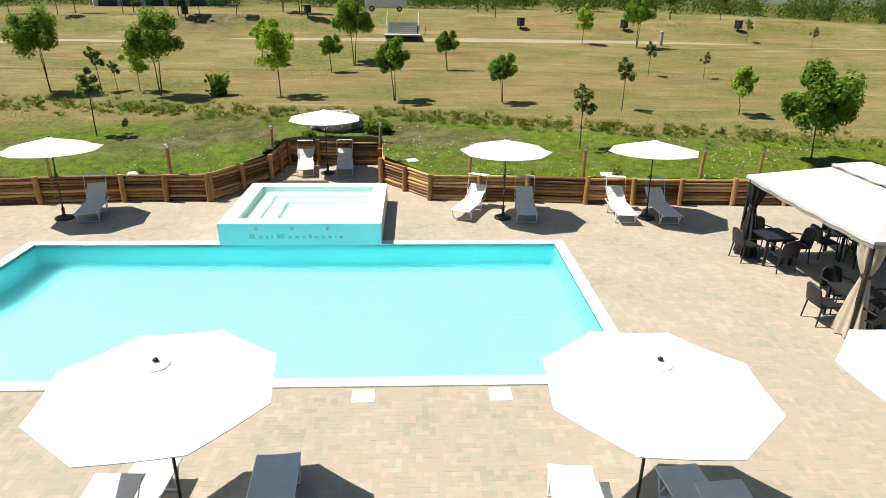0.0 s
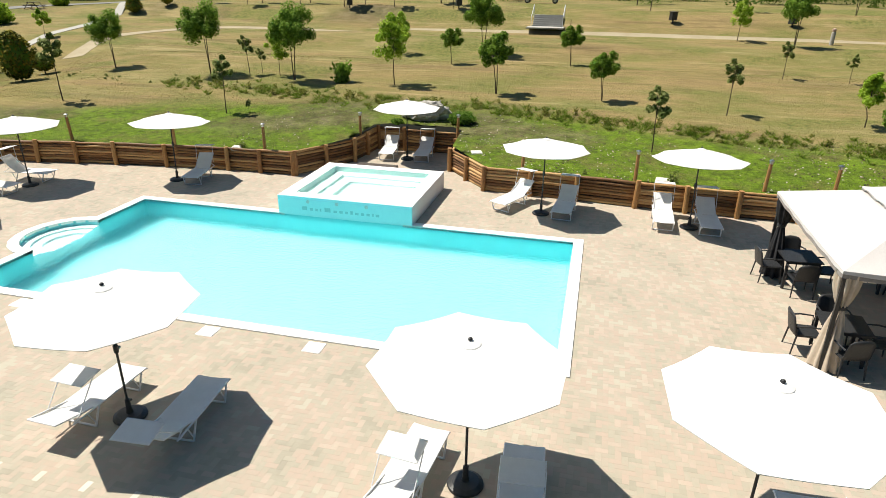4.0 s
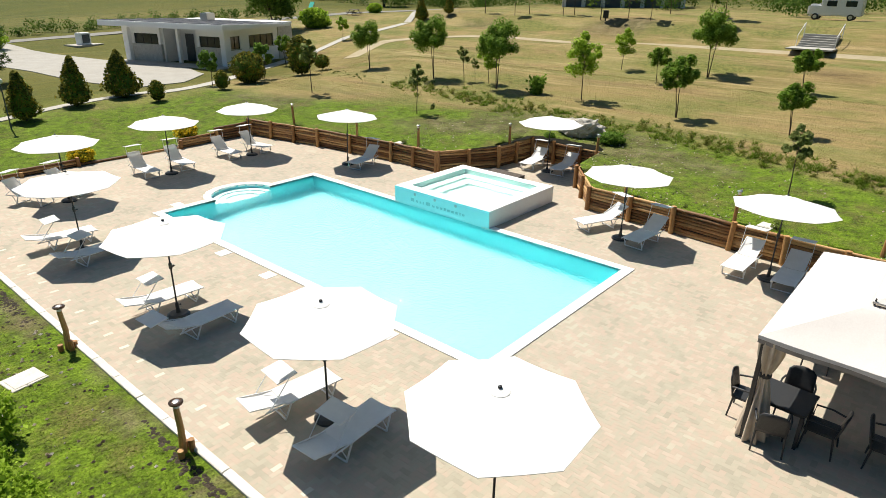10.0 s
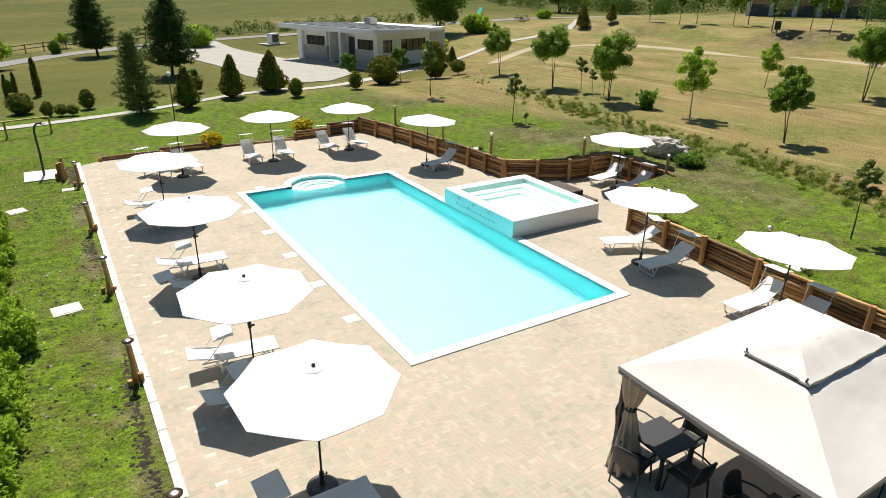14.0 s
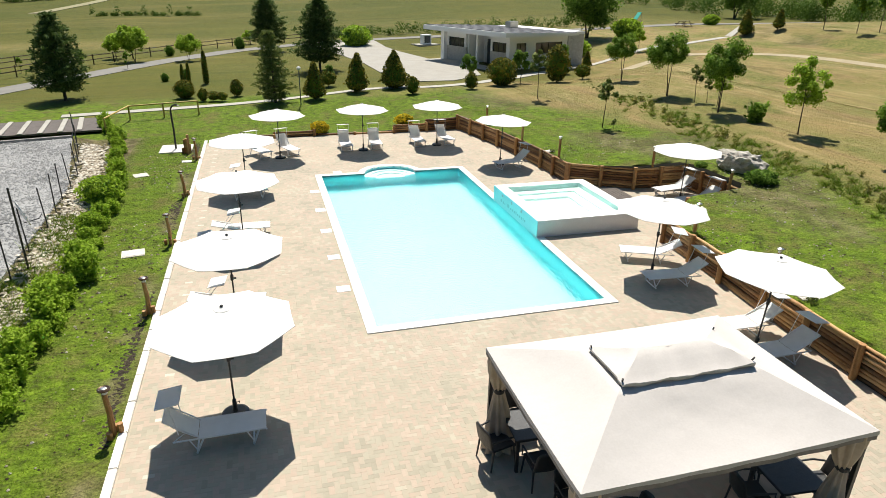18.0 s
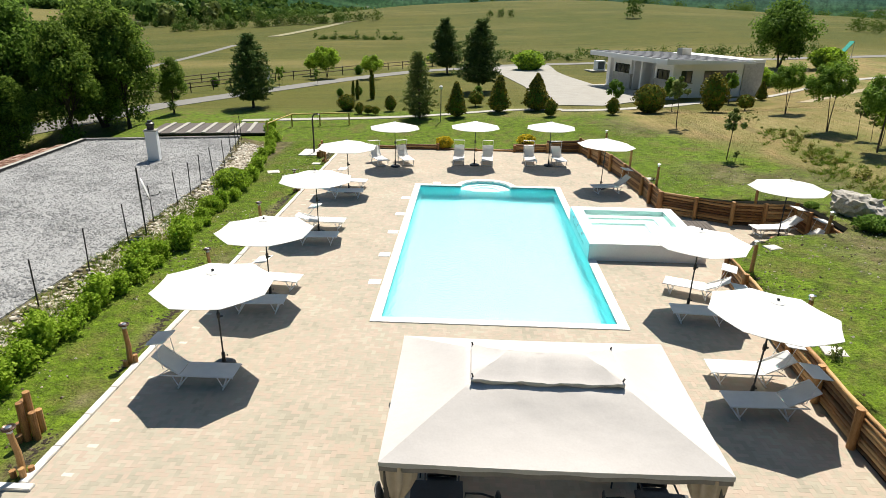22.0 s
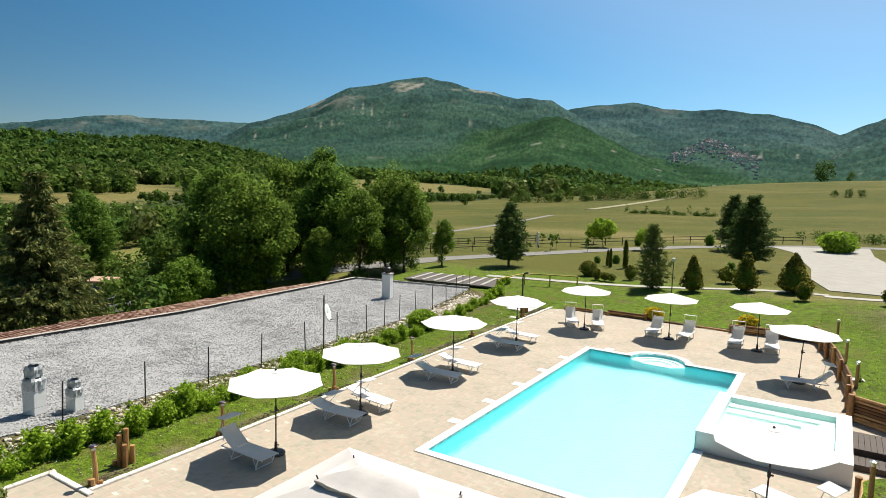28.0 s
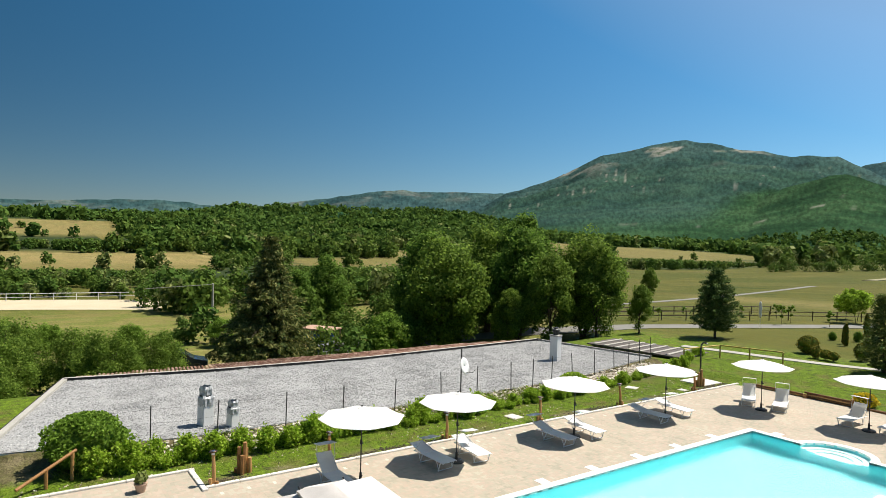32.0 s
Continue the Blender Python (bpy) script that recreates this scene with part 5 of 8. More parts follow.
# ---- plants ----
def leaf_cloud(rng, centres, radii, count, size, flat=0.0, droop=0.0):
    """Leaf quads scattered round clump centres; returns vertex and face lists."""
    centres, radii = np.asarray(centres, float), np.asarray(radii, float)
    k = rng.integers(0, len(centres), count)
    d = rng.normal(size=(count, 3))
    d /= np.linalg.norm(d, axis=1)[:, None]
    p = centres[k] + d * radii[k][:, None] * (rng.random(count) ** 0.45)[:, None]
    if flat or droop:
        u = rng.normal(size=(count, 3))
        u[:, 2] *= 1 - flat
        u[:, 2] -= droop
        u /= np.linalg.norm(u, axis=1)[:, None]
        w = np.cross(u, rng.normal(size=(count, 3)))
    else:
        # leaves face outwards from their clump
        face = d + rng.normal(size=(count, 3)) * 0.45
        face[:, 2] += 0.25
        u = np.cross(face, rng.normal(size=(count, 3)))
        u /= np.linalg.norm(u, axis=1)[:, None]
        w = np.cross(face, u)
    w /= np.linalg.norm(w, axis=1)[:, None]
    s = size * rng.uniform(0.6, 1.35, count)[:, None]
    v = np.stack([p - u * s, p - w * s * 0.62, p + u * s, p + w * s * 0.62], 1).reshape(-1, 3)
    f = np.arange(count * 4).reshape(-1, 4)
    return v, f


def make_tree(seed, h, stem, crown_r, crown_h, leafmat, label, leaves=2600, leaf=0.11, forks=2, name="tree", category="tree", group="", clumps=26, lean=0.06):
    """A broadleaf tree: tapered trunks with limbs and a crown of leaf clumps."""
    rng = np.random.default_rng(seed)
    t = thing(name, label, category, group)
    bm = bmesh.new()
    tops = []
    for k in range(forks):
        a = 6.28 * k / forks + seed
        off = 0.0 if forks == 1 else 0.16 * crown_r
        e = Vector((math.cos(a) * off * 1.6 + rng.normal() * lean, math.sin(a) * off * 1.6 + rng.normal() * lean, h * 0.86))
        mid = Vector((e.x * 0.45 + rng.normal() * lean * 0.6, e.y * 0.45 + rng.normal() * lean * 0.6, stem * 1.0))
        r0 = 0.02 * h if h > 6 else 0.007 * h + 0.008
        tube(bm, [(e.x * 0.08, e.y * 0.08, -0.05), (e.x * 0.22, e.y * 0.22, stem * 0.5), mid, mid.lerp(e, 0.5), e], r0, 7, 0.006)
        tops.append((mid, e))
    cz = h - crown_h / 2
    cent, rad = [], []
    clumps = int(clumps * (1.15 if h < 6 else 1.5))
    for i in range(clumps):
        d = rng.normal(size=3)
        d /= np.linalg.norm(d)
        q = rng.random() ** (0.4 if h > 6 else 0.32)
        c = Vector((d[0] * crown_r * q * 0.86, d[1] * crown_r * q * 0.8, cz + d[2] * crown_h / 2 * q * 0.85))
        taper = 1.0 if c.z < cz else max(0.35, 1 - 0.5 * (c.z - cz) / (crown_h / 2))
        c.x, c.y = c.x * taper, c.y * taper
        cent.append(c)
        rad.append(crown_r * (rng.uniform(0.14, 0.36) if h < 6 else rng.uniform(0.17, 0.36)))
        if i % 2 == 0:
            m, e = tops[i % forks]
            s = m.lerp(e, rng.uniform(0.05, 0.7))
            tube(bm, [s, s.lerp(c, 0.5) + Vector((0, 0, 0.06 * h * 0.3)), c], (0.0042 if h > 6 else 0.002) * h + 0.004, 5, 0.004, caps=False)
    part("trunk", bm, M_bark, t, "slim brown trunk")
    v, f = leaf_cloud(rng, cent, rad, leaves, leaf)
    raw("crown", v.tolist(), f.tolist(), leafmat, t, "leafy crown")
    return t


def make_conifer(seed, h, r, leafmat, label, levels=20, per=9, spray=0.26, gap=0.12, name="pine_tree", category="pine tree", droop=0.25, power=0.85, group=""):
    """A conifer of whorled limbs, uneven in length, each set with tufts of needles towards its end."""
    rng = np.random.default_rng(seed)
    t = thing(name, label, category, group)
    bm = bmesh.new()
    tube(bm, [(0, 0, -0.1), (0.03, 0, h * 0.4), (0, 0.02, h * 0.97)], 0.016 * h + 0.03, 8, 0.01)
    P, D, S = [], [], []
    for i in range(levels):
        s = gap + (1 - gap) * i / (levels - 1)
        rr = r * max(0.05, (1 - s)) ** power * min(1.0, 0.62 + (s - gap) * 2.6)
        z0 = h * (s - 0.01)
        swell = rng.uniform(0.8, 1.15)
        for k in range(per):
            a = 6.283 * (k + rng.random() * 0.8) / per + i * 1.7
            L = max(0.12, rr * swell * rng.uniform(0.6, 1.2))
            rise = L * (0.42 - droop) + rng.normal() * 0.06 * L
            a0, mid = Vector((0, 0, z0)), Vector((math.cos(a) * L * 0.55, math.sin(a) * L * 0.55, z0 + rise * 0.35))
            end = Vector((math.cos(a) * L, math.sin(a) * L, z0 + rise))
            if k % 2 == 0:
                tube(bm, [a0, mid, end], 0.012 + 0.002 * h, 4, 0.005, caps=False)
            tufts = 3 + int(L * 3.4)
            for q in range(tufts):
                f = 0.22 + 0.8 * (q + rng.random()) / tufts
                p = (a0.lerp(mid, f / 0.55) if f < 0.55 else mid.lerp(end, (f - 0.55) / 0.45))
                side = rng.normal() * 0.2 * L * (1.1 - abs(f - 0.6))
                P.append((p.x - math.sin(a) * side, p.y + math.cos(a) * side, p.z + rng.normal() * 0.04 * L - abs(side) * droop * 0.5))
                D.append((math.cos(a), math.sin(a), 0.45 - droop * 1.4))
                S.append(spray * rng.uniform(0.75, 1.25))
    part("trunk", bm, M_bark, t, "straight bark trunk")
    P, D, S = np.array(P), np.array(D), np.array(S)
    each = 13 if h < 8 else 22
    k = np.repeat(np.arange(len(P)), each)
    n = len(k)
    u = D[k] + rng.normal(size=(n, 3)) * 0.75
    u /= np.linalg.norm(u, axis=1)[:, None]
    w = np.cross(u, rng.normal(size=(n, 3)))
    w /= np.linalg.norm(w, axis=1)[:, None]
    size = S[k][:, None] * rng.uniform(0.6, 1.2, (n, 1))
    p = P[k] + rng.normal(size=(n, 3)) * S[k][:, None] * np.array([0.45, 0.45, 0.26])
    v = np.stack([p - u * size * 0.5, p - w * size * 0.17, p + u * size * 0.75, p + w * size * 0.17], 1).reshape(-1, 3)
    raw("crown", v.tolist(), np.arange(n * 4).reshape(-1, 4).tolist(), leafmat, t, "dense needle crown")
    return t


def make_shrub(seed, r, h, leafmat, label, shape="ball", leaves=1500, leaf=0.07, name="shrub", category="shrub", group="", core=True, lift=0.0):
    """A clipped or loose shrub: leaf sprays over a solid dark filler core."""
    rng = np.random.default_rng(seed)
    t = thing(name, label, category, group)

    def rad_at(u):
        if shape == "cone":
            return r * min(1.0, (u / 0.16) ** 0.6) * (1 - max(0, u - 0.16) / 0.84) ** 0.8 + 0.02
        if shape == "egg":
            return r * math.sin(math.pi * min(1, u * 0.93 + 0.06)) ** 0.65
        if shape == "column":
            return r * min(1, (u / 0.1) ** 0.5) * (1 - u ** 4) ** 0.6 + 0.01
        return r * math.sqrt(max(0.02, 1 - (2 * u - 1) ** 2 * 0.97))
    bm = bmesh.new()
    tube(bm, [(0, 0, -0.05), (0, 0, lift + h * 0.5)], 0.03 + 0.03 * r, 6, 0.015)
    part("stem", bm, M_bark, t)
    # solid core added against see-through, dark for the shaded inside
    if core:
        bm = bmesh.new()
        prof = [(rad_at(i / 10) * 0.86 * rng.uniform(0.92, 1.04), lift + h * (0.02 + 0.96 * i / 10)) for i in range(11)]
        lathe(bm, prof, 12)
        part("filler_core", bm, M_leaf_dark, t, "solid dark filler core")
    n = leaves
    u = rng.random(n)
    a = rng.random(n) * 6.283
    lump = 1 + 0.12 * np.sin(a * 3 + u * 9 + seed) + 0.07 * np.sin(a * 7 - u * 15)
    rr = np.array([rad_at(q) for q in u]) * lump * rng.uniform(0.8 if core else 0.1, 1.08, n)
    if not core:
        shoot = rng.integers(0, 26, n)
        ang, reach, tall = rng.random(26) * 6.283, rng.uniform(0.2, 1.0, 26), rng.uniform(0.55, 1.2, 26)
        loose = rng.random(n) < 0.75
        a = np.where(loose, ang[shoot] + rng.normal(0, 0.25, n), a)
        rr = np.where(loose, r * reach[shoot] * (0.45 + 0.6 * u) + rng.normal(0, 0.04, n), rr)
        u = np.where(loose, u * tall[shoot], u)
    c = np.stack([rr * np.cos(a), rr * np.sin(a), lift + h * u], 1)
    v, f = leaf_cloud(rng, c, np.full(n, leaf), n, leaf, 0.0)
    raw("foliage", v.tolist(), f.tolist(), leafmat, t, "leafy foliage")
    return t


def scatter(proto, spots, tilt=3):
    """Places a plant and its copies at (x, y, scale) on the ground."""
    for i, (x, y, s) in enumerate(spots):
        m = pose(x, y, gz(x, y) - 0.03, random.uniform(-tilt, tilt), random.uniform(-tilt, tilt), random.uniform(0, 360)) @ Matrix.Scale(s, 4)
        if i == 0:
            proto.matrix_basis = m
        else:
            copy_thing(proto, m)


# young trees in the dry meadow
G1 = "young trees in the meadow"
scatter(make_tree(1, 4.1, 1.5, 1.5, 2.6, M_leaf, "young forked broadleaf tree with a full green crown", forks=2, group=G1, leaves=9000, leaf=0.066), [(23.2, 22.1, 1.0), (22.8, 16.6, 1.02), (35.0, 8.2, 1.08), (24.2, 29.4, 0.86), (41.1, -13.1, 1.0)])
scatter(make_tree(5, 3.8, 1.3, 1.15, 2.7, M_leaf_light, "young open tree with light green leaves", forks=1, group=G1, leaves=3800, leaf=0.07, clumps=26), [(22.8, 10.75, 1.0), (34.8, 14.3, 0.8), (47.4, -10.4, 0.92), (26.2, 49.3, 0.7), (23.8, 18.0, 0.7)])
scatter(make_tree(8, 3.3, 1.2, 1.0, 2.2, M_leaf, "young forked tree with green leaves", forks=2, group=G1, leaves=4600, leaf=0.07, clumps=24), [(22.1, 5.1, 1.0), (33.0, 2.0, 0.84), (21.7, -0.15, 0.78), (24.7, 40.5, 0.85), (28.3, 8.9, 0.7), (62, 18, 1.2), (66, -3, 1.3), (58, -22, 1.2)])
scatter(make_tree(11, 2.7, 1.1, 0.62, 1.7, M_leaf_olive, "thin sapling with sparse olive leaves", forks=1, group=G1, leaves=700, clumps=14, leaf=0.08, lean=0.03), [(20.2, -5.6, 1.0), (23.6, 19.8, 0.9), (13.95, -2.1, 0.98), (28.0, -9.5, 0.8), (27.5, -12.6, 0.62), (41.2, -27.1, 0.7), (48.8, -25.7, 0.8), (15.45, 16.4, 1.05), (15.7, 25.5, 1.3), (15.4, 15.2, 0.3), (24.0, 19.2, 0.6)])
scatter(make_tree(14, 2.6, 0.85, 0.75, 1.8, M_leaf_light, "small tree with light green crown", forks=1, group=G1, leaves=3000, leaf=0.07, clumps=18), [(19.5, -10.9, 1.0), (35.6, 45.6, 1.0)])
scatter(make_tree(17, 4.0, 1.0, 1.35, 3.0, M_leaf, "round maple-like tree with a dense green crown", forks=1, group=G1, leaves=10500, leaf=0.08, clumps=40), [(12.3, -10.1, 1.0)])
scatter(make_shrub(20, 0.55, 1.0, M_leaf, "loose green bush at the meadow edge", leaves=900, leaf=0.1, core=False), [(22.9, 13.8, 1.0)])

scatter(make_tree(23, 4.6, 1.9, 0.95, 2.9, M_leaf, "slim young tree on the upper bank", forks=1, group="slim trees on the bank", leaves=2600, leaf=0.1, clumps=20, lean=0.1),
        [(54.9, 42.0, 1.1), (54.0, 37.1, 0.9), (56.1, 36.5, 1.0), (56.2, 32.1, 0.9), (58.7, 32.1, 1.1), (52.8, 25.7, 1.15), (60.0, 26.1, 1.0), (53.0, 20.5, 0.8), (64.9, 23.4, 1.1), (52.8, 14.5, 0.8), (61.1, 16.1, 1.2), (58.0, -4.0, 1.1), (60.5, -13.0, 1.0), (57.5, -27.0, 0.9)])

# unmown growth along the lawn's edge
EDGE = [(20.7, 22.6), (19.8, 15.2), (19.4, 11.3), (18.8, 7.5), (19.0, 3.5), (17.5, -1.1), (16.4, -5.7), (15.6, -10.0), (14.8, -14.0)]


def along(line, n, jitter):
    seg = [math.hypot(b[0] - a[0], b[1] - a[1]) for a, b in zip(line, line[1:])]
    for i in range(n):
        d = sum(seg) * (i + random.random()) / n
        for (a, b), s in zip(zip(line, line[1:]), seg):
            if d <= s:
                yield a[0] + (b[0] - a[0]) * d / s + random.gauss(0, jitter), a[1] + (b[1] - a[1]) * d / s + random.gauss(0, jitter)
                break
            d -= s


weed_a = make_shrub(30, 0.42, 0.4, M_weed, "low weedy green shrub at the meadow edge", leaves=200, leaf=0.075, core=False, group="low shrubs at the meadow edge")
weed_b = make_shrub(31, 0.34, 0.6, M_weed, "low light green shrub at the meadow edge", leaves=130, leaf=0.07, core=False, shape="egg", group="low shrubs at the meadow edge")
pts = list(along(EDGE, 130, 0.5))
scatter(weed_a, [(x, y, random.uniform(0.3, 0.72)) for x, y in pts[::2]])
scatter(weed_b, [(x, y, random.uniform(0.3, 0.8)) for x, y in pts[1::2]])
pts = list(along([(20.7, 22.6), (21.5, 28), (23.5, 33)], 24, 0.7))
scatter(make_shrub(32, 0.45, 0.5, M_leaf_olive, "low olive shrub at the meadow edge", leaves=220, leaf=0.075, core=False, group="low shrubs at the meadow edge"), [(x, y, random.uniform(0.3, 0.7)) for x, y in pts])

# clipped evergreens along the path
G2 = "clipped evergreens along the path"
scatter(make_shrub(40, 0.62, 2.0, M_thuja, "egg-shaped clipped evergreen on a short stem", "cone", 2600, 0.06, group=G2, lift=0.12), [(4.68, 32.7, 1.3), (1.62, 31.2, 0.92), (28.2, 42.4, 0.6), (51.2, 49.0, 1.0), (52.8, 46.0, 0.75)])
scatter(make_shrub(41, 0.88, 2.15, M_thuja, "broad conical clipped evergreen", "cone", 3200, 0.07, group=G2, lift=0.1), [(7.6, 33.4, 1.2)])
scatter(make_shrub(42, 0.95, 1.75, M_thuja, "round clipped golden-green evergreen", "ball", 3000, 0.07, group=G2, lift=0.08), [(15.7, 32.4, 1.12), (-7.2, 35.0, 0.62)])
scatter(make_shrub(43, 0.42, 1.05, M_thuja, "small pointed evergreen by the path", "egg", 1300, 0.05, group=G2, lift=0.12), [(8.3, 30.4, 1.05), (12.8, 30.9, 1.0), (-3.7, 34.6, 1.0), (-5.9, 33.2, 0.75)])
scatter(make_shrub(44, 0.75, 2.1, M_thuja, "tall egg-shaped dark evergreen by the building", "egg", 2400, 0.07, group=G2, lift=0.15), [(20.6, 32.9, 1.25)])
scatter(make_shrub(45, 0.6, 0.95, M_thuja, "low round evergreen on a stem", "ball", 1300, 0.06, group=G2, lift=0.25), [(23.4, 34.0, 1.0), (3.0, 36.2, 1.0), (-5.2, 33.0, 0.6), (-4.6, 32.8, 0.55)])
scatter(make_shrub(46, 0.2, 2.6, M_thuja, "slender dark cypress on the lawn", "column", 1500, 0.06, name="cypress", category="cypress", group="cypresses on the lawn"), [(-6.2, 41.9, 1.0), (-7.5, 41.6, 0.68), (-8.1, 42.6, 0.6)])
scatter(make_tree(47, 2.4, 0.9, 0.75, 1.4, M_leaf_dark, "small round tree on a thin stem", forks=1, leaves=1500, clumps=16, leaf=0.09), [(13.5, 33.3, 1.0), (3.2, 36.8, 0.7), (17.8, 33.6, 1.1)])
scatter(make_shrub(48, 1.5, 1.9, M_leaf_light, "wide bright green shrub beside the forecourt", "ball", 2200, 0.13), [(9.9, 68.0, 1.2), (40.8, 56.7, 0.95), (31.5, 52, 0.9), (60.5, 67.1, 0.6)])
scatter(make_shrub(49, 0.5, 0.65, M_gold, "golden yellow shrub behind the log edging", "ball", 1500, 0.06, group="golden shrubs"), [(1.05, 23.05, 1.0), (6.05, 23.2, 1.0)])
scatter(make_shrub(50, 0.75, 0.7, M_leaf_dark, "dark green shrub beside the boulder", "ball", 1200, 0.08), [(16.3, 5.6, 0.72), (15.6, 8.3, 0.45)])
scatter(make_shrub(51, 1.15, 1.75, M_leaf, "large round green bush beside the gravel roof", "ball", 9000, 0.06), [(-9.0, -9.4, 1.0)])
scatter(make_shrub(52, 0.35, 0.5, M_leaf_olive, "wispy plant growing over the log fence", leaves=150, leaf=0.05, core=False, group="wispy plants on the fence"), [(10.75, -2.6, 0.75), (10.95, 13.0, 0.7), (10.9, 0.2, 0.5)])

# hedge along the lawn
G3 = "leafy hedge shrubs beside the gravel roof"
line = [(-7.8, -9.6), (-7.75, -2.0), (-7.75, 3.3), (-7.8, 7.4), (-8.0, 10.8), (-8.55, 16.3), (-9.7, 23.2), (-11.4, 28.5)]
pts = list(along(line, 132, 0.16))
scatter(make_shrub(60, 0.44, 0.85, M_leaf_light, "leafy light green hedge shrub", leaves=1900, leaf=0.05, core=False, group=G3), [(x, y, random.uniform(0.65, 1.15) * (1 if y < 6 else 0.72)) for x, y in pts[::3]])
scatter(make_shrub(61, 0.36, 0.85, M_leaf_light, "leafy green hedge shrub with tall shoots", leaves=1800, leaf=0.05, core=False, group=G3), [(x, y, random.uniform(0.65, 1.15) * (1 if y < 6 else 0.72)) for x, y in pts[1::3]])
scatter(make_shrub(62, 0.44, 0.58, M_leaf_light, "low bright green hedge shrub", leaves=1500, leaf=0.045, core=False, group=G3), [(x, y, random.uniform(0.65, 1.2) * (1 if y < 6 else 0.72)) for x, y in pts[2::3]])
scatter(make_shrub(63, 0.8, 1.1, M_leaf_light, "rounded bright green bush beside the pebble strip", leaves=3200, leaf=0.055), [(-8.35, 12.6, 0.95), (-8.1, 9.5, 0.6)])

# saplings and shrubs along the road
scatter(make_tree(81, 2.2, 0.7, 0.55, 1.5, M_leaf, "thin sapling beside the road fence", forks=1, leaves=700, clumps=12, leaf=0.08, group="saplings along the road"), [(-17.5, 51.6, 1.05), (-18.1, 54.7, 0.9), (-14.0, 53.8, 0.8), (-25.8, 43.4, 0.7), (-27.1, 49.6, 0.6), (-23.0, 54.0, 0.7), (-21.0, 57.5, 0.8), (-30.5, 46.0, 0.7)])
scatter(make_shrub(82, 0.55, 1.3, M_leaf_dark, "upright green shrub beside the road", "egg", 1300, 0.06, group="shrubs along the road"), [(-4.0, 71.2, 1.1), (10.6, 71.8, 1.3), (-24.5, 52.0, 0.7), (-11.5, 65.5, 0.8), (-8.0, 45.0, 0.6), (-9.6, 44.2, 0.5)])

# pines and broadleaf trees beyond the terrace
scatter(make_conifer(70, 5.7, 2.5, M_needle, "dark spreading pine on the lawn", 20, 9, 0.22, 0.14, power=0.6), [(-15.2, 36.4, 1.0)])
scatter(make_conifer(71, 4.6, 1.75, M_leaf_olive, "grey-green young cedar on the lawn", 18, 8, 0.18, 0.08, power=0.6), [(-1.1, 31.1, 1.0)])
scatter(make_conifer(72, 6.4, 2.6, M_needle, "tall dark pine beside the forecourt", 20, 9, 0.24, 0.16, power=0.6), [(3.3, 45.7, 1.0), (-0.4, 66.0, 1.0)])
scatter(make_tree(73, 3.3, 0.9, 1.6, 2.5, M_leaf_light, "wide light green tree beside the road", forks=2, leaves=5200, leaf=0.1), [(-14.4, 60.6, 1.15), (-16.8, 64.0, 0.7), (-9.0, 59.5, 0.75), (-3, 77, 0.5)])
scatter(make_tree(74, 7.5, 1.6, 3.8, 6.2, M_leaf_dark, "large dark spreading tree behind the building", forks=2, leaves=14000, leaf=0.15, clumps=60), [(37.2, 59.7, 1.0), (75, 80, 1.0)])
scatter(make_conifer(75, 10.5, 5.4, M_cedar, "large drooping cedar behind the tiled roof", 24, 11, 0.3, 0.04, name="cedar_tree", category="cedar", droop=0.62, power=0.9), [(-31.5, 4.3, 1.0)])
G4 = "large trees behind the tiled roof"
scatter(make_tree(76, 11.5, 1.2, 4.6, 11.3, M_leaf_mid, "large broad-crowned green tree", forks=3, leaves=34000, leaf=0.14, clumps=100, group=G4, lean=0.3), [(-31.5, 20.5, 1.0), (-36, 29, 1.0), (-25, 31.5, 0.88)])
scatter(make_tree(77, 12.0, 1.2, 3.9, 11.8, M_leaf_dark, "tall dark green tree", forks=2, leaves=30000, leaf=0.14, clumps=90, group=G4, lean=0.3), [(-33.0, 31.5, 1.0), (-29.5, 27.5, 0.93), (-38.5, 22.5, 0.95), (-50, 17, 0.75), (-47.5, 13.0, 0.62), (-43, 27, 0.9)])
scatter(make_tree(78, 10.0, 1.0, 2.7, 9.8, M_leaf_mid, "slender birch with a green crown", forks=1, leaves=16000, leaf=0.11, clumps=60, group=G4, lean=0.2), [(-22.6, 30.5, 0.95), (-24.6, 27.0, 1.0), (-53, 78, 0.62), (-20.6, 33.6, 0.5), (-27.0, 24.0, 0.7)])
scatter(make_tree(79, 5.6, 0.5, 3.0, 5.5, M_leaf, "round green tree behind the tiled roof", forks=3, leaves=15000, leaf=0.11, clumps=56, group=G4), [(-31.0, 14.2, 0.85), (-33.5, 17.0, 0.9), (-45, -3, 0.6), (-48, -9, 0.6), (-46, 5, 0.6)])
scatter(make_tree(80, 6.0, 0.6, 2.9, 5.9, M_leaf_mid, "weeping light green willow", forks=2, leaves=22000, leaf=0.08, clumps=60, group=G4), [(-28.5, -12.5, 0.95), (-34.0, -11.5, 0.9), (-25.0, -16.0, 1.05), (-23.6, -12.6, 0.7), (-30.5, -3.2, 0.75), (-27.7, -6.8, 0.85), (-31.5, -8.0, 0.8), (-33.0, -16.5, 0.85)])


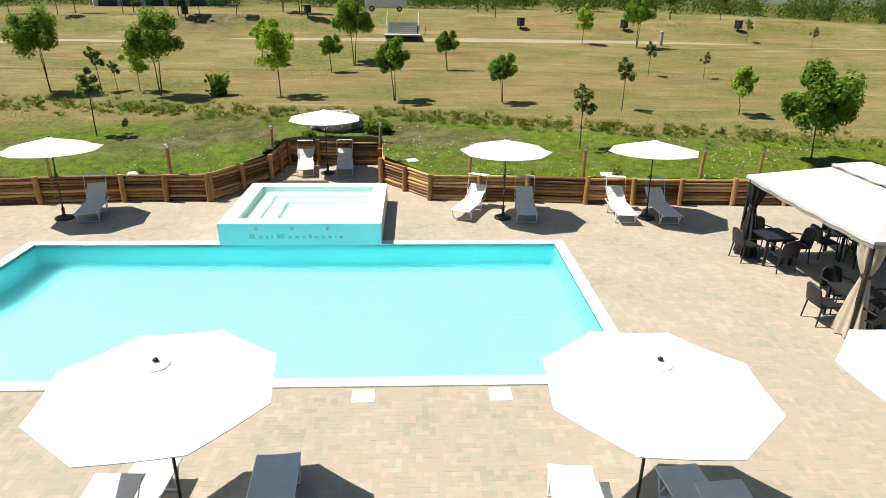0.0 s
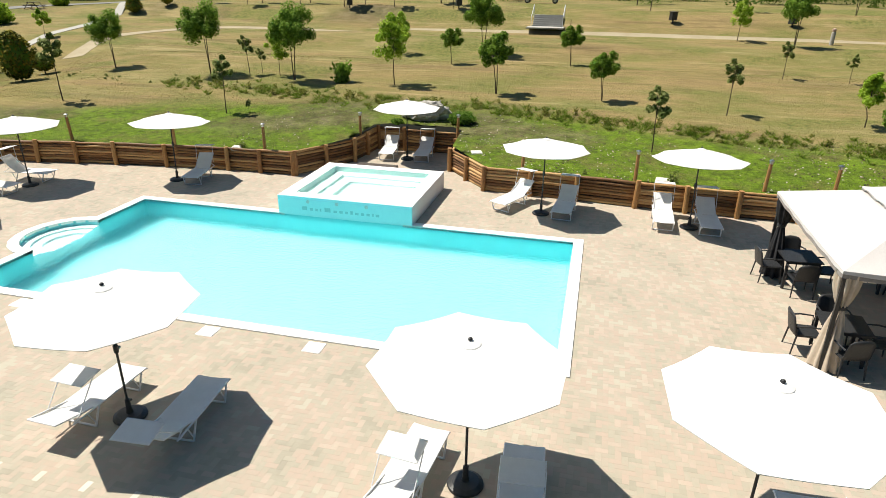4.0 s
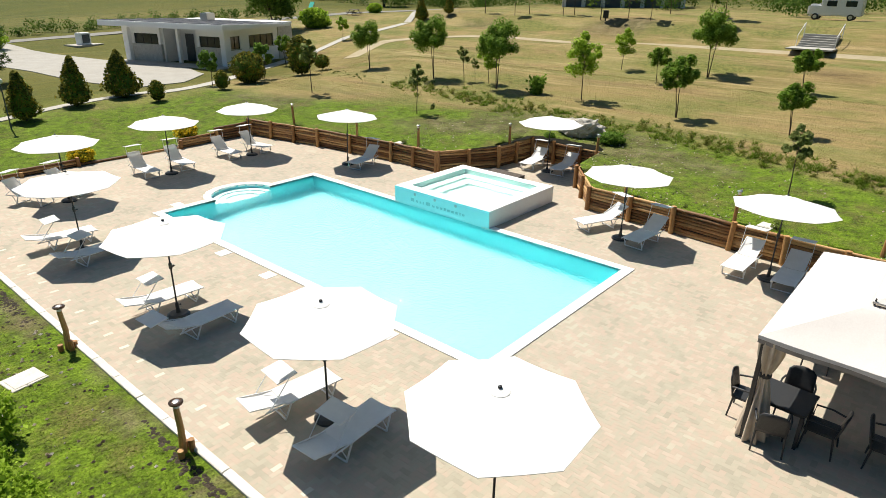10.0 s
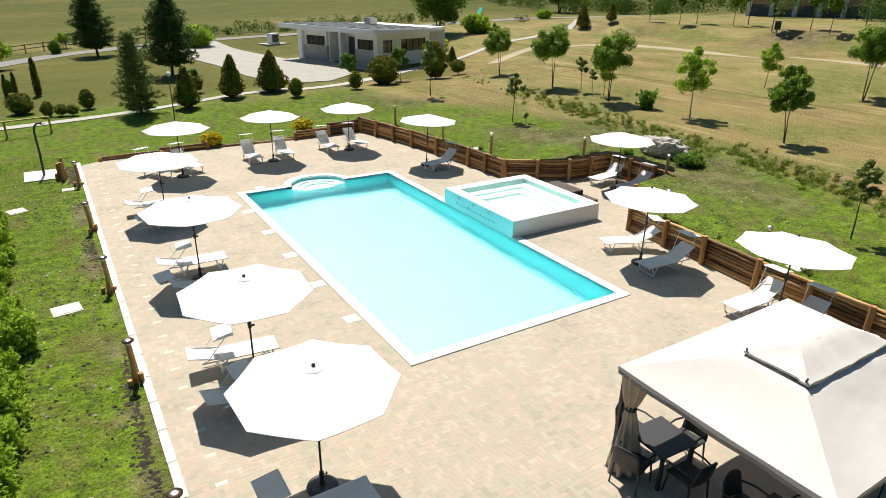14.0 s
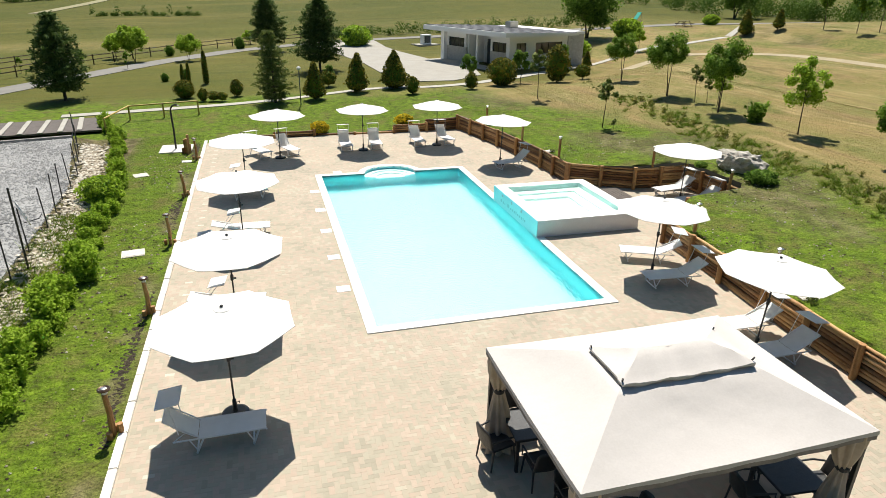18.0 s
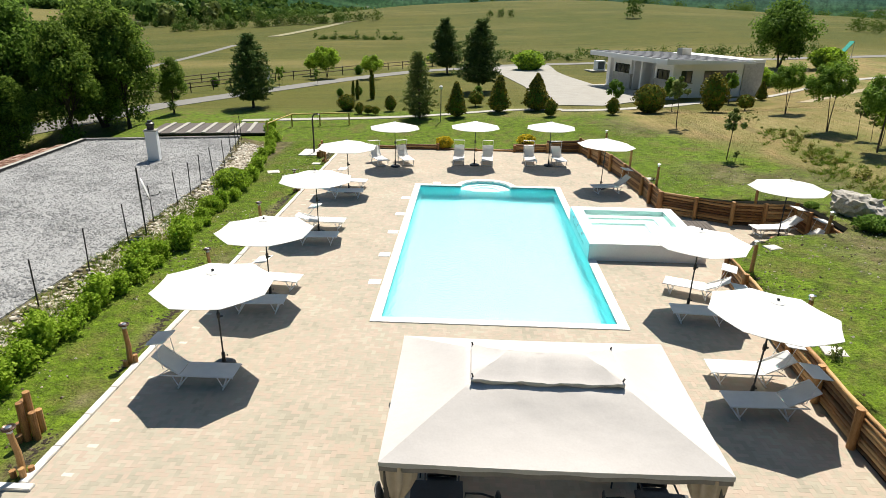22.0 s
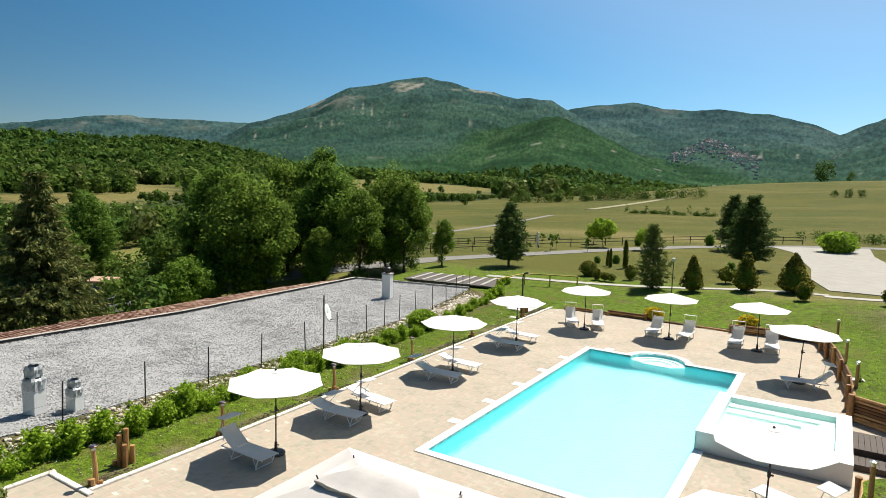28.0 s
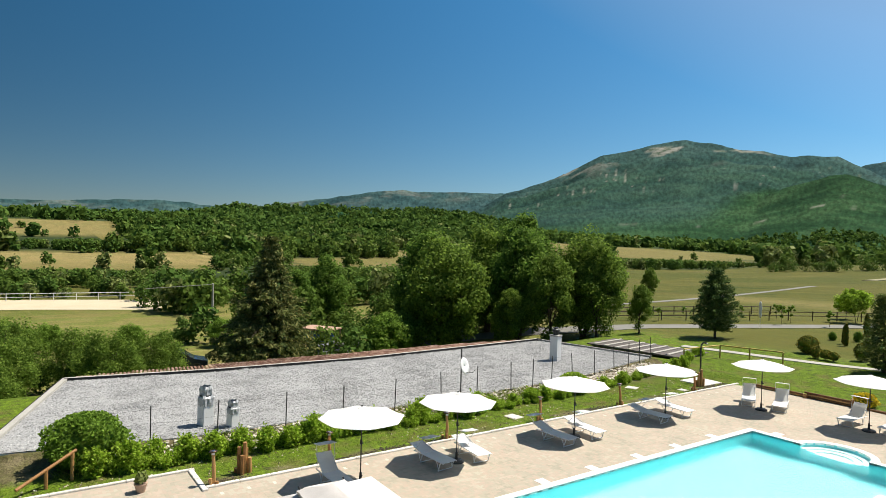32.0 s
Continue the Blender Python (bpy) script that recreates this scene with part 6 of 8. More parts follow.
# ---- far woods, joined by kind of foliage ----
def far_woods():
    rng = np.random.default_rng(99)
    kinds = [("dark green far woodland covering the plain and the foot of the hills", M_wood, [], []),
             ("mid green far trees, hedges and thickets between the fields", M_wood_mid, [], []),
             ("pale grey-green willows and poplars among the far fields", M_leaf_olive, [], [])]
    count = [0, 0, 0]

    def crown(x, y, h, r, quads, size, k=0, z=None):
        """One far tree: lobes of outward-facing leaf sprays, the top lobe narrowest."""
        z = gz(x, y) if z is None else z
        n = 6 if quads > 60 else 3
        u = np.linspace(0.22, 0.78, n) + rng.normal(0, 0.05, n)
        w = np.sqrt(np.clip(1 - (2 * u - 0.8) ** 2, 0.08, 1)) * r * rng.uniform(0.3, 0.62, n)
        a = rng.uniform(0, 6.28) + np.arange(n) * 2.4
        c = np.stack([x + np.cos(a) * w, y + np.sin(a) * w, z + h * u], 1)
        v, f = leaf_cloud(rng, c, r * rng.uniform(0.42, 0.66, n), quads, size)
        v[:, 2] = np.maximum(v[:, 2], z)
        kinds[k][2].append(v)
        kinds[k][3].append(f + count[k])
        count[k] += len(v)

    def spot(deg, r):
        return 14 + r * math.sin(math.radians(deg)), -11 + r * math.cos(math.radians(deg))

    def tallest(deg, r, x, y):
        """Caps trees before an open field below the camera's sight line to it."""
        rise = -0.053 if deg < -74 and r < 205 else -0.046 if -70 < deg < -55 and r < 240 else -0.02 if -49 < deg < -28 and 62 < r < 420 else -0.012 if deg < -82 and 345 < r < 455 else 0.1
        return 7.8 + rise * r - gz(x, y)

    def cleared(deg, r, x, y):
        jag = 1 + 0.06 * float(wobble(np.array(x), np.array(y), 0.05, 8.0))
        return any(a < deg < b and c < r * jag < d for a, b, c, d in CLEARINGS)

    for r0, r1, n in ((62, 150, 300), (150, 300, 950), (300, 640, 4600)):
        for _ in range(n):
            deg, r = rng.uniform(-106, -8), math.sqrt(rng.uniform(r0 * r0, r1 * r1))
            x, y = spot(deg, r)
            if cleared(deg, r, x, y) and (r < 150 or rng.random() > 0.004):
                continue
            if deg > -26 and (r < 300 or r < 420 and rng.random() < 0.5) or deg > -22 and r < 470:
                continue
            if r < 150 and float(wobble(np.array(x), np.array(y), 0.06, 3.0)) < -0.1:
                continue
            if r > 300 and float(layered(np.array(x / 60), np.array(y / 60), 3, 3)) < 0.36:
                continue
            h = rng.uniform(3.5, 8.5) if r < 150 else rng.uniform(4, 8.5) if r < 300 else rng.uniform(5, 11) * rng.uniform(0.7, 1.1)
            if r < 150:
                h *= 0.7
            elif -78 < deg < -55 and r < 300:
                h *= 0.6
            elif -45 < deg < -30 and r < 420:
                h *= 0.75
            q, s = (480, 0.065) if r < 150 else (220, 0.11) if r < 300 else (90, 0.17)
            h = min(h, tallest(deg, r, x, y))
            if h < 1:
                continue
            pale = 0.3 if deg > -48 and r < 420 else 0.08
            crown(x, y, h, h * rng.uniform(0.44, 0.62), q, h * s, int(rng.choice(3, p=(0.5 - pale / 2, 0.5 - pale / 2, pale) if r < 420 else (0.72, 0.26, 0.02))))
    # tree rows along the edges of the western fields
    for deg0, deg1, r0, n, lo, hi in ((-94, -76, 150, 40, 2.5, 5.5), (-92, -80, 120, 22, 1.5, 3.4), (-97, -76, 196, 46, 2.5, 6), (-97, -74, 352, 60, 5, 10), (-84, -74, 430, 40, 6, 10), (-70, -56, 232, 44, 2.5, 5.5), (-70, -60, 330, 44, 6, 10), (-62, -55, 408, 34, 6, 11), (-47, -30, 268, 60, 3, 8), (-41, -27, 300, 50, 4, 8), (-48, -29, 412, 34, 3, 6)):
        for k in range(n):
            deg, r = rng.uniform(deg0, deg1), r0 * (1 + 0.025 * rng.normal())
            h = max(1.0, min(rng.uniform(lo, hi), tallest(deg, r, *spot(deg, r))))
            crown(*spot(deg, r), h, h * rng.uniform(0.45, 0.65), 220, 0.105 * h, int(rng.choice(3, p=(0.35, 0.42, 0.23))))
    # thickets between the house and the western fields
    for _ in range(330):
        deg, r = rng.uniform(-98, -54), rng.uniform(88, 200)
        if deg < -81 and (r < 114 or rng.random() < 0.6) or float(wobble(np.array(14 + r * math.sin(math.radians(deg))), np.array(deg), 0.08, 4.0)) < -0.25:
            continue
        h = max(1.2, (10.5 - 0.046 * r) * rng.uniform(0.45, 0.95))
        h = min(h, tallest(deg, r, *spot(deg, r)))
        if h < 0.8:
            continue
        crown(*spot(deg, r), h, h * rng.uniform(0.5, 0.75), 380, 0.075 * h, int(rng.choice(3, p=(0.42, 0.4, 0.18))))
    # thickets close behind the house
    for _ in range(150):
        deg, r = rng.uniform(-100, -55), math.sqrt(rng.uniform(46 ** 2, 84 ** 2))
        x, y = spot(deg, r)
        if -43 < x < -33 and -6 < y < 15 or rng.random() < 0.25 or deg < -81 and r > 66:
            continue
        h = rng.uniform(1.2, 4.2) * (0.45 if deg < -73 else 0.9)
        crown(x, y, h, h * rng.uniform(0.5, 0.75), 600, 0.035 * h + 0.06, int(rng.choice(3, p=(0.4, 0.55, 0.05))))
    # woods climbing the low hills and the lower mountain sides
    for r0, r1, n, h0, h1, quads in ((600, 1340, 6400, 6, 12, 26),):
        for _ in range(n):
            deg, r = rng.uniform(-106, -8), math.sqrt(rng.uniform(r0 * r0, r1 * r1))
            a = math.radians(deg)
            x, y = EYE_X + r * math.sin(a), EYE_Y + r * math.cos(a)
            if (deg < -50 and float(layered(np.array(x / 75), np.array(y / 75), 3, 9)) < 0.3 or cleared(deg, r, x, y)):
                continue
            h = rng.uniform(h0, h1)
            z = max(float(mountain_z(np.array(a), np.array(r))), gz(x, y))
            crown(x, y, h, h * rng.uniform(0.6, 0.8), quads, h * 0.3, int(rng.choice(3, p=(0.8, 0.19, 0.01))), z - 1)
    for x, y, h in ((3, 269, 8.5), (12, 300, 4), (46.4, 170.3, 5.5), (85, 310, 7), (11, 187, 2.4), (14, 186, 2.2), (8, 188, 2.0), (30, 300, 3), (36, 300, 2.5)):
        crown(x, y, h, h * 0.6, 420, h * 0.06)
    for i in range(34):
        crown(-33 + i * 0.62 + rng.normal() * 0.5, 135 - i * 0.22 + rng.normal() * 0.4, rng.uniform(0.4, 1.1) if i % 8 else 2.2, 0.8, 90, 0.14, i % 2)
    for i in range(60):
        crown(-95 + i * 1.1 + rng.normal() * 2, 196 - i * 0.1 + rng.normal() * 2, rng.uniform(1.5, 5), 2.2, 200, 0.22, i % 3)
    for i in range(150):
        y = rng.uniform(-90, 130)
        crown(84 + rng.normal() * 5, y, rng.uniform(2, 5), 2.4, 520, 0.14, i % 2)
    for i in range(240):
        a = math.radians(rng.uniform(8, 110))
        r = rng.uniform(150 if a > 0.8 else 330, 420)
        crown(r * math.sin(a), r * math.cos(a), rng.uniform(3, 8), 4.0, 300, 0.3, i % 2)
    for i in range(60):
        crown(6 + i * 0.75 + rng.normal() * 0.4, 82 + rng.normal() * 0.8 - i * 0.1, rng.uniform(0.8, 1.9), 1.0, 110, 0.12, i % 2)
    for label, material, v, f in kinds:
        ob = raw("woodland", np.concatenate(v).tolist(), np.concatenate(f).tolist(), material)
        tagged(ob, label, "woodland", kind="stuff")


far_woods()


# ---- grass blades ----
def grass():
    rng = np.random.default_rng(77)

    def blades(name, label, material, areas, wide, tall, shut=()):
        P = []
        for x0, x1, y0, y1, n in areas:
            P.append(np.stack([rng.uniform(x0, x1, n), rng.uniform(y0, y1, n)], 1))
        P = np.concatenate(P)
        x, y = P.T
        ok = ~inside(x, y, DECK) & ~inside(x, y, ROOF)
        ok &= wobble(x, y, 1.7, 5.0) + rng.normal(0, 0.35, len(x)) > -0.45
        ok &= ~((x > -5.95 + 0.2 * wobble(x, y, 1.5, 3.0)) & (x < -5.2) & (wobble(x, y, 2.5, 4.0) > -0.25) & (y < 22))
        if name == "lawn_grass":
            lim = np.where(y > 10, 19.6 - 0.35 * (y - 10), np.where(y < -2, 16.5 + 0.1 * (y + 2), 18.3 + 0.25 * (y - 5)))
            ok &= rng.random(len(x)) > bare_soil(x, y, lim)
        for test in shut:
            ok &= ~test(x, y)
        x, y = x[ok], y[ok]
        for poly in (DECK,):
            d = nearest(x, y, poly)[0]
            x, y = x[d > 0.14], y[d > 0.14]
        n = len(x)
        z = ground_z(x, y) - 0.01
        a = rng.uniform(0, 6.283, n)
        w, h = wide * rng.uniform(0.6, 1.4, n), tall * rng.uniform(0.5, 1.4, n)
        lean = rng.uniform(0.5, 2.0, n) * h
        b = rng.uniform(0, 6.283, n)
        v = np.stack([np.stack([x - np.cos(a) * w, y - np.sin(a) * w, z], 1), np.stack([x + np.cos(a) * w, y + np.sin(a) * w, z], 1),
                      np.stack([x + np.cos(b) * lean, y + np.sin(b) * lean, z + h], 1)], 1).reshape(-1, 3)
        me = bpy.data.meshes.new(name)
        me.vertices.add(3 * n)
        me.vertices.foreach_set("co", v.astype(np.float32).ravel())
        me.loops.add(3 * n)
        me.loops.foreach_set("vertex_index", np.arange(3 * n, dtype=np.int32))
        me.polygons.add(n)
        me.polygons.foreach_set("loop_start", np.arange(0, 3 * n, 3, dtype=np.int32))
        me.update()
        me.materials.append(material)
        tagged(new(name, me), label, "grass", kind="stuff")

    def meadow(x, y):
        lim = np.where(y > 10, 19.6 - 0.35 * (y - 10), np.where(y < -2, 16.5 + 0.1 * (y + 2), 18.3 + 0.25 * (y - 5)))
        return x > lim + wobble(x, y, 0.35) * 0.8 + rng.normal(0, 0.6, len(x))
    m1 = mat("grass_blade", [(0.06, 0.1, 0.01), (0.1, 0.175, 0.012), (0.15, 0.24, 0.017), (0.3, 0.3, 0.085)], 1.0, 0.6, 0, spec=0.08, island=0.5, translucent=0.3)
    m2 = mat("dry_grass_blade", [(0.16, 0.12, 0.05), (0.3, 0.23, 0.09), (0.2, 0.2, 0.055), (0.42, 0.34, 0.17)], 0.6, 0.7, 0, spec=0.08, island=0.5, translucent=0.2)
    blades("lawn_grass", "short green mown lawn grass round the terrace", m1, [(-8.6, -5.3, -14, 24, 90000), (9.4, 21, -14, 27, 190000), (-12, 14, 22.4, 34, 90000)], 0.01, 0.032, (meadow,))
    blades("meadow_grass", "dry yellow mown grass of the meadow", m2, [(15, 34, -16, 36, 130000), (34, 60, -30, 46, 70000)], 0.02, 0.035, (lambda x, y: ~meadow(x, y),))
    strip = [(x - 0.1, x + 0.1, y - 0.1, y + 0.1, 34) for x, y in along(EDGE, 420, 0.65)]
    strip += [(x - 0.75, x - 0.05, y - 0.15, y + 0.15, 46) for x, y in along([(-8.3, -10), (-8.2, -2), (-8.2, 4), (-8.5, 11)], 260, 0.25)]
    blades("tall_grass", "unmown tall grass along the meadow edge", m1, strip, 0.016, 0.2)
    # clods, dead leaves and pebbles lying in the lawn
    x, y = np.concatenate([np.stack([rng.uniform(a, b, k), rng.uniform(c, d, k)]) for a, b, c, d, k in ((-7.6, -5.5, -12, 21, 1500), (9.6, 18, -12, 14, 4200))], 1)
    ok = ~inside(x, y, DECK) & ~inside(x, y, ROOF) & ~meadow(x, y) & (wobble(x, y, 0.9, 4.0) + rng.normal(0, 0.5, len(x)) > 0.1)
    x, y = x[ok], y[ok]
    z, n = ground_z(x, y), len(x)
    r = rng.uniform(0.012, 0.045, n)
    a = rng.uniform(0, 6.3, n)
    v = np.stack([np.stack([x + r * math.sqrt(k) * np.cos(a + 1.57 * q), y + r * np.sin(a + 1.57 * q), z + 0.012 * (q % 2)], -1) for q, k in ((0, 1.0), (1, 1.6), (2, 1.0), (3, 1.6))] + [np.stack([x, y, z + 0.02 + 0.5 * r], -1)], 1).reshape(-1, 3)
    o = (np.arange(n) * 5)[:, None]
    f = np.concatenate([o + np.array(q)[None] for q in ((0, 1, 4), (1, 2, 4), (2, 3, 4), (3, 0, 4))])
    litter = mat("lawn_litter", [(0.05, 0.035, 0.02), (0.14, 0.1, 0.06), (0.36, 0.3, 0.21), (0.5, 0.46, 0.38)], 2, 0.9, 0, island=0.6)
    tagged(raw("litter", v.tolist(), f.tolist(), litter), "clods, dead leaves and pale pebbles lying in the lawn", "litter", kind="stuff")


grass()


# ---- roads, paths, forecourt ----
def ribbon(name, line, width, material, label, category, lift=0.04, step=1.5, kind="structure"):
    pts = []
    for a, b in zip(line, line[1:]):
        n = max(1, int(math.hypot(b[0] - a[0], b[1] - a[1]) / step))
        pts += [(a[0] + (b[0] - a[0]) * i / n, a[1] + (b[1] - a[1]) * i / n) for i in range(n)]
    pts.append(line[-1])
    for _ in range(6):
        pts = [pts[0]] + [((p[0] + 2 * q[0] + r[0]) / 4, (p[1] + 2 * q[1] + r[1]) / 4) for p, q, r in zip(pts, pts[1:], pts[2:])] + [pts[-1]]
    bm = bmesh.new()
    rows = []
    for i, (x, y) in enumerate(pts):
        p, q = pts[max(0, i - 1)], pts[min(len(pts) - 1, i + 1)]
        d = math.hypot(q[0] - p[0], q[1] - p[1]) or 1
        nx, ny = -(q[1] - p[1]) / d, (q[0] - p[0]) / d
        rows.append([bm.verts.new((x + nx * width * k, y + ny * width * k, gz(x + nx * width * k, y + ny * width * k) + lift)) for k in (-0.5, -0.25, 0, 0.25, 0.5)])
    for a, b in zip(rows, rows[1:]):
        for k in range(4):
            bm.faces.new((a[k], a[k + 1], b[k + 1], b[k]))
    bmesh.ops.recalc_face_normals(bm, faces=bm.faces)
    if sum(f.normal.z for f in bm.faces) < 0:
        bmesh.ops.reverse_faces(bm, faces=bm.faces)
    ob = part(name, bm, material)
    s = ob.modifiers.new("thickness", "SOLIDIFY")
    s.thickness, s.offset = lift + 0.05, -1
    return tagged(ob, label, category, kind=kind)


ribbon("road", [(-48, 8), (-33, 30), (-25.2, 34.2), (-19.6, 45.3), (-15.9, 52), (-10.9, 61), (-4.0, 70), (6, 74.2), (17, 74.6), (40, 71), (80, 66)], 2.8, M_asphalt, "narrow grey country road curving across the lawn", "road")
ribbon("road_far", [(-46, 40), (-46, 62), (-47.5, 90), (-49.5, 128)], 1.7, M_asphalt, "pale farm track running between fields", "road")
ribbon("path_lower", [(-14, 30.2), (-8.2, 31.0), (-4.4, 31.0), (1.1, 32.5), (7.3, 34.6), (9.6, 33.6)], 0.8, M_concrete, "pale concrete path along the hedge", "path")
ribbon("path_upper", [(9.4, 33.0), (10.3, 31.8), (14, 34.4), (20, 38.9), (29.6, 45.2), (40, 46.5), (56.3, 53)], 1.0, M_concrete, "pale concrete path to the white building", "path")
ribbon("track", [(29.5, 37.5), (36, 40.5), (43.4, 36.4), (47.8, 20.2), (48.2, 0.9), (48, -19.2), (46.6, -36.8), (45, -60)], 1.5, mat("dry_track", [(0.26, 0.21, 0.12), (0.4, 0.34, 0.23)], 0.6, 0.95, 0.3, 20, fine=6), "worn pale track across the dry meadow", "track", 0.02)
M_sandy = mat("pale_arena_sand", [(0.42, 0.35, 0.23), (0.55, 0.48, 0.34)], 0.3, 0.95, 0.2, 10, fine=4)
ribbon("arena", [(-98, -26), (-92, -6), (-86, 8)], 15, M_sandy, "pale sandy riding ground beyond the trees", "sand", 0.06)
ribbon("bare_strip", [(-48, 151), (-45, 163), (-41, 176), (-36, 192)], 3.4, mat("worn_field_earth", [(0.19, 0.18, 0.09), (0.3, 0.27, 0.16)], 0.2, 0.95, 0.2, 10, fine=3), "bare pale strip across the hill field", "field", 0.12, 3)


def forecourt():
    bm = bmesh.new()
    ring = [(9.6, 36.2), (13.2, 36.6), (16.8, 40.2), (17.6, 44.5), (15.4, 53.6), (13.2, 66), (13.0, 73), (3.0, 72.5), (5.6, 65.6), (8.0, 50), (8.3, 42.3)]
    bm.faces.new([bm.verts.new((x, y, 0.0)) for x, y in ring])
    bmesh.ops.triangulate(bm, faces=bm.faces)
    for _ in range(3):
        bmesh.ops.subdivide_edges(bm, edges=bm.edges, cuts=1, use_grid_fill=True)
    for v in bm.verts:
        v.co.z = gz(v.co.x, v.co.y) + 0.05
    ob = part("forecourt", bm, M_forecourt)
    s = ob.modifiers.new("thickness", "SOLIDIFY")
    s.thickness, s.offset = 0.12, -1
    tagged(ob, "pale concrete forecourt before the white building", "forecourt", kind="structure")


forecourt()


# ---- house with the gravel roof ----
def build_house():
    h = thing("house", "house below the terrace with a flat gravel roof", "house")
    west = [(-21.6, -9.2), (-20.5, -2.3), (-19.9, 6.3), (-20.3, 14.0), (-20.7, 21.6)]
    ring = [(-21.6, -9.2), (-10.9, -12.3), (-9.55, -6.0), (-9.45, 5.0), (-9.85, 14.0), (-11.9, 23.6), (-20.7, 21.6), (-20.3, 14.0), (-19.9, 6.3), (-20.5, -2.3)]
    z = 0.26
    bm = bmesh.new()
    top = [bm.verts.new((x, y, z - 0.02)) for x, y in ring]
    low = [bm.verts.new((x, y, -3.2)) for x, y in ring]
    for i in range(len(ring)):
        j = (i + 1) % len(ring)
        bm.faces.new((low[i], low[j], top[j], top[i]))
    part("wall", bm, M_white_wall, h, "plain rendered outer wall")
    bm = bmesh.new()
    f = bm.faces.new([bm.verts.new((x, y, z)) for x, y in ring])
    bmesh.ops.triangulate(bm, faces=[f])
    roof = part("roof", bm, M_gravel, h, "flat roof covered in pale gravel")
    # loose gravel
    rng = np.random.default_rng(7)
    px, py = rng.uniform(-21.6, -9.4, 52000), rng.uniform(-12.3, 23.6, 52000)
    k = inside(px, py, ring)
    px, py = px[k], py[k]
    n = len(px)
    s = rng.uniform(0.025, 0.085, n)
    base = np.array([(1, 0, 0), (0, 1, 0), (-1, 0, 0), (0, -1, 0), (0, 0, 0.45)])
    a = rng.uniform(0, 6.28, n)
    c, sn = np.cos(a), np.sin(a)
    bx = (base[None, :, 0] * c[:, None] - base[None, :, 1] * sn[:, None] * 0.7) * s[:, None] + px[:, None] + rng.normal(size=(n, 5)) * 0.006
    by = (base[None, :, 0] * sn[:, None] + base[None, :, 1] * c[:, None] * 0.7) * s[:, None] + py[:, None] + rng.normal(size=(n, 5)) * 0.006
    bz = base[None, :, 2] * s[:, None] + z + 0.001 + 0.035 * np.clip(wobble(px, py, 2.3, 3.0), 0, 1)[:, None]
    v = np.stack([bx, by, bz], -1).reshape(-1, 3)
    o = (np.arange(n) * 5)[:, None]
    f = np.concatenate([o + np.array(q)[None] for q in ((0, 1, 4), (1, 2, 4), (2, 3, 4), (3, 0, 4))])
    g = raw("gravel", v.tolist(), f.tolist(), mat("loose_gravel", [(0.2, 0.2, 0.199), (0.285, 0.285, 0.282), (0.38, 0.38, 0.375)], 1.2, 0.95, 0, island=0.4), roof, "loose pale gravel")
    g["kind"] = "stuff"
    for line, width in ((west, 0.3), ([(-20.7, 21.6), (-11.9, 23.6)], 0.14), ([(-21.6, -9.2), (-10.9, -12.3)], 0.24)):
        for p, q in zip(line, line[1:]):
            d = Vector((q[0] - p[0], q[1] - p[1], 0))
            m = pose(p[0], p[1], z, 0, 0, math.degrees(math.atan2(d.y, d.x)))
            bm = bmesh.new()
            box(bm, -0.05, -width / 2, -0.2, d.length + 0.05, width / 2, 0.12, 0.01, m)
            par = part("parapet", bm, M_concrete, h, "low pale parapet")
            bm = bmesh.new()
            box(bm, -0.04, width / 2 if width < 0.2 else -width / 2 - 0.02, 0.02, d.length + 0.04, width / 2 + 0.03 if width < 0.2 else -width / 2 + 0.0, 0.135, 0, m)
            part("edge_strip", bm, M_black_edge, par, "black roof edge")
            bm = bmesh.new()
            box(bm, -0.04, -width / 2 - 0.09, 0.0, d.length + 0.04, -width / 2 - 0.0025, 0.02, 0, m)
            part("gutter", bm, M_black_edge, par)
    # tiled lower roof on the far side
    bm = bmesh.new()
    for p, q in zip(west, west[1:]):
        d = Vector((q[0] - p[0], q[1] - p[1], 0))
        u, nrm = d.normalized(), Vector((-d.y, d.x, 0)).normalized()
        n = int(d.length / 0.19)
        for i in range(n):
            yy = p[1] + (q[1] - p[1]) * i / n
            for k in range(int(0.5 + 6 * max(0.0, math.sin(math.pi * min(1, max(0, (yy + 9.2) / 29.5)))) ** 0.7)):
                c0 = Vector((*p, z)) + u * (i * d.length / n) + nrm * (0.25 + k * 0.36)
                zz = 0.03 - k * 0.018
                prev = None
                for j in range(5):
                    aa = math.pi * j / 4
                    off = u * (0.085 * (1 - math.cos(aa))) + Vector((0, 0, 0.06 * math.sin(aa)))
                    va = bm.verts.new(c0 + off + Vector((0, 0, zz + 0.012)))
                    vb = bm.verts.new(c0 + off * 0.9 + nrm * 0.4 + Vector((0, 0, zz - 0.026)))
                    if prev:
                        bm.faces.new((prev[0], va, vb, prev[1]))
                    prev = (va, vb)
    t = part("roof_tiles", bm, M_tile, h, "weathered terracotta roof tiles")
    t["kind"] = "stuff"
    bm = bmesh.new()
    rows = []
    for x, y in west:
        rows.append([bm.verts.new((x - 0.2, y, z - 0.06)), bm.verts.new((x - 0.6 - 1.7 * max(0.0, math.sin(math.pi * min(1, max(0, (y + 9.2) / 29.5)))), y, z - 0.32)), bm.verts.new((x - 0.6 - 1.7 * max(0.0, math.sin(math.pi * min(1, max(0, (y + 9.2) / 29.5)))), y, -1.1))])
    for a, b in zip(rows, rows[1:]):
        for k in range(2):
            bm.faces.new((a[k], b[k], b[k + 1], a[k + 1]))
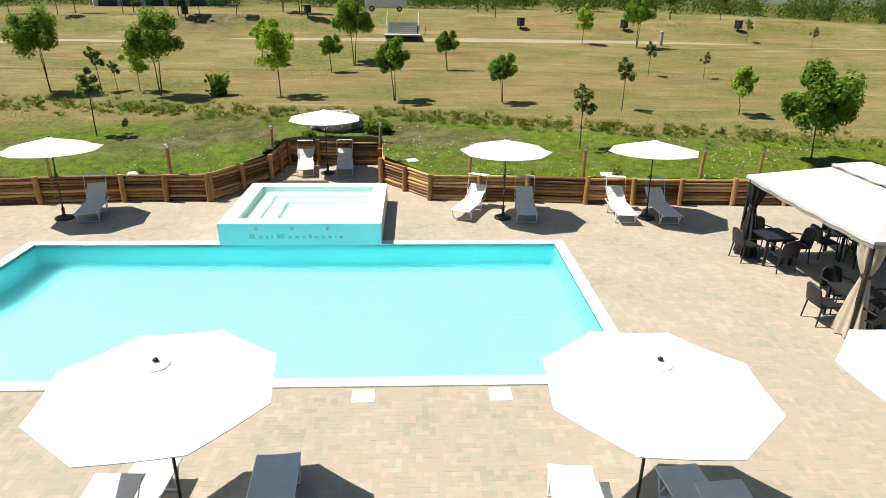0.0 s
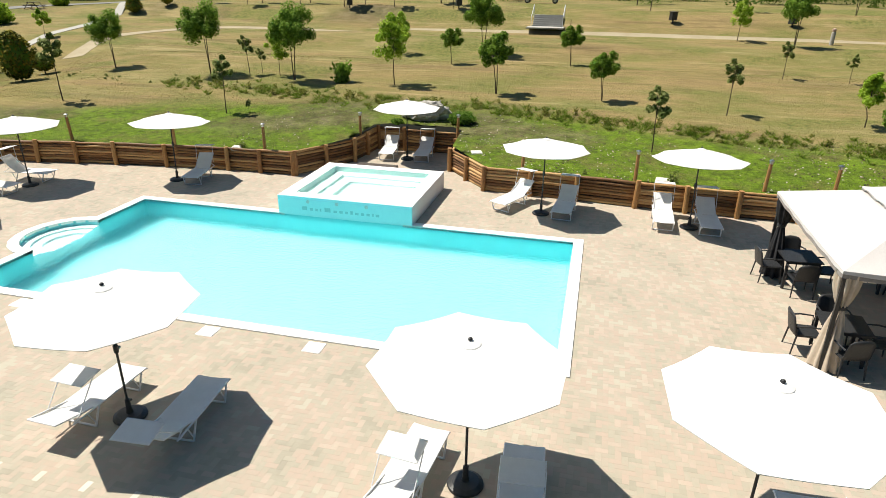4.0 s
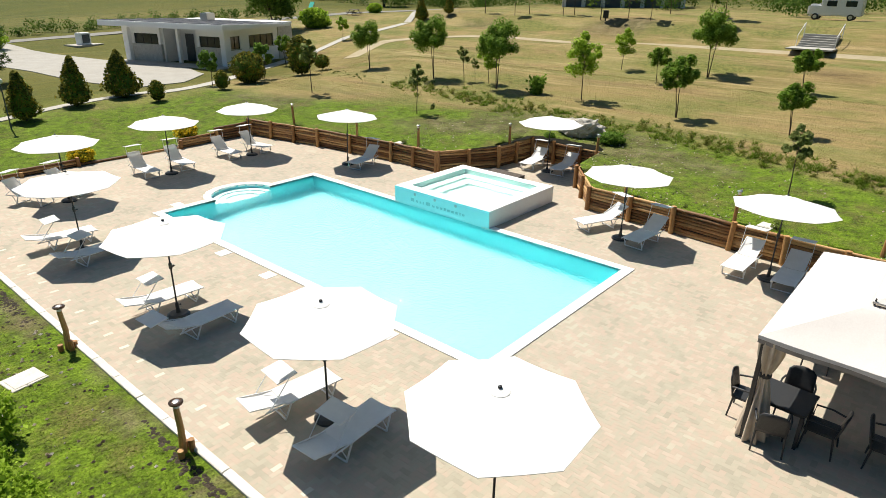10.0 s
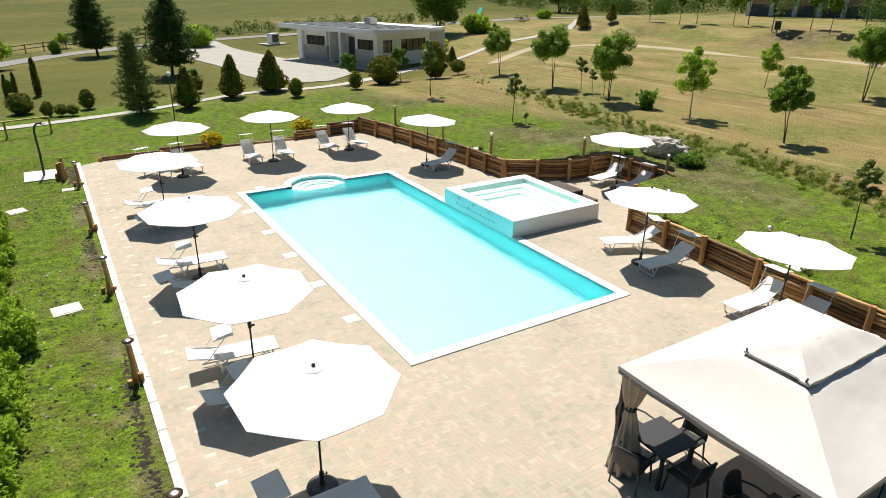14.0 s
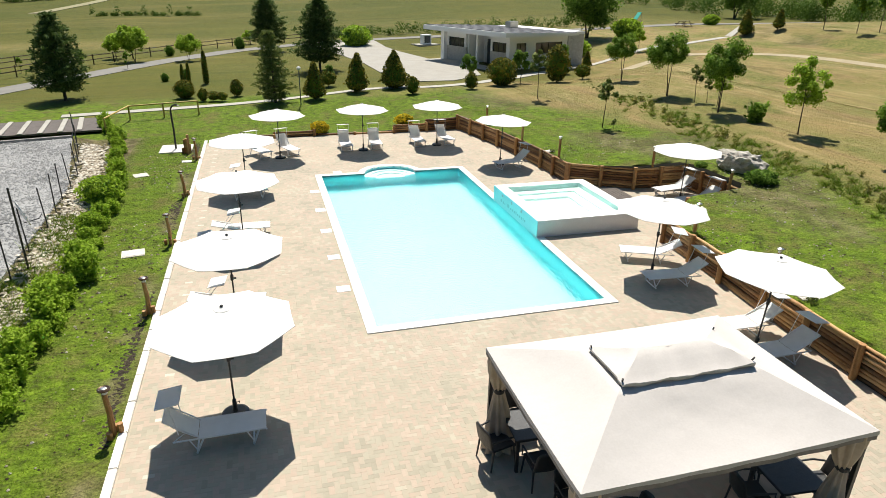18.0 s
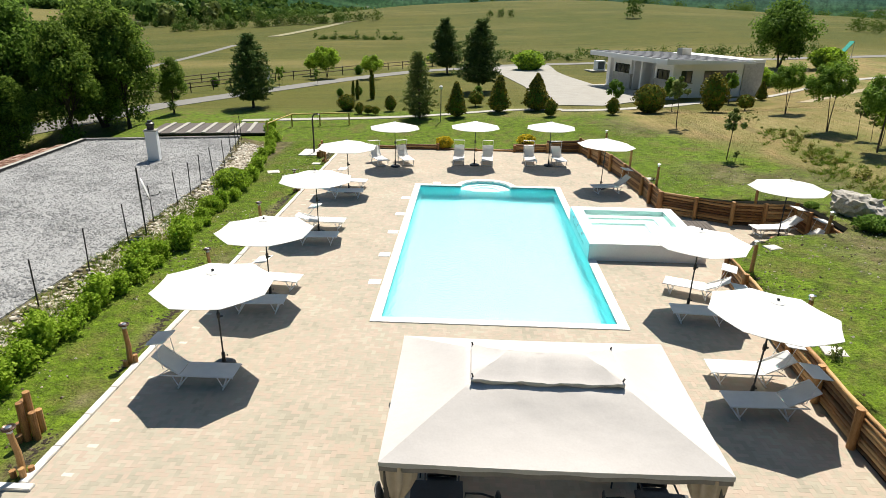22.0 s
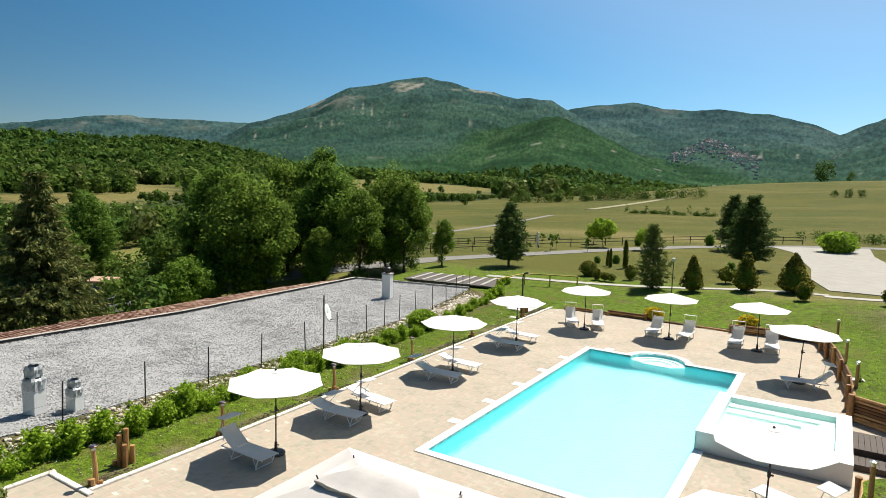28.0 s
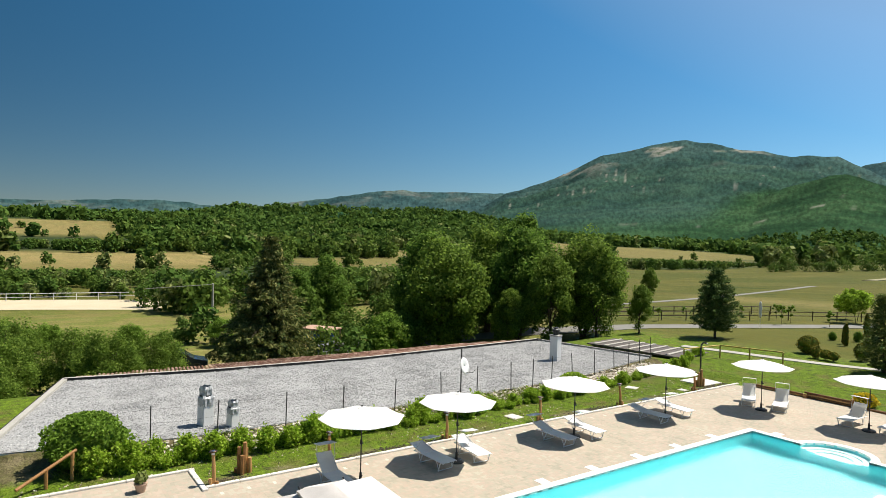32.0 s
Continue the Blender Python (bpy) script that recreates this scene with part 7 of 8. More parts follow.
    part("eaves", bm, M_bark, h, "dark timber eaves")
    return h


build_house()

ch = thing("chimney", "white rendered chimney with a dark cowl on the roof", "chimney", at=pose(-14.05, 16.95, 0.26, 0, 0, 12))
bm = bmesh.new()
box(bm, -0.28, -0.24, 0, 0.28, 0.24, 1.55, 0.01)
part("shaft", bm, M_white_wall, ch)
bm = bmesh.new()
box(bm, -0.32, -0.28, 1.55, 0.32, 0.28, 1.63, 0.01)
part("cap", bm, M_concrete, ch)
bm = bmesh.new()
lathe(bm, [(0.17, 1.63), (0.17, 1.82), (0.22, 1.84), (0.22, 1.96), (0.12, 2.02), (0.12, 2.1)], 14)
part("cowl", bm, M_pole, ch, "dark metal cowl")

for i, (x, y, w, hh) in enumerate(((-10.75, -5.2, 0.24, 1.5), (-10.05, -4.35, 0.19, 1.0))):
    v = thing("roof_vent", "white vent stack with its top wrapped in plastic sheet", "vent", "wrapped vents on the gravel roof", at=pose(x, y, 0.26, 0, 0, 15))
    bm = bmesh.new()
    box(bm, -w, -w * 0.9, 0, w, w * 0.9, hh * 0.74, 0.015)
    part("shaft", bm, M_white_wall, v, "white rendered shaft")
    bm = bmesh.new()
    box(bm, -w * 0.66, -w * 0.6, hh * 0.74, w * 0.66, w * 0.6, hh * 0.95, 0.01)
    part("cowl", bm, M_black_edge, v, "dark vent cowl")
    # loose folds tied round the neck
    bm = bmesh.new()
    rings = []
    for k, (q, z) in enumerate(((1.06, 0.52), (1.1, 0.62), (1.12, 0.72), (0.86, 0.78), (0.8, 0.86), (0.9, 0.95), (0.72, 1.02))):
        ring = []
        for a in range(20):
            g = 2 * math.pi * a / 20
            c, d = math.cos(g), math.sin(g)
            sq = 1.0 / max(abs(c), abs(d))
            fold = 1 + 0.07 * math.sin(7 * g + k) + random.uniform(-0.05, 0.05)
            ring.append(bm.verts.new((w * q * fold * c * min(sq, 1.25), w * 0.92 * q * fold * d * min(sq, 1.25), hh * (z + 0.015 * math.sin(5 * g + 2 * k)))))
        rings.append(ring)
    for p, q in zip(rings, rings[1:]):
        for a in range(20):
            bm.faces.new((p[a], p[(a + 1) % 20], q[(a + 1) % 20], q[a]))
    wrap = part("wrapping", bm, M_foil, v, "crumpled clear plastic wrapping")
    wrap.modifiers.new("thickness", "SOLIDIFY").thickness = 0.004
    bm = bmesh.new()
    lathe(bm, [(w * 0.93, hh * 0.765), (w * 0.96, hh * 0.78), (w * 0.93, hh * 0.795)], 16)
    part("tie", bm, M_pole, wrap, "dark cord")


def slatted_roof():
    p = thing("slatted_roof", "low dark lean-to roof with pale cross battens", "roof", at=pose(-18.2, 24.4, 0.18, 0, 0, 9))
    bm = bmesh.new()
    box(bm, 0, 0, -0.05, 7.6, 3.9, 0.05, 0.01, pose(0, 0, 0, 0))
    part("sheet", bm, mat("weathered_dark_board", [(0.06, 0.05, 0.045), (0.13, 0.11, 0.1)], 2, 0.8, 0.4, 30, stretch=(1, 4, 1)), p)
    for i in range(7):
        bm = bmesh.new()
        box(bm, 0.5 + i * 0.95, 0.02, 0.052, 0.76 + i * 0.95, 3.86, 0.11, 0.01, pose(0, 0, 0, 0, 0, random.uniform(-1.5, 1.5)))
        part("batten", bm, M_concrete, p)


slatted_roof()


# ---- wire fence, dish and pebbles beside the roof ----
wf = thing("wire_fence", "thin dark metal fence posts with slack wire", "fence")
posts = [(-9.75, -9.5), (-9.35, -7.4), (-9.1, -5.2), (-9.05, -2.6), (-9.0, -0.2), (-9.05, 2.3), (-9.12, 4.8), (-9.3, 7.0), (-9.35, 9.2), (-9.5, 10.8), (-9.65, 12.3), (-9.75, 14.0), (-9.95, 16.0), (-10.4, 18.2), (-10.8, 20.0), (-11.2, 21.6), (-11.6, 23.2)]
bm = bmesh.new()
tube(bm, [(0, 0, -0.1), (0, 0, 1.45)], 0.022, 6)
pm = bpy.data.meshes.new("post")
bm.to_mesh(pm)
bm.free()
pm.materials.append(M_pole)
for x, y in posts:
    piece("post", pm, pose(x, y, gz(x, y), random.uniform(-3, 3), random.uniform(-3, 3), 0), wf)
for hgt in (0.35, 0.85, 1.35):
    bm = bmesh.new()
    for a, b in zip(posts, posts[1:]):
        pa, pb = Vector((*a, gz(*a) + hgt)), Vector((*b, gz(*b) + hgt))
        tube(bm, [pa, pa.lerp(pb, 0.5) - Vector((0, 0, 0.04)), pb], 0.004, 3, caps=False)
    part("wire", bm, M_pole, wf)

dish = thing("satellite_dish", "white satellite dish on a dark pole", "satellite dish", at=pose(-9.0, 5.8, gz(-9.0, 5.8)))
bm = bmesh.new()
tube(bm, [(0, 0, -0.05), (0, 0, 2.5)], 0.03, 8)
part("pole", bm, M_pole, dish)
bm = bmesh.new()
rows = [[bm.verts.new((r * math.cos(a), r * math.sin(a), 0.22 * r * r)) for a in (2 * math.pi * j / 24 for j in range(24))] for r in (0.02, 0.14, 0.27, 0.4)]
for a, b in zip(rows, rows[1:]):
    for j in range(24):
        bm.faces.new((a[j], a[(j + 1) % 24], b[(j + 1) % 24], b[j]))
bmesh.ops.transform(bm, matrix=pose(0.14, 0.06, 1.72, 74, 0, 118), verts=bm.verts)
d = part("reflector", bm, M_alu, dish, "white dish", smooth=True)
d.modifiers.new("thickness", "SOLIDIFY").thickness = 0.012
bm = bmesh.new()
tube(bm, [(0.14, 0.08, 1.42), (0.5, 0.32, 1.46), (0.56, 0.36, 1.58)], 0.012, 6)
part("feed_arm", bm, M_pole, dish)


def pebble_strip():
    rng = np.random.default_rng(3)
    V, F = [], []
    line = [(-9.0, -9.0), (-8.75, -5), (-8.7, 2.0), (-8.75, 6.0), (-8.95, 9.5), (-9.25, 13), (-9.8, 17.5), (-10.7, 22.5)]
    ico = bmesh.new()
    bmesh.ops.create_icosphere(ico, subdivisions=1, radius=1)
    iv, jf = np.array([v.co for v in ico.verts]), np.array([[v.index for v in f.verts] for f in ico.faces])
    ico.free()
    n = 0
    for x, y in along(line, 4600, 0.3):
        s = rng.uniform(0.025, 0.1)
        v = iv * s * rng.uniform(0.75, 1.2, (len(iv), 1)) * np.array([1.2, 0.9, 0.65]) + np.array([x, y, gz(x, y) + s * 0.3])
        V.append(v)
        F.append(jf + n)
        n += len(v)
    ob = raw("pebbles", np.concatenate(V).tolist(), np.concatenate(F).tolist(), M_pebble)
    tagged(ob, "strip of white limestone pebbles beside the gravel roof", "pebbles", kind="stuff")


pebble_strip()


def kerb_soil():
    """Crumbly dark earth heaped in patches along the outside of the kerb."""
    rng = np.random.default_rng(17)
    V, F, n = [], [], 0
    for _ in range(4200):
        y = rng.uniform(-6.2, 22.0)
        x = -5.37 - abs(rng.normal()) * 0.2
        if float(wobble(np.array(x * 1.5), np.array(y), 1.3, 4.0)) + 0.25 * rng.normal() < 0.12 + 0.9 * (-5.37 - x):
            continue
        r, k = rng.uniform(0.018, 0.07), 7
        a = np.linspace(0, 6.283, k, endpoint=False) + rng.random()
        q = r * rng.uniform(0.6, 1.3, k)
        z = gz(x, y)
        V += [(x + c * math.cos(b), y + c * math.sin(b), z - 0.004) for b, c in zip(a, q)] + [(x, y, z + r * rng.uniform(0.2, 0.45))]
        F += [(n + i, n + (i + 1) % k, n + k) for i in range(k)]
        n += k + 1
    ob = raw("loose_soil", V, F, mat("dark_garden_soil", [(0.018, 0.013, 0.008), (0.035, 0.026, 0.015), (0.06, 0.045, 0.028)], 5, 0.95, 0.6, 30, island=0.3))
    tagged(ob, "crumbly dark soil along the terrace kerb", "soil", kind="stuff")


kerb_soil()


# ---- boulder, logs, covers, shower ----
def boulder(x, y, sx, sy, sz, rz, label):
    bm = bmesh.new()
    bmesh.ops.create_icosphere(bm, subdivisions=4, radius=1)
    for v in bm.verts:
        p = v.co.copy()
        n = noise.fractal(p * 1.3, 1.0, 2.0, 5)
        m = noise.fractal(p * 4.5, 0.9, 2.0, 4)
        v.co = p * (1 + 0.3 * n + 0.15 * m)
        if v.co.z > 0.45:
            v.co.z -= 0.35 * max(0, 1 - (v.co.x ** 2 + v.co.y ** 2))
    ob = part("boulder", bm, M_stone)
    ob.matrix_basis = pose(x, y, gz(x, y) + sz * 0.45, 0, 0, rz) @ Matrix.Diagonal((sx, sy, sz, 1))
    return tagged(ob, label, "boulder")


boulder(16.75, 7.3, 0.68, 1.0, 0.62, 10, "large pale limestone boulder with a hollowed top")


def log_cluster(x, y, heights, label):
    g = thing("log_cluster", label, "logs", at=pose(x, y, gz(x, y)))
    for i, hh in enumerate(heights):
        a = i * 2.4
        r = 0.07 + 0.065 * math.sqrt(i)
        bm = bmesh.new()
        tube(bm, [(r * math.cos(a), r * math.sin(a), -0.05), (r * math.cos(a) + 0.01, r * math.sin(a), hh)], 0.07, 10, 0.066)
        part("log", bm, M_post, g)


log_cluster(-5.85, -5.2, [1.0, 0.75, 0.86, 0.5, 0.3, 0.62, 0.22, 0.15], "stepped cluster of upright varnished logs on the grass")
log_cluster(-5.85, 19.9, [0.95, 0.7, 0.8, 0.45, 0.3], "cluster of upright logs at the terrace corner")

for x, y, w, dd, r in ((-6.38, 6.8, 0.34, 0.3, 8), (-7.5, 16.2, 0.3, 0.3, 20), (-5.75, 18.2, 0.22, 0.2, 0), (10.9, 13.2, 0.22, 0.18, 12), (12.4, 4.2, 0.24, 0.2, 18), (10.9, -2.3, 0.25, 0.22, -8)):
    bm = bmesh.new()
    box(bm, -w, -dd, -0.08, w, dd, 0.022, 0.008)
    box(bm, -w * 0.8, -dd * 0.8, 0.02, w * 0.8, dd * 0.8, 0.032, 0.004)
    ob = part("inspection_cover", bm, M_kerb)
    ob.matrix_basis = pose(x, y, gz(x, y), 0, 0, r)
    tagged(ob, "square pale concrete inspection cover set in the grass", "inspection cover", "inspection covers")

sh = thing("outdoor_shower", "dark curved shower post standing on a pale slab", "shower", at=pose(-6.5, 20.9, gz(-6.5, 20.9)))
bm = bmesh.new()
box(bm, -0.75, -0.8, -0.1, 0.8, 0.9, 0.05, 0.015)
part("slab", bm, M_kerb, sh, "pale paved slab")
bm = bmesh.new()
tube(bm, [(0, 0, 0.05), (0.02, 0, 1.0), (0.0, 0, 1.9), (0.03, 0, 2.12), (0.14, 0, 2.26), (0.34, 0, 2.3)], 0.05, 9, 0.04)
part("post", bm, M_pole, sh)
bm = bmesh.new()
lathe(bm, [(0.09, 0), (0.1, 0.02), (0.03, 0.06)], 12, pose(0.36, 0, 2.22))
part("shower_head", bm, M_pole, sh)

# hand rail and planter by the lower corner
rail = thing("log_handrail", "yellow peeled-log handrail beside the house", "handrail")
bm = bmesh.new()
tube(bm, [(-7.95, -9.75, 0.88), (-7.1, -11.3, 0.22)], 0.05, 9)
part("rail", bm, M_post, rail)
for x, y, za in ((-7.9, -9.85, 0.84), (-7.5, -10.55, 0.53)):
    bm = bmesh.new()
    tube(bm, [(x, y, -0.3), (x, y, za)], 0.055, 9)
    part("post", bm, M_post, rail)
pl = thing("planter", "small terracotta pot with dry brown plant", "planter", at=pose(-5.8, -8.25, 0))
bm = bmesh.new()
lathe(bm, [(0.12, 0), (0.17, 0.22), (0.19, 0.24), (0.19, 0.27), (0.15, 0.27)], 14)
part("pot", bm, M_tile, pl)
v, f = leaf_cloud(np.random.default_rng(4), [(0, 0, 0.42)], [0.2], 220, 0.06)
raw("plant", v.tolist(), f.tolist(), M_leaf_olive, pl, "dry brownish plant")

yr = thing("yellow_rail", "yellow wooden pole railing behind the lawn", "railing")
line = [(-10.6, 25.4), (-9.8, 28.3), (-7.9, 28.6), (-5.9, 28.9)]
for a, b in zip(line, line[1:]):
    bm = bmesh.new()
    tube(bm, [(*a, gz(*a) + 0.85), (*b, gz(*b) + 0.85)], 0.045, 8)
    part("rail", bm, mat("yellow_pole_wood", [(0.42, 0.28, 0.06), (0.58, 0.42, 0.12)], 6, 0.6, 0.2, 30) if a == line[0] else bpy.data.materials["yellow_pole_wood"], yr)
for a in line:
    bm = bmesh.new()
    tube(bm, [(*a, gz(*a) - 0.1), (*a, gz(*a) + 0.85)], 0.05, 8)
    part("post", bm, bpy.data.materials["yellow_pole_wood"], yr)


def rail_fence(line, label):
    f = thing("rail_fence", label, "fence")
    pts = []
    for a, b in zip(line, line[1:]):
        n = max(1, int(math.hypot(b[0] - a[0], b[1] - a[1]) / 2.2))
        pts += [(a[0] + (b[0] - a[0]) * i / n, a[1] + (b[1] - a[1]) * i / n) for i in range(n)]
    pts.append(line[-1])
    for i, a in enumerate(pts):
        bm = bmesh.new()
        tube(bm, [(*a, gz(*a) - 0.1), (*a, gz(*a) + 1.0)], 0.055, 6)
        part("post", bm, M_bark, f)
        if i:
            b = pts[i - 1]
            for hh in (0.5, 0.9):
                bm = bmesh.new()
                tube(bm, [(*b, gz(*b) + hh), (*a, gz(*a) + hh)], 0.045, 6)
                part("rail", bm, M_bark, f)


rail_fence([(-29, 40), (-23.5, 49), (-19.5, 57), (-12, 67.5), (-5, 75), (6, 78)], "brown wooden rail fence along the road")
rail_fence([(-34, 42), (-30, 52), (-24, 62)], "brown wooden rail fence in the field")

for x, y in ((-17.05, 46.8),):
    fl = thing("flag_banner", "white furled banner on a slim pole", "banner", at=pose(x, y, gz(x, y)))
    bm = bmesh.new()
    tube(bm, [(0, 0, 0), (0, 0, 2.6)], 0.02, 6)
    part("pole", bm, M_alu, fl)
    bm = bmesh.new()
    lathe(bm, [(0.05, 1.0), (0.13, 1.2), (0.15, 1.9), (0.12, 2.4), (0.04, 2.55)], 9)
    part("banner", bm, M_canvas, fl)


# ---- white service building ----
def build_block():
    ang = math.degrees(math.atan2(2.8, 8.3))
    b = thing("service_building", "low white building with a flat overhanging roof", "building", at=pose(20.3, 42.6, 0.85, 0, 0, ang) @ Matrix.Diagonal((1.09, 1.0, 1.1, 1)))
    L, D, H = 8.8, 11.2, 2.75
    M_stone_face = mat("rough_stone_facing", [(0.34, 0.32, 0.29), (0.5, 0.48, 0.44), (0.62, 0.6, 0.56)], 3.5, 0.9, 0.8, 9, fine=9)
    for x0, y0, x1, y1 in ((0, 0, 0.5, 0.5), (0, D - 0.6, 0.5, D)):
        bm = bmesh.new()
        box(bm, x0, y0, -0.3, x1, y1, H, 0.01)
        part("pier", bm, M_white_paint, b, "white rendered pier")
    # front wall with piers, windows and a recessed entrance
    for y0, y1, z0, z1, m, nm in ((0.5, 3.3, -0.3, 1.35, M_stone_face, "stone_panel"), (0.5, 3.3, 2.15, H, M_white_paint, "wall"), (7.3, 10.6, -0.3, 1.35, M_stone_face, "stone_panel"), (7.3, 10.6, 2.15, H, M_white_paint, "wall")):
        bm = bmesh.new()
        box(bm, 0.35, y0, z0, 0.6, y1, z1)
        part(nm, bm, m, b)
    for y0, y1 in ((0.5, 0.75), (3.0, 3.3), (7.3, 7.55), (10.3, 10.6)):
        bm = bmesh.new()
        box(bm, 0.352, y0, 1.35, 0.598, y1, 2.15)
        part("wall", bm, M_white_paint, b)
    for y0, y1 in ((0.75, 3.0), (7.55, 10.3)):
        w = None
        bm = bmesh.new()
        box(bm, 0.46, y0, 1.35, 0.5, y1, 2.15)
        w = part("window", bm, M_glass_dark, b, "dark strip window")
        for k in range(4):
            yy = y0 + (y1 - y0) * k / 3
            bm = bmesh.new()
            box(bm, 0.42, yy - 0.025, 1.35, 0.458, yy + 0.025, 2.15)
            part("window_frame", bm, M_pole, w)
    bm = bmesh.new()
    box(bm, 2.4, 3.3, -0.3, 2.6, 7.3, H)
    part("wall", bm, M_white_paint, b)
    for y in (3.3, 7.1):
        bm = bmesh.new()
        box(bm, 0.6, y, -0.3, 2.4, y + 0.2, H)
        part("wall", bm, M_white_paint, b)
    for y in (3.9, 5.6):
        bm = bmesh.new()
        box(bm, 2.36, y, -0.05, 2.398, y + 0.95, 2.1, 0.005)
        dr = part("door", bm, M_grey_roof, b, "grey metal door")
        bm = bmesh.new()
        box(bm, 2.33, y + 0.8, 0.98, 2.36, y + 0.9, 1.02)
        part("handle", bm, M_steel, dr)
    bm = bmesh.new()
    box(bm, 0.1, 5.0, -0.3, 0.35, 5.25, H)
    part("column", bm, M_white_paint, b)
    # side wall with windows
    for x0, x1, z0, z1 in ((0.5, 1.0, -0.3, H), (1.0, 6.4, -0.3, 1.2), (1.0, 6.4, 2.15, H), (2.1, 3.2, 1.2, 2.15), (6.4, 7.0, -0.3, H)):
        bm = bmesh.new()
        box(bm, x0, 0.3, z0, x1, 0.55, z1)
        part("wall", bm, M_white_paint, b)
    for x0, x1 in ((1.0, 2.1), (3.2, 6.4)):
        bm = bmesh.new()
        box(bm, x0, 0.4, 1.2, x1, 0.44, 2.15)
        w = part("window", bm, M_glass_dark, b, "dark window")
        n = 2 if x1 - x0 < 2 else 4
        for k in range(n + 1):
            xx = x0 + (x1 - x0) * k / n
            bm = bmesh.new()
            box(bm, xx - 0.03, 0.36, 1.2, xx + 0.03, 0.398, 2.15)
            part("window_frame", bm, M_pole, w)
        bm = bmesh.new()
        box(bm, x0 - 0.05, 0.24, 1.14, x1 + 0.05, 0.4, 1.198)
        part("sill", bm, M_concrete, w)
    bm = bmesh.new()
    box(bm, 7.0, 0.2, -0.3, 9.0, 0.55, H - 0.02)
    part("stone_panel", bm, M_stone_face, b, "rough stone end panel")
    bm = bmesh.new()
    box(bm, 8.75, 0.56, -0.3, 9.0, D, H)
    part("wall", bm, M_white_paint, b)
    bm = bmesh.new()
    box(bm, 0.6, D - 0.25, -0.3, 8.75, D, H)
    part("wall", bm, M_white_paint, b)
    bm = bmesh.new()
    box(bm, -1.5, -1.3, H, 6.9, D + 0.9, H + 0.3, 0.02)
    for v in bm.verts:
        if v.co.z > H + 0.15:
            v.co.z += 0.1 - 0.024 * (v.co.x + 1.5)
    roof = part("roof", bm, M_white_paint, b, "flat white roof slab")
    bm = bmesh.new()
    box(bm, 6.91, 0.18, H - 0.018, 9.05, D, H + 0.22, 0.01)
    part("end_parapet", bm, M_white_paint, b, "white end block")
    bm = bmesh.new()
    box(bm, -1.35, -1.15, H + 0.402, 6.75, D + 0.75, H + 0.43, 0, pose(0, 0, 0, 0, 0, 0))
    for v in bm.verts:
        v.co.z -= 0.024 * (v.co.x + 1.5)
    part("roof_sheet", bm, M_grey_roof, roof, "grey roof covering")
    for i in range(7):
        bm = bmesh.new()
        box(bm, -1.3 + i * 1.2, -1.1, H + 0.43 - 0.029 * i, -1.26 + i * 1.2, D + 0.7, H + 0.46 - 0.029 * i)
        part("seam", bm, M_grey_roof, roof)
    bm = bmesh.new()
    box(bm, 4.6, 6.0, H + 0.2, 5.6, 6.8, H + 0.85, 0.02)
    part("roof_unit", bm, M_steel, roof, "metal box on the roof")
    bm = bmesh.new()
    box(bm, -1.6, -0.6, -0.3, 0.34, D + 0.3, 0.06, 0.01)
    part("plinth", bm, M_concrete, b, "concrete plinth")


build_block()

# small things by the meadow tracks
for x, y in ((51.4, -5.6), (51.3, -15.2), (51.4, -26.0), (53, 14), (52.5, 25)):
    bn = thing("waste_bin", "dark metal waste bin on a post", "bin", "waste bins in the meadow", at=pose(x, y, gz(x, y), 0, 0, 30))
    bm = bmesh.new()
    box(bm, -0.26, -0.26, 0.2, 0.26, 0.26, 0.85, 0.03)
    part("body", bm, M_pole, bn)
    bm = bmesh.new()
    box(bm, -0.3, -0.3, 0.85, 0.3, 0.3, 0.92, 0.02)
    part("lid", bm, M_black, bn)
    bm = bmesh.new()
    box(bm, -0.05, -0.05, -0.1, 0.05, 0.05, 0.25)
    part("post", bm, M_pole, bn)
bo = thing("marker_post", "white concrete marker post beside the track", "post", at=pose(47.0, -17.2, gz(47.0, -17.2)))
bm = bmesh.new()
lathe(bm, [(0.16, -0.1), (0.15, 0.95), (0.1, 1.05)], 10)
part("shaft", bm, M_concrete, bo)
bm = bmesh.new()
lathe(bm, [(0.15, 1.05), (0.16, 1.2), (0.06, 1.28)], 10)
part("cap", bm, M_tile, bo, "terracotta cap")

st = thing("garden_steps", "pale steps with rails up the grassy bank", "steps", at=pose(49.8, 5.2, gz(49.8, 5.2) - 0.05))
for i in range(6):
    bm = bmesh.new()
    box(bm, i * 0.32, -1.3, 0, i * 0.32 + 0.34, 1.3, 0.16 * (i + 1), 0.01)
    part("tread", bm, M_concrete, st)
for s in (-1, 1):
    bm = bmesh.new()
    tube(bm, [(0, s * 1.4, 0), (0, s * 1.4, 0.9), (1.9, s * 1.4, 1.8), (1.9, s * 1.4, 0.7)], 0.03, 6)
    part("rail", bm, M_alu, st)
bm = bmesh.new()
box(bm, -2.2, -1.6, -0.05, 0, 1.6, 0.06, 0.01)
part("landing", bm, M_concrete, st)


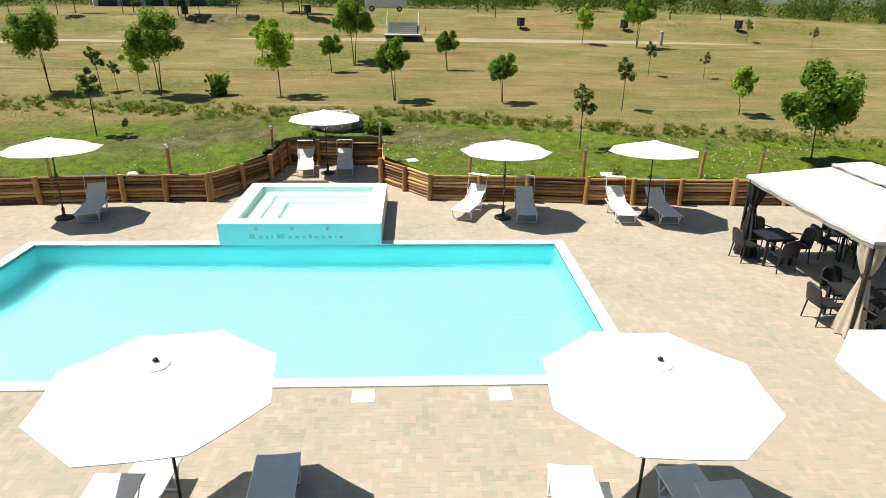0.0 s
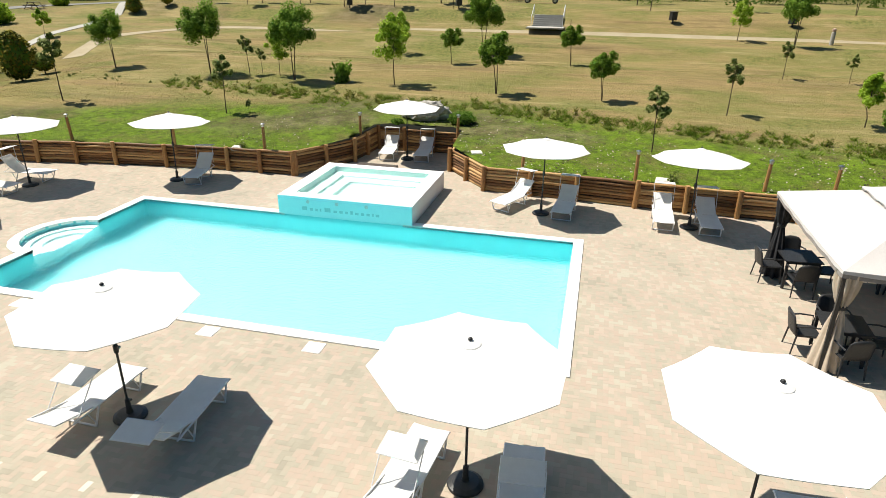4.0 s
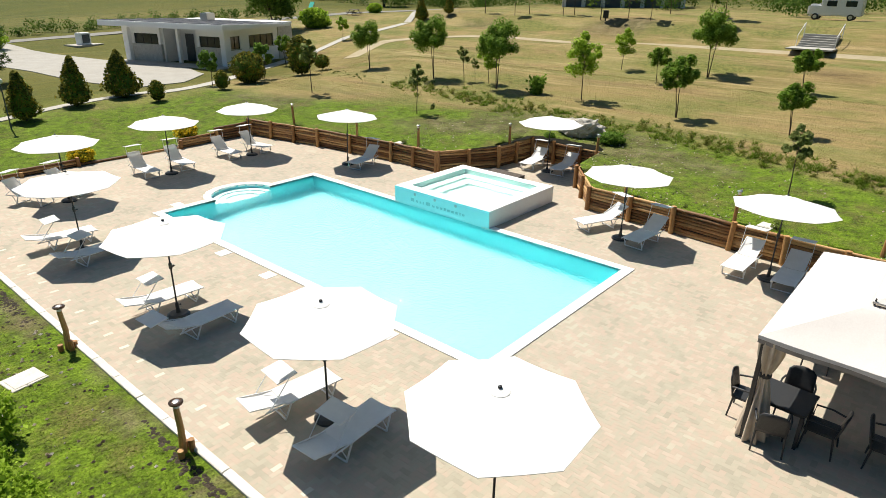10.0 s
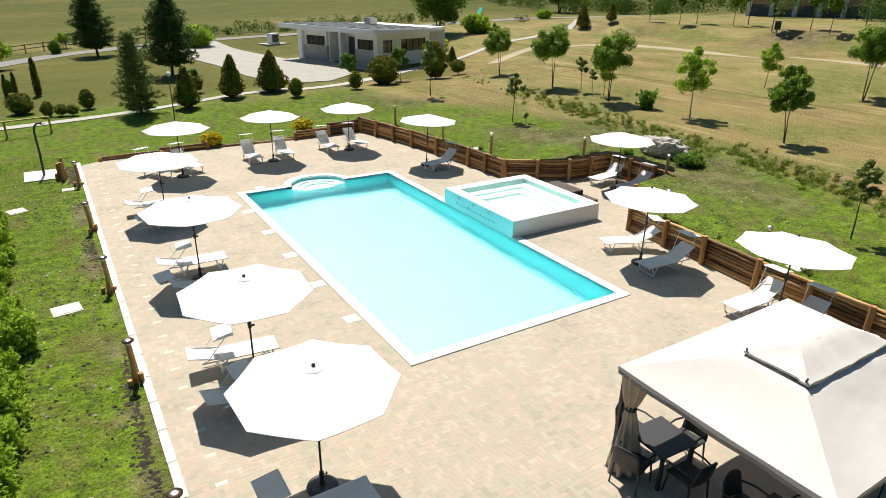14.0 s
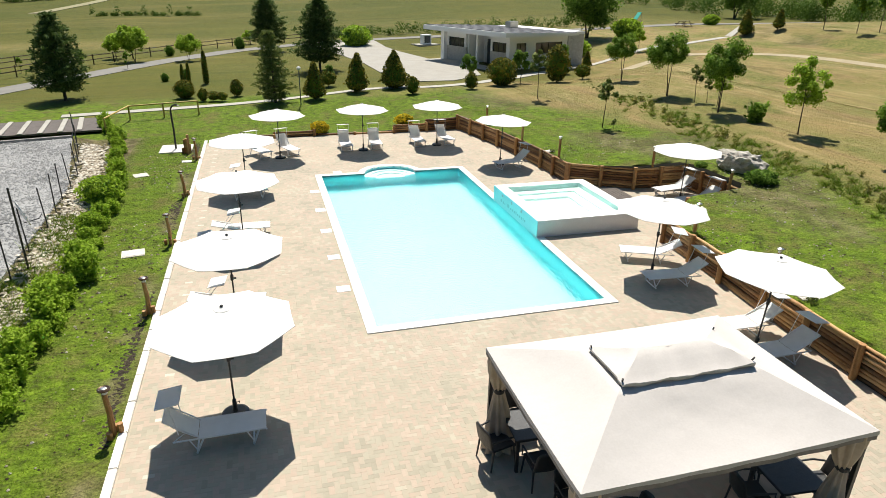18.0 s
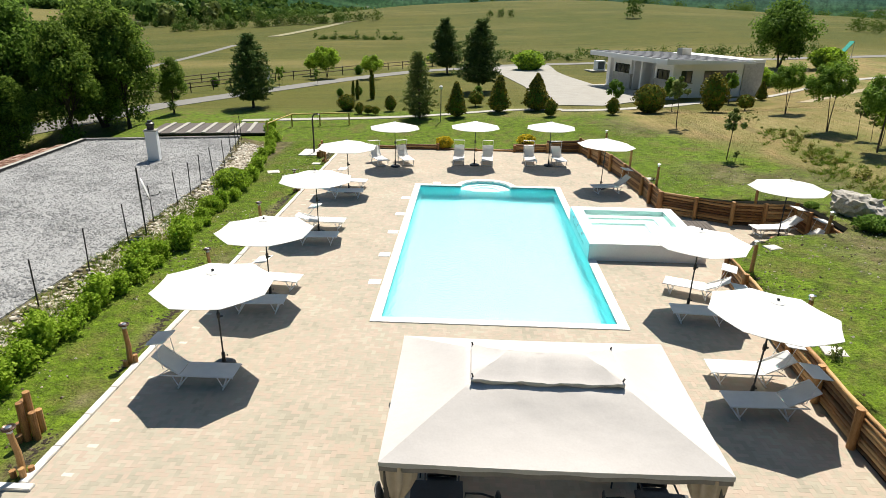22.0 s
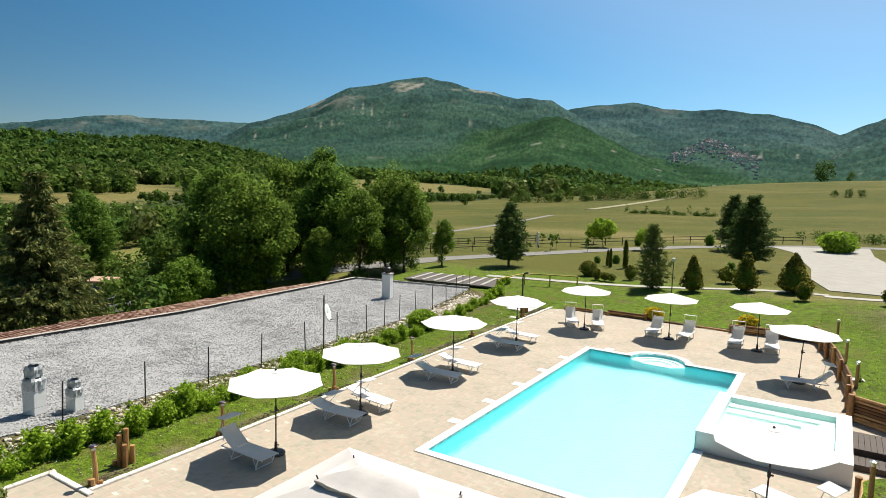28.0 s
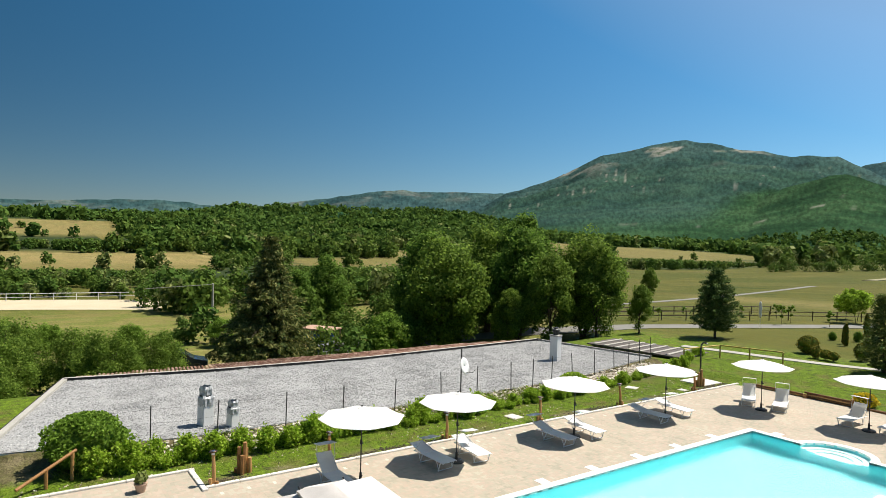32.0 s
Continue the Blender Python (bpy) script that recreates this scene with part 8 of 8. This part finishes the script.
def camper(x, y, r):
    c = thing("camper_van", "white parked camper van in the meadow", "camper van", at=pose(x, y, gz(x, y), 0, 0, r) @ Matrix.Scale(0.85, 4))
    bm = bmesh.new()
    box(bm, -2.6, -1.0, 0.45, 1.6, 1.0, 2.7, 0.12)
    box(bm, 1.2, -0.95, 0.4, 2.9, 0.95, 1.7, 0.2)
    part("body", bm, M_alu, c, "white body")
    for x0, x1, s in ((-2.0, -0.9, -1), (0.0, 1.0, -1), (-2.0, -0.9, 1), (0.0, 1.0, 1)):
        bm = bmesh.new()
        box(bm, x0, s * 1.005 - 0.01, 1.5, x1, s * 1.005 + 0.01, 2.1)
        part("window", bm, M_glass_dark, c, "dark window")
    for wx in (-1.6, 2.0):
        for s in (-1, 1):
            bm = bmesh.new()
            lathe(bm, [(0.34, -0.11), (0.36, -0.06), (0.36, 0.06), (0.34, 0.11)], 16, pose(wx, s * 0.9, 0.36, 90))
            w = part("wheel", bm, M_black, c)
            bm = bmesh.new()
            lathe(bm, [(0.2, -0.12), (0.2, 0.12)], 12, pose(wx, s * 0.9, 0.36, 90))
            part("rim", bm, M_steel, w)


camper(66.0, 7.2, 92)


def car(x, y, r, paint, label):
    c = thing("car", label, "car", at=pose(x, y, gz(x, y), 0, 0, r))
    bm = bmesh.new()
    prof = [(-2.05, 0.35), (-2.1, 0.75), (-1.95, 0.92), (-1.3, 0.98), (1.05, 0.95), (1.95, 0.78), (2.1, 0.6), (2.08, 0.35)]
    a = [bm.verts.new((px, -0.85, pz)) for px, pz in prof]
    b = [bm.verts.new((px, 0.85, pz)) for px, pz in prof]
    bm.faces.new(a[::-1])
    bm.faces.new(b)
    for i in range(len(prof)):
        j = (i + 1) % len(prof)
        bm.faces.new((a[i], a[j], b[j], b[i]))
    bmesh.ops.bevel(bm, geom=list(bm.edges), offset=0.05, segments=2, affect="EDGES")
    part("body", bm, paint, c)
    bm = bmesh.new()
    prof = [(-1.75, 0.93), (-1.35, 1.4), (-0.2, 1.46), (0.35, 1.36), (1.05, 0.95)]
    a = [bm.verts.new((px, -0.74, pz)) for px, pz in prof]
    b = [bm.verts.new((px, 0.74, pz)) for px, pz in prof]
    bm.faces.new(a[::-1])
    bm.faces.new(b)
    for i in range(len(prof)):
        j = (i + 1) % len(prof)
        bm.faces.new((a[i], a[j], b[j], b[i]))
    part("windows", bm, M_glass_dark, c, "dark car glass")
    bm = bmesh.new()
    box(bm, -1.3, -0.68, 1.42, 0.2, 0.68, 1.49, 0.02)
    part("roof", bm, paint, c)
    for wx in (-1.3, 1.3):
        for s in (-1, 1):
            bm = bmesh.new()
            lathe(bm, [(0.3, -0.1), (0.32, -0.06), (0.32, 0.06), (0.3, 0.1)], 16, pose(wx, s * 0.78, 0.32, 90))
            part("wheel", bm, M_black, c)


M_paint_dark = mat("dark_car_paint", [(0.02, 0.03, 0.05), (0.03, 0.04, 0.06)], 1, 0.25, 0, coat=0.6)
M_paint_grey = mat("grey_car_paint", [(0.25, 0.26, 0.27), (0.3, 0.31, 0.32)], 1, 0.3, 0, coat=0.5)
car(-37.2, -0.6, 75, M_paint_dark, "dark blue parked car behind the tiled roof")
car(-35.4, 11.0, 100, M_paint_grey, "grey parked car behind the tiled roof")
car(-40, 22, 40, M_paint_grey, "grey parked car by the road")

kiosk = thing("play_kiosk", "blue panelled play kiosk with a red roof", "kiosk", at=pose(-40.5, 12.5, gz(-40.5, 12.5), 0, 0, 30))
for i in range(6):
    bm = bmesh.new()
    box(bm, -1.5 + i * 0.52, -0.04, 0.3, -1.02 + i * 0.52, 0.04, 1.7, 0.01)
    part("panel", bm, M_blue, kiosk)
bm = bmesh.new()
box(bm, -1.7, -1.2, 1.95, 1.7, 1.2, 2.1, 0.03)
part("roof", bm, M_tile, kiosk, "red roof")
for sx in (-1.55, 1.55):
    for sy in (-1.1, 1.1):
        bm = bmesh.new()
        tube(bm, [(sx, sy, 0), (sx, sy, 1.95)], 0.06, 8)
        part("post", bm, M_bark, kiosk)

up = thing("utility_pole", "grey concrete utility pole with cross arm", "utility pole", at=pose(-59.1, 7.5, gz(-59.1, 7.5)))
bm = bmesh.new()
tube(bm, [(0, 0, -0.2), (0, 0, 5.0)], 0.16, 8, 0.11)
part("mast", bm, M_concrete, up)
bm = bmesh.new()
tube(bm, [(0, 0, 4.9), (-3.2, -6.5, 4.3)], 0.04, 6)
part("arm", bm, M_concrete, up)

wr = thing("arena_rail", "white rail fence round the riding ground", "fence")
for i in range(14):
    x, y = -101 + i * 0.4, -24 + i * 3.0
    bm = bmesh.new()
    tube(bm, [(x, y, gz(x, y)), (x, y, gz(x, y) + 1.2)], 0.07, 6)
    part("post", bm, M_alu, wr)
    if i:
        for hh in (0.6, 1.15):
            bm = bmesh.new()
            tube(bm, [(x - 0.4, y - 3.0, gz(x - 0.4, y - 3.0) + hh), (x, y, gz(x, y) + hh)], 0.05, 6)
            part("rail", bm, M_alu, wr)

slide = thing("playground_slide", "small green playground slide on the grass", "slide", at=pose(47.6, 66.2, gz(47.6, 66.2), 0, 0, -60))
bm = bmesh.new()
box(bm, -0.3, -1.6, -0.03, 0.3, 1.6, 0.03, 0.01, pose(0, 0, 1.2, 38))
part("chute", bm, mat("turquoise_plastic", [(0.03, 0.3, 0.24), (0.05, 0.38, 0.31)], 4, 0.75, 0, spec=0.1), slide)
for sx in (-0.3, 0.3):
    bm = bmesh.new()
    tube(bm, [(sx, 1.2, 0), (sx, 1.2, 2.2)], 0.04, 6)
    part("leg", bm, M_steel, slide)

picnic = thing("picnic_table", "dark wooden picnic table with two benches on the grass", "table", at=pose(55.1, 65.7, gz(55.1, 65.7), 0, 0, 20))
for nm, y0, y1, z in (("tabletop", -0.38, 0.38, 0.75), ("bench", -0.95, -0.65, 0.45), ("bench", 0.65, 0.95, 0.45)):
    bm = bmesh.new()
    box(bm, -1.0, y0, z - 0.05, 1.0, y1, z, 0.01)
    part(nm, bm, M_dark_wood, picnic)
for sx in (-0.75, 0.75):
    for sy in (-1, 1):
        bm = bmesh.new()
        tube(bm, [(sx, sy * 0.8, 0), (sx, sy * 0.25, 0.72)], 0.04, 6)
        part("leg", bm, M_dark_wood, picnic)
    bm = bmesh.new()
    box(bm, sx - 0.03, -0.9, 0.34, sx + 0.03, 0.9, 0.4, 0.005)
    part("crossbar", bm, M_dark_wood, picnic)


# ---- village on the mountain side ----
lp = thing("garden_lamp", "slim grey garden lamp post beside the path", "lamp post", at=pose(0.5, 29.9, gz(0.5, 29.9)))
bm = bmesh.new()
tube(bm, [(0, 0, -0.1), (0, 0, 2.25)], 0.035, 8, 0.028)
part("pole", bm, M_grey_roof, lp)
bm = bmesh.new()
lathe(bm, [(0.04, 2.22), (0.12, 2.3), (0.13, 2.42), (0.05, 2.5)], 14)
part("lamp_head", bm, M_white_wall, lp, "white lamp globe")
ub = thing("utility_box", "pale utility cabinet on a concrete slab behind the building", "utility box", at=pose(18.7, 67.4, gz(18.7, 67.4), 0, 0, 20))
bm = bmesh.new()
box(bm, -0.6, -0.4, 0.1, 0.6, 0.4, 1.25, 0.02)
part("cabinet", bm, M_white_paint, ub)
bm = bmesh.new()
box(bm, -0.45, -0.415, 0.25, 0.45, -0.401, 1.1)
part("door", bm, M_grey_roof, ub, "grey cabinet door")
bm = bmesh.new()
box(bm, -1.6, -1.0, -0.1, 1.6, 1.0, 0.098, 0.01)
part("slab", bm, M_concrete, ub)


def shed():
    a, b = Vector((84.0, 29.5, 0)), Vector((75.5, 43.5, 0))
    d = b - a
    t = thing("long_shed", "long low shed with orange brick bays between pale columns", "shed", at=pose(a.x, a.y, gz(a.x, a.y) - 0.2, 0, 0, math.degrees(math.atan2(d.y, d.x))))
    L = d.length
    bm = bmesh.new()
    box(bm, 0, -6, 0, L, -0.3, 3.2, 0.02)
    part("wall", bm, M_grey_roof, t, "dark grey wall")
    bm = bmesh.new()
    box(bm, -0.3, -6.4, 3.2, L + 0.3, 0.6, 3.45, 0.02)
    part("roof", bm, M_black_edge, t, "dark flat roof")
    n = 6
    for k in range(n + 1):
        x = L * k / n
        bm = bmesh.new()
        box(bm, x - 0.28, -0.3, 0, x + 0.28, 0.1, 3.2, 0.01)
        part("column", bm, M_white_wall, t, "pale rendered column")
    for k in range(n):
        x = L * k / n
        bm = bmesh.new()
        box(bm, x + 0.3, -0.29, 1.5 if k % 2 else 0.1, x + L / n - 0.3, -0.2, 3.0)
        part("bay_panel", bm, M_tile, t, "orange brick bay")
        bm = bmesh.new()
        box(bm, x + 0.3, -0.28, 0.02, x + L / n - 0.3, -0.1, 1.0)
        part("low_wall", bm, M_grey_roof, t)


shed()


def village():
    """A hill village far off on the mountain side, its small houses joined."""
    rng = np.random.default_rng(12)
    bm = bmesh.new()
    ranges = np.linspace(1500, 3400, 400)
    for _ in range(420):
        f = rng.random()
        az = -12.9 + 6.8 * f + rng.normal() * 0.25
        el = 4.1 - 3.0 * abs(f - 0.45) - abs(rng.normal()) * 0.6
        a = math.radians(az)
        z = mountain_z(np.full(400, a), ranges)
        k = int(np.argmax(np.degrees(np.arctan2(z - 7, ranges)) > el))
        if k == 0:
            continue
        r = ranges[k]
        w, d, h = rng.uniform(2.5, 5.5), rng.uniform(2.5, 5), rng.uniform(2, 5)
        box(bm, -w, -d, -8, w, d, h, 0, pose(EYE_X + r * math.sin(a), EYE_Y + r * math.cos(a), float(z[k]), 0, 0, float(rng.uniform(0, 180))))
    ob = part("village", bm, mat("far_house_walls", [(0.55, 0.43, 0.4), (0.68, 0.58, 0.55), (0.8, 0.74, 0.7)], 0.05, 0.9, 0, island=0.8))
    tagged(ob, "far hill village of small pale stone houses", "village", kind="stuff")


village()


# ---- brick pavers ----
def pavers():
    L, W, g = 0.2, 0.1, 0.001
    i, j = (a.ravel() for a in np.meshgrid(np.arange(int(22.8 / W)), np.arange(int(36.5 / W)), indexing="ij"))
    k = (i - j) % 4
    ok = (k == 0) | (k == 3)
    i, j, up = i[ok], j[ok], k[ok] == 3
    # herringbone: lying bricks cover two cells along x, standing ones two along y
    cx = -7.0 + (i + np.where(up, 0.5, 1.0)) * W
    cy = -13.5 + (j + np.where(up, 1.0, 0.5)) * W
    ex, ey = np.where(up, W, L) / 2, np.where(up, L, W) / 2
    ok = np.ones(cx.shape, bool)
    for sx in (-0.6, 0.6):
        for sy in (-0.6, 0.6):
            ok &= inside(cx + sx * ex, cy + sy * ey, DECK)
    ok &= ~((cx > -0.05) & (cx < POOL_W + 0.05) & (cy > -0.02) & (cy < POOL_L + 0.02))
    ok &= ~((((cx - BULGE_X) / 1.52) ** 2 + ((cy - 14.2) / 1.44) ** 2 < 1) & (cy > 14))
    ok &= ~((cx > SPA[0] - 0.05) & (cx < SPA[2] + 0.05) & (cy > SPA[1] - 0.03) & (cy < SPA[3] + 0.03))
    cx, cy, up, ex, ey = cx[ok], cy[ok], up[ok], ex[ok], ey[ok]
    rng = np.random.default_rng(21)
    near = (cx > -1.6) & (cx < 1.1) & (cy > -3.7) & (cy < -1.6)
    far = ~near
    inlay = far & (np.abs(cx + 4.35) < 0.21) & ~up & (np.round((cy + 13.45) / W).astype(int) % 8 == 0)
    for mask, nm, m in ((far & ~inlay, "paver_field", M_paver), (inlay, "pale_inlay", M_inlay)):
        x, y = cx[mask], cy[mask]
        n = len(x)
        dz = rng.normal(size=n) * 0.0003
        b = 0.0006
        hx, hy = (ex[mask] - g / 2)[:, None], (ey[mask] - g / 2)[:, None]
        sgn = np.array([(-1, -1), (1, -1), (1, 1), (-1, 1)])
        low = np.stack([x[:, None] + sgn[None, :, 0] * hx, y[:, None] + sgn[None, :, 1] * hy, np.full((n, 4), -0.0012)], -1)
        top = np.stack([x[:, None] + sgn[None, :, 0] * (hx - b), y[:, None] + sgn[None, :, 1] * (hy - b), np.repeat(dz[:, None], 4, 1)], -1)
        v = np.concatenate([low, top], 1).reshape(-1, 3)
        o = (np.arange(n) * 8)[:, None]
        f = np.concatenate([o + np.array(q)[None] for q in ((4, 5, 6, 7), (0, 1, 5, 4), (1, 2, 6, 5), (2, 3, 7, 6), (3, 0, 4, 7))])
        ob = raw(nm, v.tolist(), f.tolist(), m, pavement)
        ob["kind"] = "stuff"
    bm = bmesh.new()
    hx, hy, b = L / 2 - g / 2, W / 2 - g / 2, 0.0006
    lo = [bm.verts.new((a * hx, c * hy, -0.0012)) for a, c in ((-1, -1), (1, -1), (1, 1), (-1, 1))]
    hi = [bm.verts.new((a * (hx - b), c * (hy - b), 0.0)) for a, c in ((-1, -1), (1, -1), (1, 1), (-1, 1))]
    bm.faces.new(hi)
    for k in range(4):
        bm.faces.new((lo[k], lo[(k + 1) % 4], hi[(k + 1) % 4], hi[k]))
    me = bpy.data.meshes.new("paver")
    bm.to_mesh(me)
    bm.free()
    me.materials.append(M_paver_piece)
    for x, y, u in zip(cx[near], cy[near], up[near]):
        piece("paver", me, pose(float(x), float(y), random.gauss(0, 0.0003), 0, 0, 90 if u else 0), pavement)


pavers()
